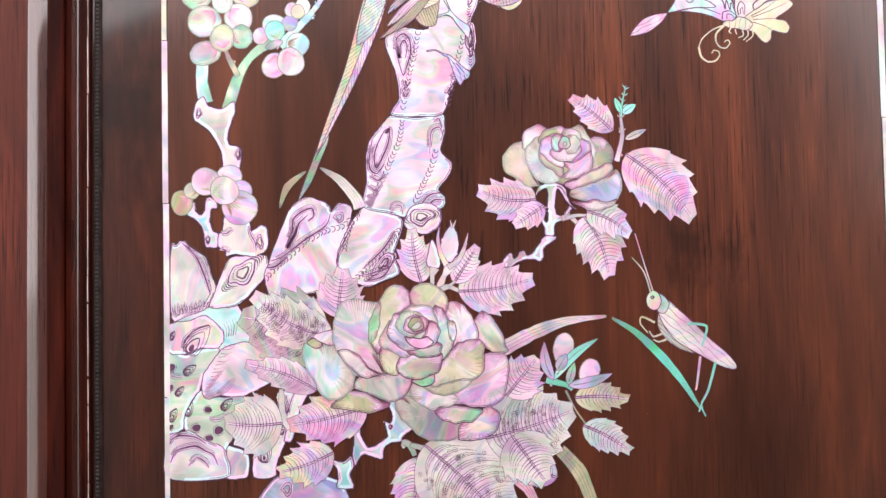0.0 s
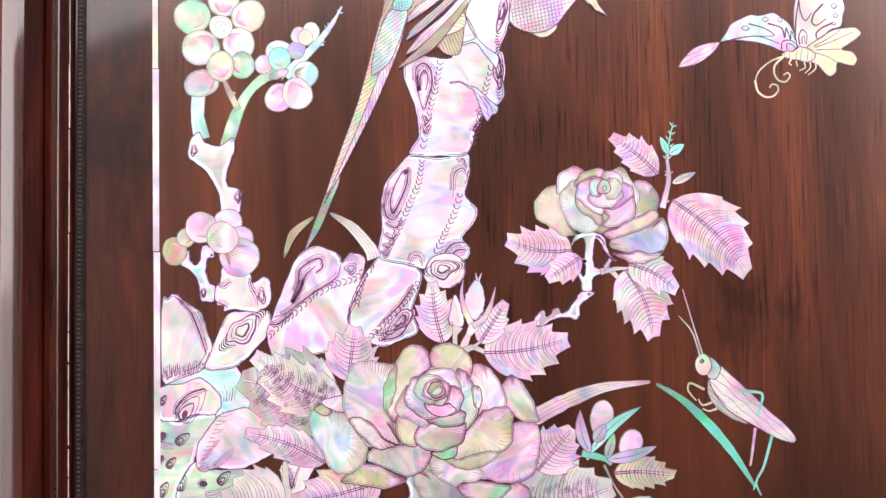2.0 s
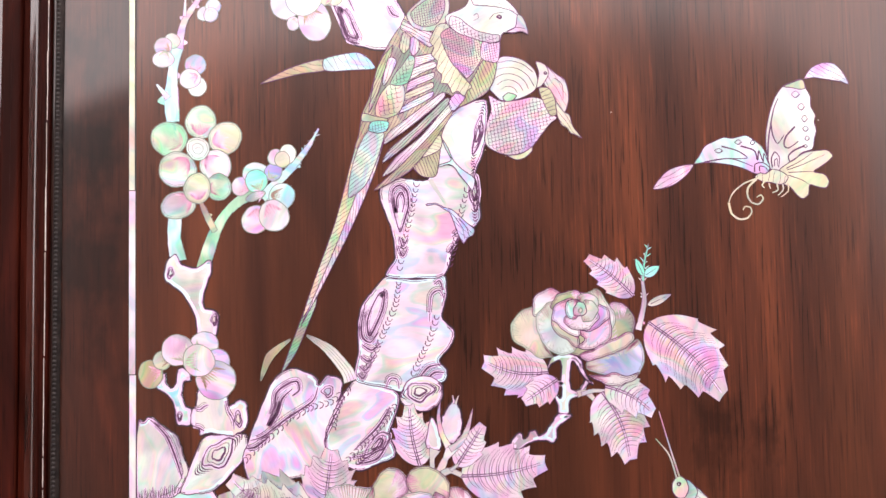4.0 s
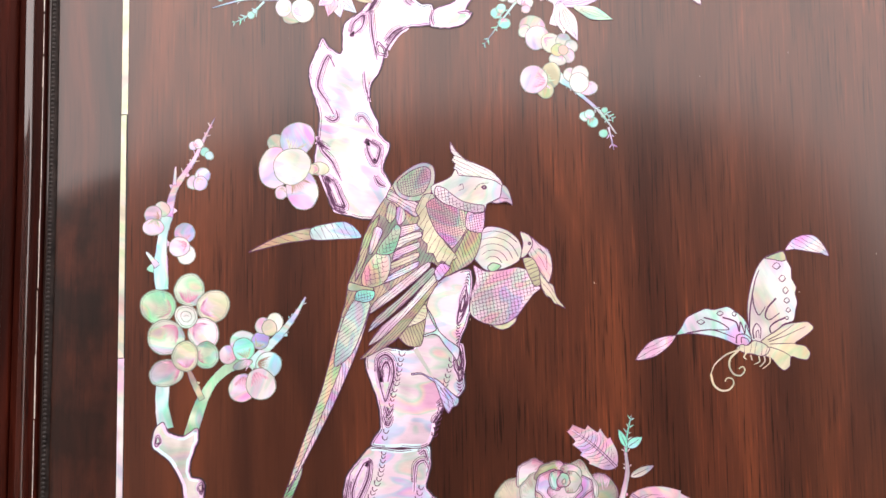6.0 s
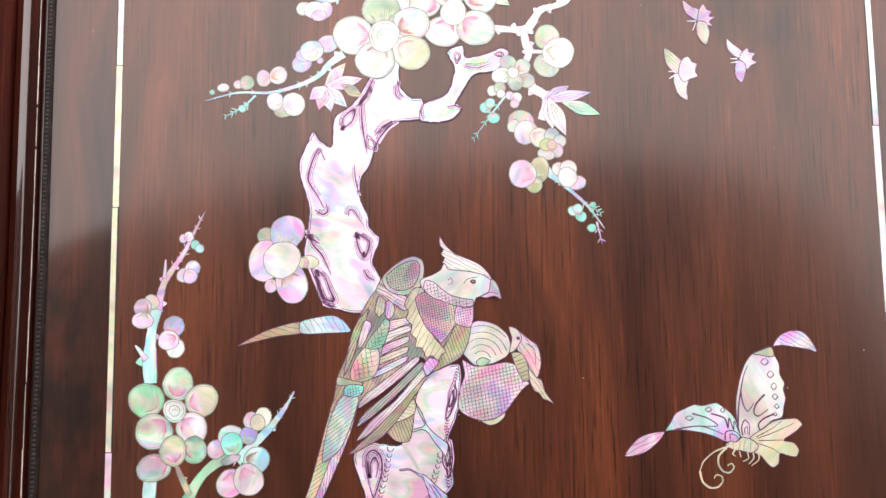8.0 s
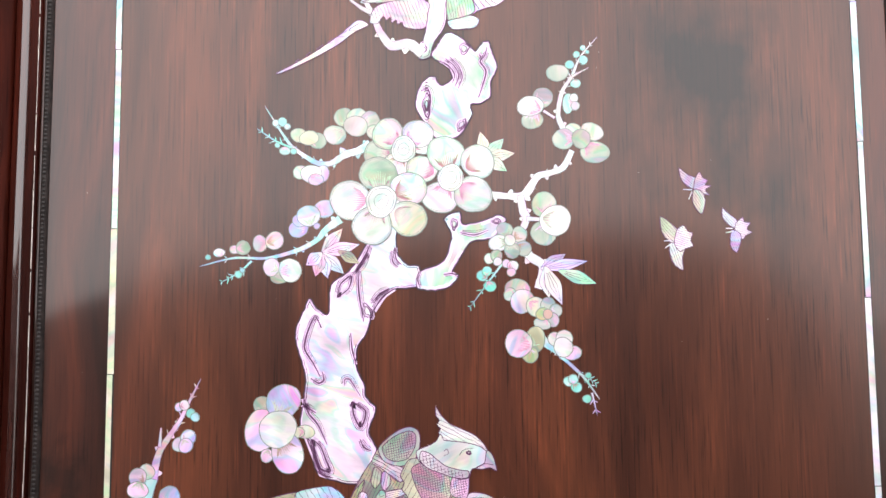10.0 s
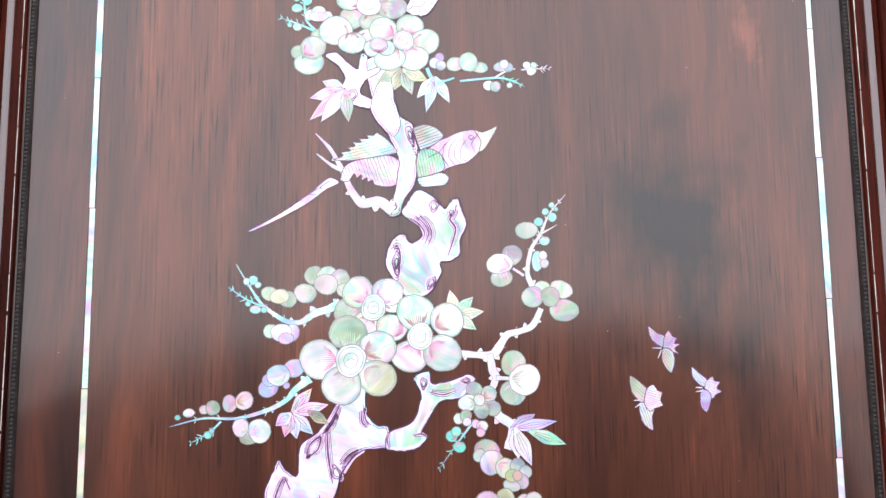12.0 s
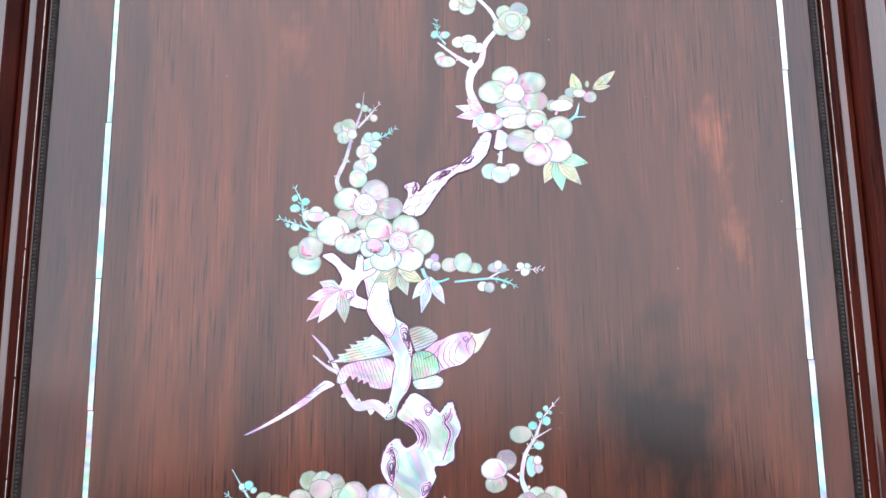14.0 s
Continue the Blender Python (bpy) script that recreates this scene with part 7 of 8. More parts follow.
blossom('white and grey pearl plum blossom with a ringed middle', [(37.8, 740.2, 7.9, 4.6, 0, 'x'), (51.2, 742.8, 7.7, 6.7, 0, 'x'), (49.9, 754.1, 8.0, 6.7, 0, 'x'), (34.9, 757.8, 7.4, 6.7, 0, 'v'), (28.0, 748.7, 8.4, 7.0, 0, 'v')], (40.0, 748.2, 6.0), 1)
blossom('pink and white pearl petals between two blossoms', [(50.9, 733.0, 7.4, 4.7, 0, 'v'), (37.7, 736.0, 8.6, 4.0, 0, 'v'), (25.3, 730.6, 7.9, 5.3, -10, 'v'), (40.9, 730.4, 8.6, 4.3, 8, 'p')], None, 0)
blossom('grey and pink pearl plum blossom with a ringed middle', [(52.5, 730.6, 5.9, 5.3, 0, 'v'), (43.9, 718.6, 8.6, 6.6, 0, 'x'), (65.6, 725.9, 8.0, 6.7, 0, 'x'), (63.5, 712.9, 8.9, 7.3, 0, 'p'), (52.9, 710.3, 7.9, 6.6, 0, 'p')], (56.9, 722.2, 5.9), 1)
blossom('pale pink pearl flower bud', [(62.1, 739.9, 3.4, 3.4, 0, 'x'), (70.2, 742.5, 4.4, 4.0, 0, 'x'), (67.5, 739.8, 6.7, 3.7, 0, 'p')], None, 0)
leaf('grey pearl leaflet let into rosewood', (78.0, 745.9), (74.6, 760.1), 7.4, 'o', 3, 0.0, 'leaf', 0)
leaf('grey pearl leaflet let into rosewood', (86.5, 749.3), (100.4, 761.1), 6.0, 'o', 3, 0.0, 'leaf', 0)
leaf('grey pearl leaflet let into rosewood', (87.2, 750.0), (97.3, 751.7), 3.4, 'o', 3, 0.0, 'leaf', 0)
blossom('grey pearl flower bud', [(73.8, 747.8, 4.0, 3.0, 0, 'x'), (78.4, 747.3, 4.0, 2.7, 0, 'x'), (84.7, 744.8, 4.0, 3.4, 0, 'x'), (83.3, 752.9, 1.3, 2.0, 0, 'o')], None, 0)
blossom('green frilled pearl blossom', [(35.2, 798.7, 4.8, 4.8, 0, 'x'), (43.7, 800.0, 5.4, 5.4, 0, 'x'), (46.9, 792.0, 4.1, 4.8, 0, 'x'), (42.3, 786.3, 5.4, 5.4, 0, 'x'), (34.0, 790.0, 5.7, 5.7, 0, 'x'), (39.1, 793.6, 7.5, 6.8, 0, 'x'), (40.2, 793.6, 4.4, 4.4, 0, 'v')], None, 0)
blossom('white pearl flower bud', [(7.3, 780.3, 3.7, 3.7, 0, 'v'), (19.4, 776.5, 4.0, 3.4, 0, 'v'), (13.4, 781.6, 4.8, 3.4, 0, 'v'), (14.0, 777.3, 4.4, 3.7, 0, 'v')], None, 0)
blossom('cyan pearl flower bud', [(-6.9, 785.5, 2.4, 2.4, 0, 'c'), (-0.8, 785.1, 3.1, 2.4, 0, 'c')], None, 0)
blossom('olive pearl flower bud', [(-3.6, 771.1, 3.4, 3.4, 0, 'x'), (-0.3, 768.2, 5.7, 3.7, -10, 'x')], None, 0)
blossom('pale pearl flower bud', [(6.3, 805.0, 4.4, 4.4, 0, 'v'), (12.7, 802.0, 4.8, 4.1, 0, 'v'), (14.5, 806.3, 4.1, 4.1, 0, 'x')], None, 0)
figure('bird_inlay', 'small pink and green pearl bird ornament behind the trunk', 'ornament', [
    ('p', [(-114.1, 552.3), (-105.8, 556.6), (-93.4, 563.8), (-81.0, 572.5), (-70.1, 581.4), (-64.0, 578.7), (-71.5, 574.7), (-80.9, 567.5), (-93.3, 560.6), (-102.6, 556.0), (-111.9, 552.0)], []),
    ('p', [(-63.4, 580.0), (-62.2, 585.8), (-60.0, 588.9), (-55.9, 590.8), (-48.0, 592.7), (-37.0, 593.9), (-30.6, 590.3), (-31.6, 584.9), (-32.8, 577.2), (-38.5, 576.0), (-44.5, 577.3), (-45.7, 579.9), (-48.3, 578.9), (-48.9, 581.2), (-51.4, 579.9), (-52.1, 582.8), (-54.3, 581.2), (-55.9, 583.5), (-59.0, 579.3)], [(-70, 3.0)]),
    ('v', [(-67.7, 591.6), (-62.0, 593.8), (-63.3, 595.7), (-57.9, 596.7), (-59.8, 598.6), (-55.4, 599.5), (-57.0, 601.5), (-51.9, 601.4), (-53.5, 603.4), (-48.1, 603.4), (-49.1, 605.3), (-45.2, 605.3), (-43.0, 606.6), (-37.0, 602.3), (-31.9, 595.8), (-37.0, 593.9), (-49.6, 592.1), (-59.1, 590.9)], [(12, 2.6)]),
    ('s', [(-23.0, 608.6), (-19.5, 610.9), (-14.7, 610.8), (-9.9, 608.9), (-6.2, 604.6), (-9.7, 600.7), (-14.8, 597.9), (-18.9, 596.3), (-21.1, 601.5)], [(20, 2.6)]),
    ('p', [(-19.5, 595.0), (-14.1, 597.9), (-8.4, 602.0), (-3.6, 603.9), (-0.4, 605.5), (4.3, 607.1), (10.1, 607.7), (15.1, 606.0), (16.3, 600.5), (12.4, 594.1), (6.7, 589.3), (1.0, 587.8), (-4.4, 585.9), (-7.0, 584.3), (-13.3, 586.0)], []),
    ('g', [(-20.8, 595.0), (-13.2, 597.2), (-7.5, 593.6), (-5.7, 587.2), (-7.6, 584.3), (-13.3, 582.5), (-20.8, 580.9)], [(-80, 2.4)]),
    ('v', [(-20.8, 580.6), (-13.3, 582.5), (-7.6, 583.7), (-3.5, 581.1), (-5.4, 577.0), (-11.7, 575.8), (-18.7, 576.1)], [(10, 3.0)]),
    ('y', [(10.7, 607.7), (15.1, 606.4), (20.2, 608.3), (23.8, 609.8), (21.5, 604.7), (16.3, 596.6), (13.1, 595.4), (14.4, 601.2)], [])],
    [('e', [(10.7, 603.5), (9.0, 602.2), (7.5, 603.5), (9.1, 604.8), (10.7, 603.5)], 0.6), ('e', [(-14.8, 592.4), (-8.4, 595.6), (-5.2, 600.7)], 0.5), ('e', [(-3.5, 587.2), (-6.6, 592.3), (-5.9, 598.1), (-2.7, 602.6)], 0.5), ('e', [(-0.3, 588.1), (-3.4, 592.3), (-2.7, 598.1), (0.5, 602.6)], 0.5), ('e', [(2.9, 589.0), (-0.3, 592.3), (0.4, 598.1), (3.7, 602.6)], 0.5), ('e', [(6.0, 590.0), (2.9, 592.3), (3.6, 598.0), (6.8, 602.5)], 0.5), ('e', [(13.2, 605.7), (9.3, 599.9), (11.2, 594.8)], 0.5), ('e', [(-101.6, 560.0), (-103.7, 558.5), (-102.1, 558.5)], 0.5), ('e', [(-95.2, 563.9), (-98.0, 562.0), (-95.8, 561.9)], 0.5), ('e', [(-88.7, 567.8), (-92.2, 565.4), (-89.6, 565.3)], 0.5), ('e', [(-82.3, 571.7), (-86.4, 568.9), (-83.3, 568.8)], 0.5), ('e', [(-75.8, 575.6), (-80.6, 572.4), (-77.0, 572.2)], 0.5), ('e', [(-69.3, 579.6), (-74.8, 575.8), (-70.6, 575.7)], 0.5)])
figure('bird_inlay', 'pink pearl bird ornament with a cream crest, half hidden', 'ornament', [
    ('y', [(-9.4, 278.2), (-2.2, 279.6), (2.8, 284.4), (3.3, 280.1), (-0.8, 276.4), (-5.1, 275.6)], []),
    ('p', [(-18.1, 308.7), (-11.8, 305.7), (-3.1, 306.2), (4.2, 307.5), (10.0, 305.4), (12.7, 299.5), (16.1, 296.6), (12.6, 293.5), (8.1, 288.0), (3.7, 282.4), (-2.2, 278.7), (-9.4, 278.0), (-16.6, 280.6), (-20.6, 285.0), (-19.5, 294.3), (-17.1, 301.5)], [(-35, 2.7), (60, 2.7)]),
    ('w', [(-14.9, 324.7), (-11.3, 328.5), (-5.5, 328.4), (0.3, 326.2), (5.4, 321.4), (7.0, 315.6), (5.2, 310.7), (-0.1, 307.6), (-6.0, 305.9), (-11.8, 306.0), (-16.0, 309.9), (-18.0, 313.1), (-16.4, 318.9)], []),
    ('g', [(-11.1, 307.7), (-8.2, 310.0), (-3.9, 308.5), (-6.0, 305.9), (-9.4, 305.4)], []),
    ('o', [(7.2, 311.8), (13.0, 311.7), (15.7, 305.3), (16.5, 298.9), (13.0, 297.5), (9.9, 303.3)], [(20, 3.4)]),
    ('p', [(10.4, 323.4), (16.9, 318.6), (20.9, 315.4), (22.4, 306.6), (19.9, 298.8), (16.0, 304.7), (13.3, 310.5), (9.9, 314.1)], [(-60, 4.4)]),
    ('y', [(6.1, 325.5), (10.7, 324.0), (12.6, 319.3), (9.3, 313.5), (6.1, 312.4), (7.4, 319.4)], []),
    ('y', [(15.7, 305.3), (19.4, 300.0), (22.5, 297.9), (24.1, 292.1), (28.5, 286.0), (24.8, 287.8), (22.6, 288.7), (20.9, 291.3), (18.3, 292.8), (16.1, 298.0)], [(-55, 3.0)])],
    [('e', [(11.6, 319.6), (10.9, 319.0), (10.2, 319.6), (10.9, 320.2), (11.6, 319.6)], 1.0), ('e', [(15.2, 316.9), (19.1, 313.4), (19.5, 305.8)], 0.5), ('e', [(-3.6, 309.7), (-4.6, 311.5), (-6.1, 312.7), (-8.0, 313.2), (-9.9, 312.9), (-11.6, 311.8)], 0.42), ('e', [(-0.7, 310.8), (-2.3, 313.7), (-4.8, 315.7), (-7.9, 316.5), (-11.0, 315.9), (-13.7, 314.1)], 0.42), ('e', [(2.1, 311.8), (-0.0, 315.9), (-3.5, 318.6), (-7.8, 319.7), (-12.1, 319.0), (-15.8, 316.5)], 0.42), ('e', [(5.0, 312.9), (2.2, 318.0), (-2.2, 321.6), (-7.6, 323.0), (-13.2, 322.0)], 0.42), ('e', [(4.5, 320.2), (-0.9, 324.5), (-7.5, 326.3), (-14.2, 325.1)], 0.42)])
figure('bird_inlay', 'large pearl bird ornament with a cream crest and a long tail', 'ornament', [
    ('d', [(-134.3, 317.4), (-127.0, 321.7), (-116.7, 326.2), (-102.0, 329.5), (-101.1, 323.6), (-113.7, 322.0), (-125.5, 319.3)], [(-15, 4)]),
    ('b', [(-101.7, 329.5), (-90.2, 332.2), (-83.8, 332.4), (-79.1, 329.6), (-75.6, 324.0), (-87.3, 323.3), (-100.8, 323.3)], [(-60, 4.5)]),
    ('o', [(-36.5, 301.8), (-41.9, 290.3), (-43.5, 277.3), (-45.7, 268.1), (-52.9, 268.3), (-58.6, 274.7), (-59.2, 279.0), (-49.8, 286.1), (-40.9, 296.0)], [(-70, 2.4)]),
    ('y', [(-57.1, 283.3), (-48.3, 287.5), (-42.5, 288.8), (-43.2, 281.6), (-52.8, 277.5), (-58.6, 279.0)], [(-15, 3)]),
    ('g', [(-106.8, 211.7), (-106.9, 204.5), (-111.6, 193.2), (-117.4, 180.2), (-124.6, 170.7), (-120.8, 182.0), (-116.1, 193.9), (-111.8, 204.6)], [(35, 2.0)]),
    ('m', [(-69.1, 297.8), (-73.5, 283.4), (-85.2, 250.7), (-99.6, 221.3), (-113.9, 197.6), (-108.2, 215.7), (-96.7, 246.6), (-88.0, 277.9), (-81.5, 296.5)], [(35, 2.7)]),
    ('p', [(-70.5, 293.5), (-75.9, 272.0), (-88.1, 243.7), (-101.0, 218.5), (-115.0, 193.4), (-101.0, 224.1), (-88.0, 255.0), (-77.8, 283.5)], [(85, 2.3)]),
    ('d', [(-57.7, 352.0), (-62.2, 346.1), (-67.3, 338.8), (-72.0, 330.1), (-75.6, 320.8), (-78.7, 309.7), (-82.5, 301.1), (-84.6, 289.5), (-86.1, 283.1), (-75.9, 283.6), (-68.6, 289.2), (-58.4, 294.9), (-48.1, 303.4), (-39.3, 310.5), (-32.1, 303.2), (-20.4, 310.2), (-15.3, 317.4), (-14.3, 324.7), (-17.1, 329.1), (-40.2, 345.7)], [(62, 2.6)]),
    ('v', [(-78.8, 292.9), (-71.5, 290.7), (-73.0, 283.5), (-76.0, 274.9), (-81.3, 264.1), (-90.1, 257.9), (-88.5, 272.2), (-84.7, 283.7)], [(35, 2.6)]),
    ('o', [(-75.6, 320.8), (-72.6, 328.7), (-69.1, 333.0), (-66.1, 335.9), (-67.4, 330.0), (-71.2, 321.3), (-72.8, 315.5), (-75.8, 306.8), (-79.3, 301.6)], [(65, 2.2)]),
    ('p', [(-71.9, 317.8), (-69.1, 328.6), (-66.2, 329.4), (-64.5, 327.0), (-67.5, 319.8), (-71.0, 314.9)], [(70, 2.8)]),
    ('y', [(-63.2, 335.2), (-60.8, 342.3), (-57.0, 339.2), (-57.9, 334.3), (-60.9, 331.1)], [(80, 2.4)]),
    ('p', [(-57.7, 332.2), (-57.3, 339.3), (-53.8, 339.2), (-52.4, 334.2), (-55.4, 330.1)], [(80, 2.4)]),
    ('w', [(-42.2, 310.6), (-40.8, 307.7), (-52.5, 297.7), (-64.3, 289.2), (-71.6, 284.9), (-69.5, 290.7), (-58.3, 299.2)], [(40, 2.2)]),
    ('s', [(-40.2, 307.6), (-38.5, 304.7), (-51.2, 291.9), (-62.9, 281.9), (-72.5, 275.4), (-68.7, 282.6), (-55.5, 293.4)], [(42, 1.9)]),
    ('w', [(-38.5, 304.7), (-36.5, 301.8), (-49.8, 286.1), (-61.5, 274.7), (-72.6, 268.5), (-65.8, 278.2), (-52.7, 289.0)], [(46, 2.4)]),
    ('d', [(-36.5, 301.8), (-38.0, 297.4), (-48.4, 283.1), (-58.7, 270.9), (-73.2, 262.8), (-76.7, 262.3), (-64.4, 273.3), (-49.8, 287.5)], [(46, 1.9)]),
    ('p', [(-56.6, 328.4), (-52.1, 330.3), (-45.7, 330.8), (-44.3, 328.2), (-50.7, 325.9), (-56.3, 323.4)], [(12, 1.6)]),
    ('w', [(-57.5, 322.2), (-52.2, 325.4), (-45.2, 326.7), (-44.6, 323.8), (-51.7, 321.0), (-57.6, 317.6)], [(18, 2.4)]),
    ('p', [(-58.7, 316.4), (-52.3, 319.5), (-45.8, 321.4), (-45.9, 318.2), (-52.9, 315.1), (-59.4, 311.7)], [(20, 1.6)]),
    ('y', [(-61.1, 310.3), (-53.8, 313.7), (-46.5, 316.2), (-46.5, 313.0), (-54.7, 309.3), (-61.8, 306.5)], [(20, 2.4)]),
    ('l', [(-63.5, 303.1), (-56.8, 307.0), (-46.5, 311.5), (-47.2, 308.1), (-56.0, 303.5), (-64.2, 299.9)], [(22, 1.8)]),
    ('m', [(-67.5, 316.3), (-61.1, 314.7), (-60.6, 308.0), (-63.6, 300.8), (-70.0, 298.0), (-75.2, 299.2), (-75.8, 303.9), (-72.8, 311.1)], [(-35, 3.6), (60, 3.6)]),
    ('g', [(-61.6, 325.5), (-58.0, 330.4), (-55.1, 328.6), (-56.3, 322.5), (-59.0, 316.1), (-64.0, 314.7), (-68.1, 316.0), (-65.4, 321.2)], [(-35, 2.8), (60, 2.8)]),
    ('o', [(-82.2, 301.1), (-75.8, 299.5), (-69.4, 297.9), (-71.2, 295.9), (-78.2, 296.3), (-82.8, 297.0)], []),
    ('c', [(-78.2, 296.3), (-74.1, 297.2), (-68.9, 296.2), (-70.1, 291.9), (-74.4, 290.5), (-79.4, 292.0)], [(-35, 2.2), (60, 2.2)]),
    ('o', [(-13.7, 326.2), (-15.0, 317.4), (-18.9, 310.2), (-26.3, 306.0), (-33.6, 303.2), (-34.9, 309.0), (-29.1, 313.3), (-24.6, 320.5), (-20.7, 326.9)], [(-70, 2.6)]),
    ('s', [(-60.7, 349.0), (-56.3, 346.0), (-52.0, 343.6), (-46.1, 342.0), (-43.9, 337.8), (-47.7, 334.1), (-53.5, 338.0), (-57.9, 341.6), (-62.5, 344.1)], [(-30, 2.6)]),
    ('s', [(-59.2, 351.7), (-53.3, 357.8), (-47.3, 361.5), (-42.3, 362.6), (-38.3, 360.8), (-37.1, 356.0), (-38.1, 349.5), (-41.1, 344.3), (-47.3, 342.3), (-52.9, 343.3), (-56.9, 345.7)], []),
    ('x', [(-56.9, 352.5), (-50.3, 358.0), (-43.0, 360.6), (-39.5, 358.4), (-39.8, 352.5), (-43.4, 346.4), (-50.2, 344.7), (-55.5, 347.2)], [(-35, 1.9), (60, 1.9)]),
    ('y', [(-46.1, 341.4), (-43.2, 345.8), (-38.8, 346.3), (-35.3, 343.6), (-36.0, 335.3), (-34.6, 328.0), (-32.7, 321.2), (-29.0, 316.8), (-26.4, 313.2), (-28.8, 311.2), (-30.6, 308.4), (-33.7, 311.0), (-36.7, 310.2), (-38.9, 314.9), (-42.4, 315.5), (-41.8, 319.6), (-44.6, 322.6), (-44.0, 326.7), (-46.9, 330.3), (-45.7, 333.8), (-47.7, 337.3)], [(60, 4.2)]),
    ('m', [(-41.8, 341.3), (-36.7, 344.2), (-31.5, 341.1), (-25.1, 339.0), (-19.9, 337.7), (-19.7, 332.1), (-23.0, 324.3), (-28.7, 317.7), (-31.8, 320.6), (-36.2, 325.1), (-39.3, 331.0), (-41.2, 336.3)], [(-35, 1.9), (60, 1.9)]),
    ('p', [(-34.9, 310.2), (-30.0, 308.4), (-32.1, 304.9), (-36.5, 300.9), (-38.5, 305.6)], [(-60, 3.2)]),
    ('p', [(-20.5, 336.8), (-12.3, 338.4), (-13.1, 325.9), (-21.5, 327.8)], [(-35, 1.9), (60, 1.9)]),
    ('w', [(-37.9, 344.8), (-39.3, 350.1), (-32.8, 353.0), (-28.9, 355.3), (-26.8, 358.8), (-22.4, 361.1), (-15.1, 358.5), (-9.3, 355.5), (-5.0, 353.0), (-2.1, 350.0), (-1.6, 346.5), (-3.7, 343.6), (-7.6, 341.3), (-10.5, 340.2), (-12.0, 336.1), (-17.0, 335.3), (-21.4, 337.1), (-27.2, 339.0), (-33.0, 341.2)], []),
    ('k', [(-37.6, 345.4), (-36.6, 350.1), (-32.0, 348.8), (-28.5, 345.8), (-23.3, 342.2), (-16.3, 340.3), (-12.0, 339.6), (-12.6, 336.1), (-19.9, 336.2), (-28.0, 339.0), (-33.3, 341.2)], [(-35, 2.6), (60, 2.6)]),
    ('w', [(-29.0, 373.1), (-25.8, 368.2), (-20.9, 363.7), (-13.6, 360.6), (-7.8, 357.5), (-3.5, 353.0), (-1.9, 349.1), (-6.5, 352.2), (-13.7, 354.1), (-19.6, 354.8), (-24.8, 355.5), (-26.0, 357.9), (-27.7, 359.1), (-26.8, 361.4), (-28.5, 363.5), (-27.3, 365.9), (-29.0, 368.3)], [(-28, 3.0)]),
    ('s', [(-2.7, 350.0), (-0.1, 348.8), (1.6, 345.0), (2.6, 339.6), (-0.9, 341.2), (-5.2, 340.4), (-8.4, 341.3), (-4.0, 343.6)], []),
    ('b', [(-42.9, 288.5), (-39.2, 282.6), (-36.6, 276.2), (-32.3, 271.5), (-26.6, 267.3), (-26.0, 264.4), (-27.3, 260.4), (-30.1, 263.9), (-33.7, 268.4), (-36.3, 272.4), (-39.4, 273.8), (-43.7, 272.6), (-44.3, 273.7), (-39.1, 275.4), (-37.9, 276.8), (-40.4, 281.5)], []),
    ('l', [(-39.7, 252.0), (-36.6, 250.2), (-30.4, 244.3), (-26.7, 241.4), (-27.4, 237.9), (-30.0, 236.7), (-32.3, 233.8), (-34.9, 238.1), (-36.7, 243.3), (-38.9, 249.1), (-41.8, 251.2), (-45.7, 253.6), (-50.3, 253.2), (-50.7, 254.2), (-45.7, 254.5), (-41.7, 252.4)], [(-45, 3.2)])],
    [('e', [(-10.6, 349.0), (-11.8, 348.3), (-13.0, 349.1), (-11.8, 349.8), (-10.6, 349.0)], 1.3), ('e', [(-16.8, 347.9), (-14.4, 350.6), (-9.1, 351.3)], 0.4), ('e', [(-8.4, 341.3), (-3.7, 343.3), (0.9, 342.6)], 0.5), ('e', [(-24.9, 349.9), (-23.2, 351.0), (-22.6, 348.6), (-25.0, 347.5)], 0.4), ('s', [(-48.7, 266.6), (-44.5, 259.6), (-39.7, 252.0)], 2.4), ('e', [(-36.1, 246.7), (-32.7, 241.5), (-31.7, 236.3)], 0.5), ('e', [(-34.4, 246.7), (-30.5, 241.4), (-29.4, 237.4)], 0.5)])
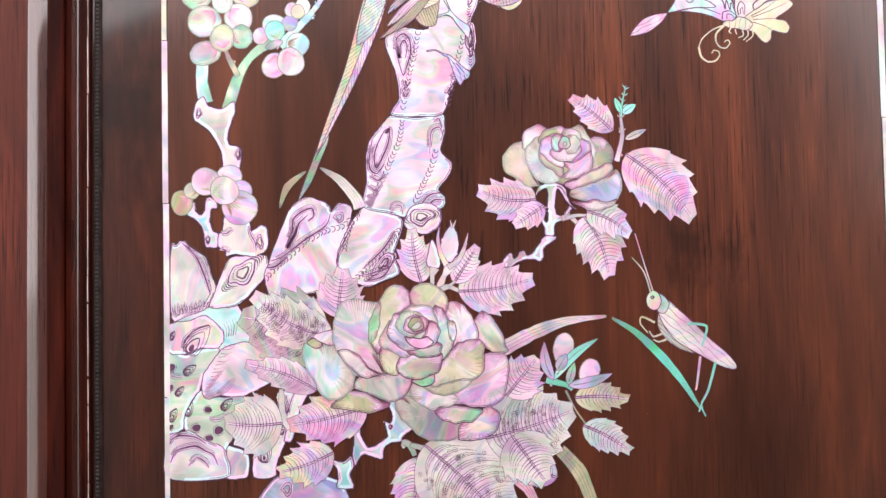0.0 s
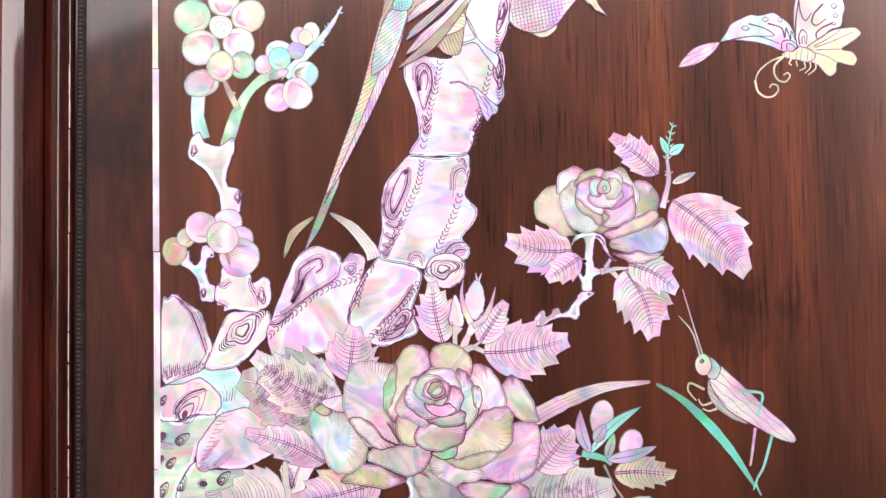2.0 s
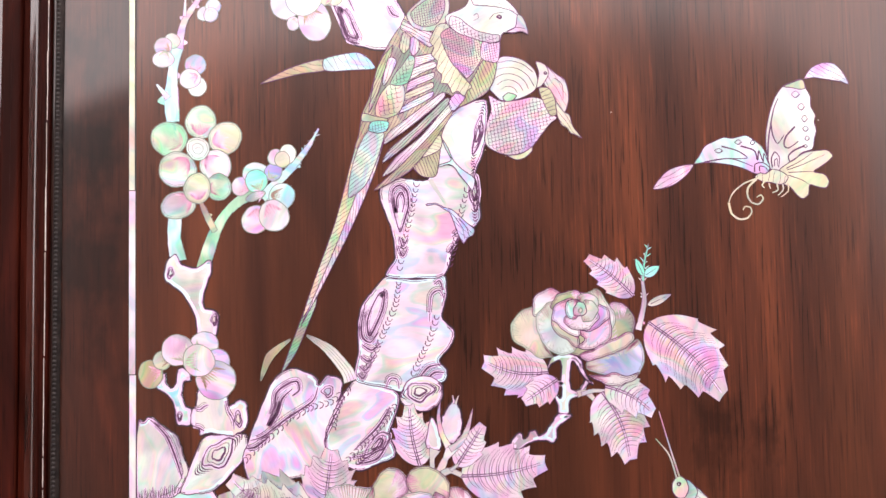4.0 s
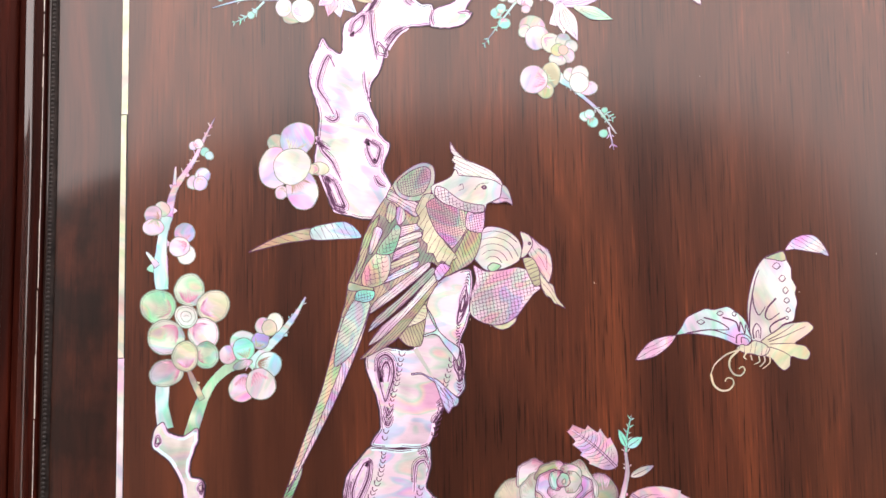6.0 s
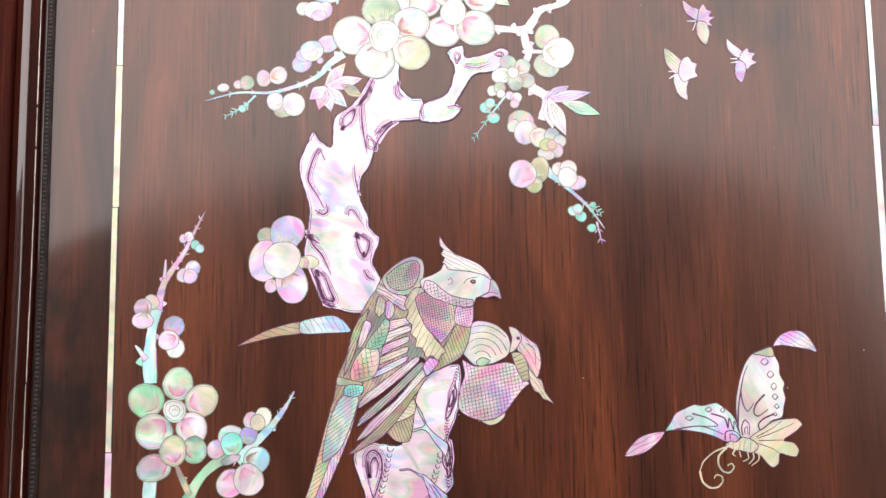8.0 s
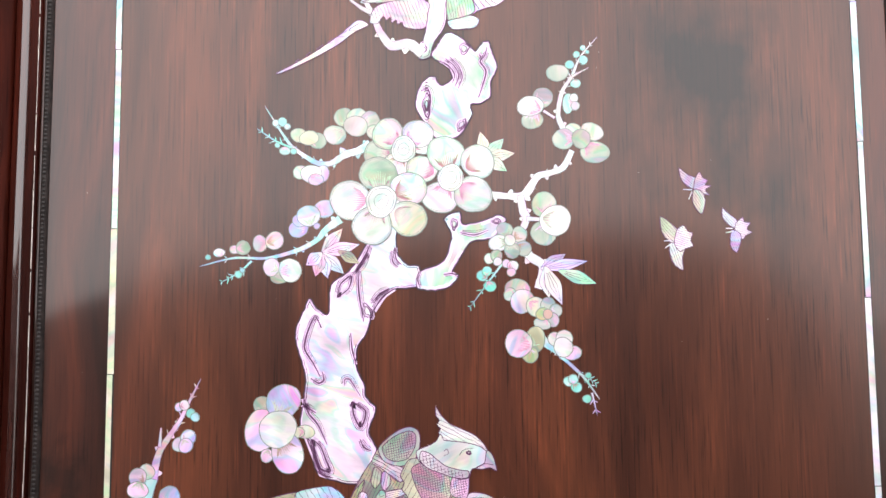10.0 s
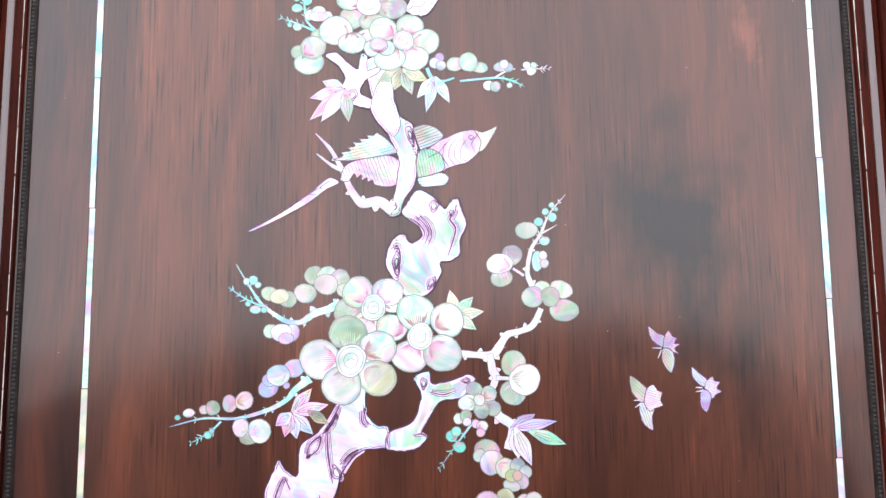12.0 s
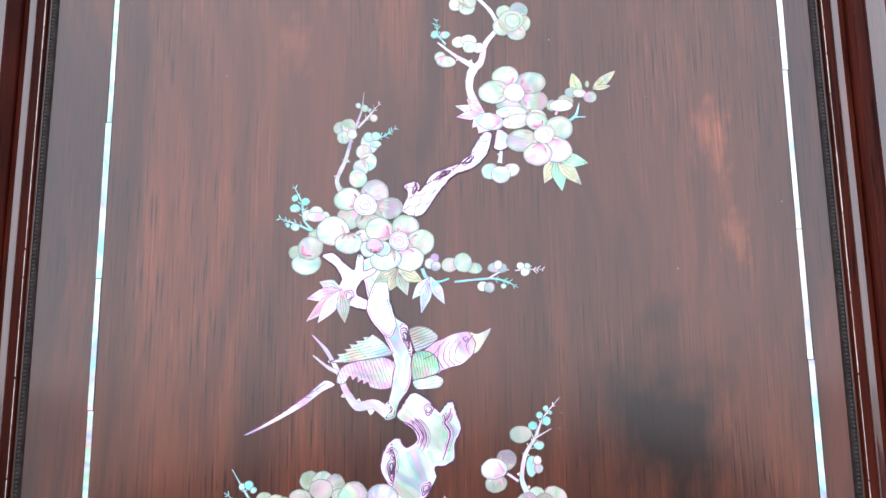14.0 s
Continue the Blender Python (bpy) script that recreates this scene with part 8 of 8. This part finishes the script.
figure('butterfly_inlay', 'large pale pearl butterfly ornament with spread wings', 'ornament', [
    ('p', [(141.0, 313.9), (144.4, 319.1), (150.2, 321.6), (155.9, 321.2), (160.0, 317.3), (163.1, 310.6), (158.3, 311.9), (151.2, 313.2), (145.6, 314.1)], [(-30, 3.4)]),
    ('w', [(121.5, 268.6), (120.5, 277.7), (120.6, 286.3), (122.7, 296.3), (126.0, 304.9), (130.2, 310.3), (135.5, 312.6), (140.1, 313.6), (141.6, 309.0), (143.7, 304.6), (143.7, 299.7), (145.8, 295.1), (145.1, 291.7), (146.0, 287.3), (145.0, 283.6), (143.6, 277.9), (138.1, 276.0), (132.1, 269.6), (126.3, 267.4)], []),
    ('o', [(130.2, 310.0), (135.5, 312.3), (140.1, 313.3), (141.3, 309.0), (138.7, 308.2), (134.7, 309.1)], []),
    ('b', [(84.3, 271.7), (87.0, 275.9), (89.8, 280.5), (94.7, 283.0), (99.4, 284.9), (103.4, 284.3), (107.1, 285.1), (110.8, 285.6), (114.2, 283.5), (118.3, 280.0), (120.9, 274.9), (122.1, 268.6), (119.1, 265.5), (114.3, 266.1), (109.3, 268.5), (102.8, 270.6), (95.2, 271.8), (89.5, 272.2)], []),
    ('p', [(63.3, 259.4), (66.3, 264.2), (70.8, 268.5), (76.5, 270.7), (84.0, 271.4), (80.7, 266.3), (74.8, 261.8), (69.0, 259.6)], [(25, 3.6)]),
    ('y', [(126.3, 267.4), (132.2, 271.8), (139.5, 276.3), (146.7, 277.3), (150.9, 277.3), (153.6, 274.4), (151.2, 271.6), (147.1, 268.8), (143.9, 266.5), (148.9, 265.3), (151.3, 261.6), (149.5, 258.2), (144.9, 258.9), (141.6, 259.8), (140.8, 255.2), (137.9, 253.0), (135.1, 254.7), (131.6, 259.0), (127.5, 261.1)], []),
    ('y', [(114.2, 264.4), (116.9, 266.6), (119.7, 266.0), (123.2, 268.3), (127.7, 267.1), (131.0, 264.2), (129.4, 261.1), (126.0, 260.3), (121.8, 261.5), (118.4, 261.8)], [(80, 4.5)])],
    [('e', [(121.1, 272.0), (121.9, 283.4), (124.8, 297.7), (127.4, 304.0)], 0.9), ('e', [(123.4, 292.0), (124.0, 285.7), (126.3, 281.1), (129.7, 285.3)], 0.8), ('e', [(135.3, 289.5), (130.8, 284.7), (129.5, 280.4), (131.7, 278.7), (136.7, 282.0)], 1.0), ('e', [(139.7, 279.7), (134.5, 277.5), (131.5, 274.7), (132.5, 271.8), (137.8, 275.5)], 1.0), ('e', [(123.3, 269.1), (122.9, 273.4), (124.7, 276.8), (126.9, 274.2), (126.4, 269.1)], 0.8), ('e', [(124.4, 269.7), (124.5, 272.5), (125.7, 273.4), (125.8, 269.6)], 0.6), ('e', [(89.5, 272.5), (102.4, 274.0), (113.6, 269.8)], 0.8), ('e', [(98.3, 280.3), (106.0, 277.9), (110.9, 274.1), (102.9, 274.0)], 0.8), ('e', [(107.8, 280.2), (114.5, 277.8), (116.0, 272.9), (116.8, 277.8), (118.8, 272.0), (119.3, 276.3), (121.6, 270.6)], 0.9), ('e', [(114.3, 267.0), (114.8, 270.9), (118.8, 271.5), (122.7, 268.3)], 0.8), ('e', [(116.9, 267.2), (117.0, 269.8), (119.8, 269.2), (120.9, 267.4)], 0.7), ('e', [(130.1, 268.4), (137.9, 272.3), (143.5, 276.2)], 0.5), ('e', [(130.6, 267.6), (139.3, 270.6), (149.4, 275.0)], 0.5), ('e', [(131.1, 266.4), (140.5, 266.6), (143.9, 266.5)], 0.5), ('e', [(131.0, 265.0), (137.5, 262.6), (141.6, 259.8)], 0.5), ('e', [(138.3, 305.9), (136.2, 304.2), (134.3, 305.9), (136.4, 307.6), (138.3, 305.9)], 0.6), ('e', [(140.6, 299.5), (138.8, 297.8), (137.2, 299.5), (139.0, 301.2), (140.6, 299.5)], 0.6), ('e', [(141.7, 293.4), (140.2, 291.7), (138.9, 293.5), (140.4, 295.2), (141.7, 293.4)], 0.6), ('e', [(142.1, 288.3), (140.6, 286.9), (139.2, 288.3), (140.7, 289.7), (142.1, 288.3)], 0.6), ('e', [(142.4, 283.4), (141.2, 282.3), (140.1, 283.4), (141.3, 284.6), (142.4, 283.4)], 0.6), ('e', [(141.1, 279.4), (140.2, 278.6), (139.4, 279.4), (140.3, 280.3), (141.1, 279.4)], 0.6), ('e', [(98.8, 278.0), (96.8, 276.9), (94.8, 278.1), (96.9, 279.2), (98.8, 278.0)], 0.6), ('e', [(108.4, 282.2), (106.7, 281.1), (105.0, 282.2), (106.8, 283.4), (108.4, 282.2)], 0.6), ('e', [(115.0, 281.8), (113.8, 280.7), (112.7, 281.8), (113.9, 283.0), (115.0, 281.8)], 0.6), ('y', [(116.8, 264.1), (109.0, 261.4), (103.1, 256.6), (100.9, 251.8)], 0.9), ('y', [(100.9, 251.8), (102.1, 246.4), (105.7, 243.5), (109.7, 243.8), (112.1, 246.6), (111.6, 249.1), (109.1, 249.7), (107.9, 248.0)], 1.1), ('y', [(115.0, 263.3), (110.9, 259.3), (110.4, 255.1), (112.3, 251.7), (115.7, 250.8), (118.0, 253.3), (117.0, 255.3), (114.9, 254.2)], 1.1), ('y', [(119.0, 262.1), (117.8, 260.1), (119.1, 258.9)], 0.8), ('y', [(121.2, 261.2), (121.9, 258.3)], 0.8), ('y', [(125.2, 260.6), (125.6, 257.7), (122.7, 256.3)], 0.8), ('y', [(128.0, 260.5), (128.2, 257.7), (125.5, 254.9)], 0.8), ('y', [(130.6, 261.0), (130.7, 257.1), (126.9, 254.0)], 0.8)])
figure('butterfly_inlay', 'small cream and pink pearl butterfly ornament', 'ornament', [
    ('w', [(96.5, 457.6), (100.5, 459.1), (104.9, 456.1), (103.2, 450.1), (103.3, 443.3), (98.6, 446.2), (96.4, 451.6)], [(-70, 2.1)]),
    ('y', [(91.8, 472.0), (96.3, 469.6), (101.5, 464.2), (100.5, 458.2), (96.6, 458.2), (92.5, 463.6)], [(-50, 2.1)]),
    ('w', [(100.7, 465.1), (104.3, 467.2), (106.6, 464.2), (109.0, 463.0), (108.0, 459.1), (109.1, 456.1), (104.8, 454.6), (101.8, 453.1), (98.9, 457.6)], [(-20, 1.8)])],
    [('w', [(97.5, 459.1), (93.6, 459.0)], 0.8), ('w', [(97.7, 457.6), (94.1, 455.2)], 0.8)])
figure('butterfly_inlay', 'small grey and pink pearl butterfly ornament', 'ornament', [
    ('s', [(102.9, 498.3), (107.6, 494.6), (112.7, 492.5), (111.9, 487.0), (107.4, 487.9), (103.6, 492.4)], [(-40, 1.8)]),
    ('p', [(111.2, 492.5), (113.7, 495.9), (115.7, 492.8), (118.1, 491.6), (116.8, 489.1), (119.8, 488.5), (116.7, 486.1), (118.7, 483.4), (114.2, 484.3), (110.4, 486.4)], [(-20, 1.8)]),
    ('s', [(110.4, 486.4), (114.9, 485.5), (116.5, 480.3), (114.5, 473.3), (110.9, 476.3), (109.3, 481.2)], [(-60, 1.8)])],
    [('s', [(109.5, 486.4), (104.6, 486.6)], 0.8), ('s', [(109.4, 485.4), (107.5, 481.2)], 0.8)])
figure('butterfly_inlay', 'small lilac and white pearl butterfly ornament', 'ornament', [
    ('w', [(125.4, 476.4), (129.5, 472.8), (133.5, 469.2), (132.2, 465.3), (128.1, 467.4), (125.2, 471.3)], [(-50, 1.8)]),
    ('w', [(132.3, 468.3), (136.0, 471.3), (137.1, 468.9), (140.1, 468.3), (138.2, 465.0), (140.8, 463.2), (137.4, 461.4), (135.5, 459.3), (131.5, 463.2)], [(-20, 1.8)]),
    ('l', [(129.7, 464.4), (133.9, 463.2), (134.9, 459.3), (132.3, 452.4), (128.8, 456.2)], [(-70, 1.5)])],
    [('w', [(130.4, 465.3), (126.8, 465.5)], 0.8), ('w', [(130.3, 463.8), (126.7, 463.1)], 0.8)])
figure('grasshopper_inlay', 'pale pearl grasshopper ornament with long feelers', 'ornament', [
    ('y', [(74.7, 104.9), (77.9, 96.5), (84.0, 89.3), (94.0, 82.0), (85.3, 84.6), (77.7, 90.4), (73.7, 97.7)], [(-40, 3.0)]),
    ('w', [(78.2, 112.6), (85.8, 106.1), (93.9, 98.6), (103.3, 88.9), (111.3, 81.9), (116.3, 75.3), (114.6, 72.8), (107.0, 75.0), (96.2, 81.2), (84.0, 88.7), (77.9, 96.5), (74.7, 104.0)], [(-42, 5.0)]),
    ('b', [(75.0, 115.4), (78.2, 113.4), (80.6, 109.5), (78.3, 104.5), (74.7, 104.6), (73.4, 107.6), (75.7, 110.9)], []),
    ('v', [(68.0, 113.0), (69.7, 116.0), (72.3, 117.1), (75.0, 115.1), (76.3, 110.9), (74.2, 106.5), (70.6, 106.3), (68.2, 109.1)], [])],
    [('s', [(70.4, 116.2), (67.0, 127.5), (60.7, 135.4)], 0.9), ('s', [(71.7, 116.8), (67.7, 130.6), (62.7, 148.8)], 0.9), ('c', [(90.0, 98.4), (100.2, 97.0), (99.0, 89.5), (97.4, 85.8)], 1.6), ('p', [(96.6, 80.3), (94.3, 64.9), (93.5, 61.8)], 1.5), ('c', [(104.8, 77.1), (100.3, 61.7), (96.4, 54.0), (98.6, 47.5)], 1.5), ('c', [(96.4, 54.0), (95.0, 50.0)], 1.2), ('y', [(72.4, 99.3), (65.4, 102.5), (64.4, 98.8), (68.3, 93.8)], 1.2), ('y', [(76.0, 93.0), (71.3, 91.6), (69.2, 94.7)], 1.2), ('y', [(78.3, 89.9), (74.3, 88.7), (71.2, 90.0)], 1.2), ('e', [(71.4, 114.0), (72.2, 113.2), (71.3, 112.4), (70.5, 113.2), (71.4, 114.0)], 1.0)])

# dust on the lacquer
rnd = random.Random(4)
bm = bmesh.new()
for k in range(45):
    x, z, r = rnd.uniform(-230, 215), rnd.uniform(0, 820), rnd.uniform(0.12, 0.3)
    bm.faces.new([put(bm, (x + r * math.cos(a) * rnd.uniform(0.6, 1.3), z + r * math.sin(a) * rnd.uniform(0.6, 1.5)), 0.00004) for a in (0, 1.3, 2.5, 3.7, 5.0)])
tagged(part("dust", bm, WORN), "fine pale dust specks on the dark lacquer", "dust", kind="stuff")
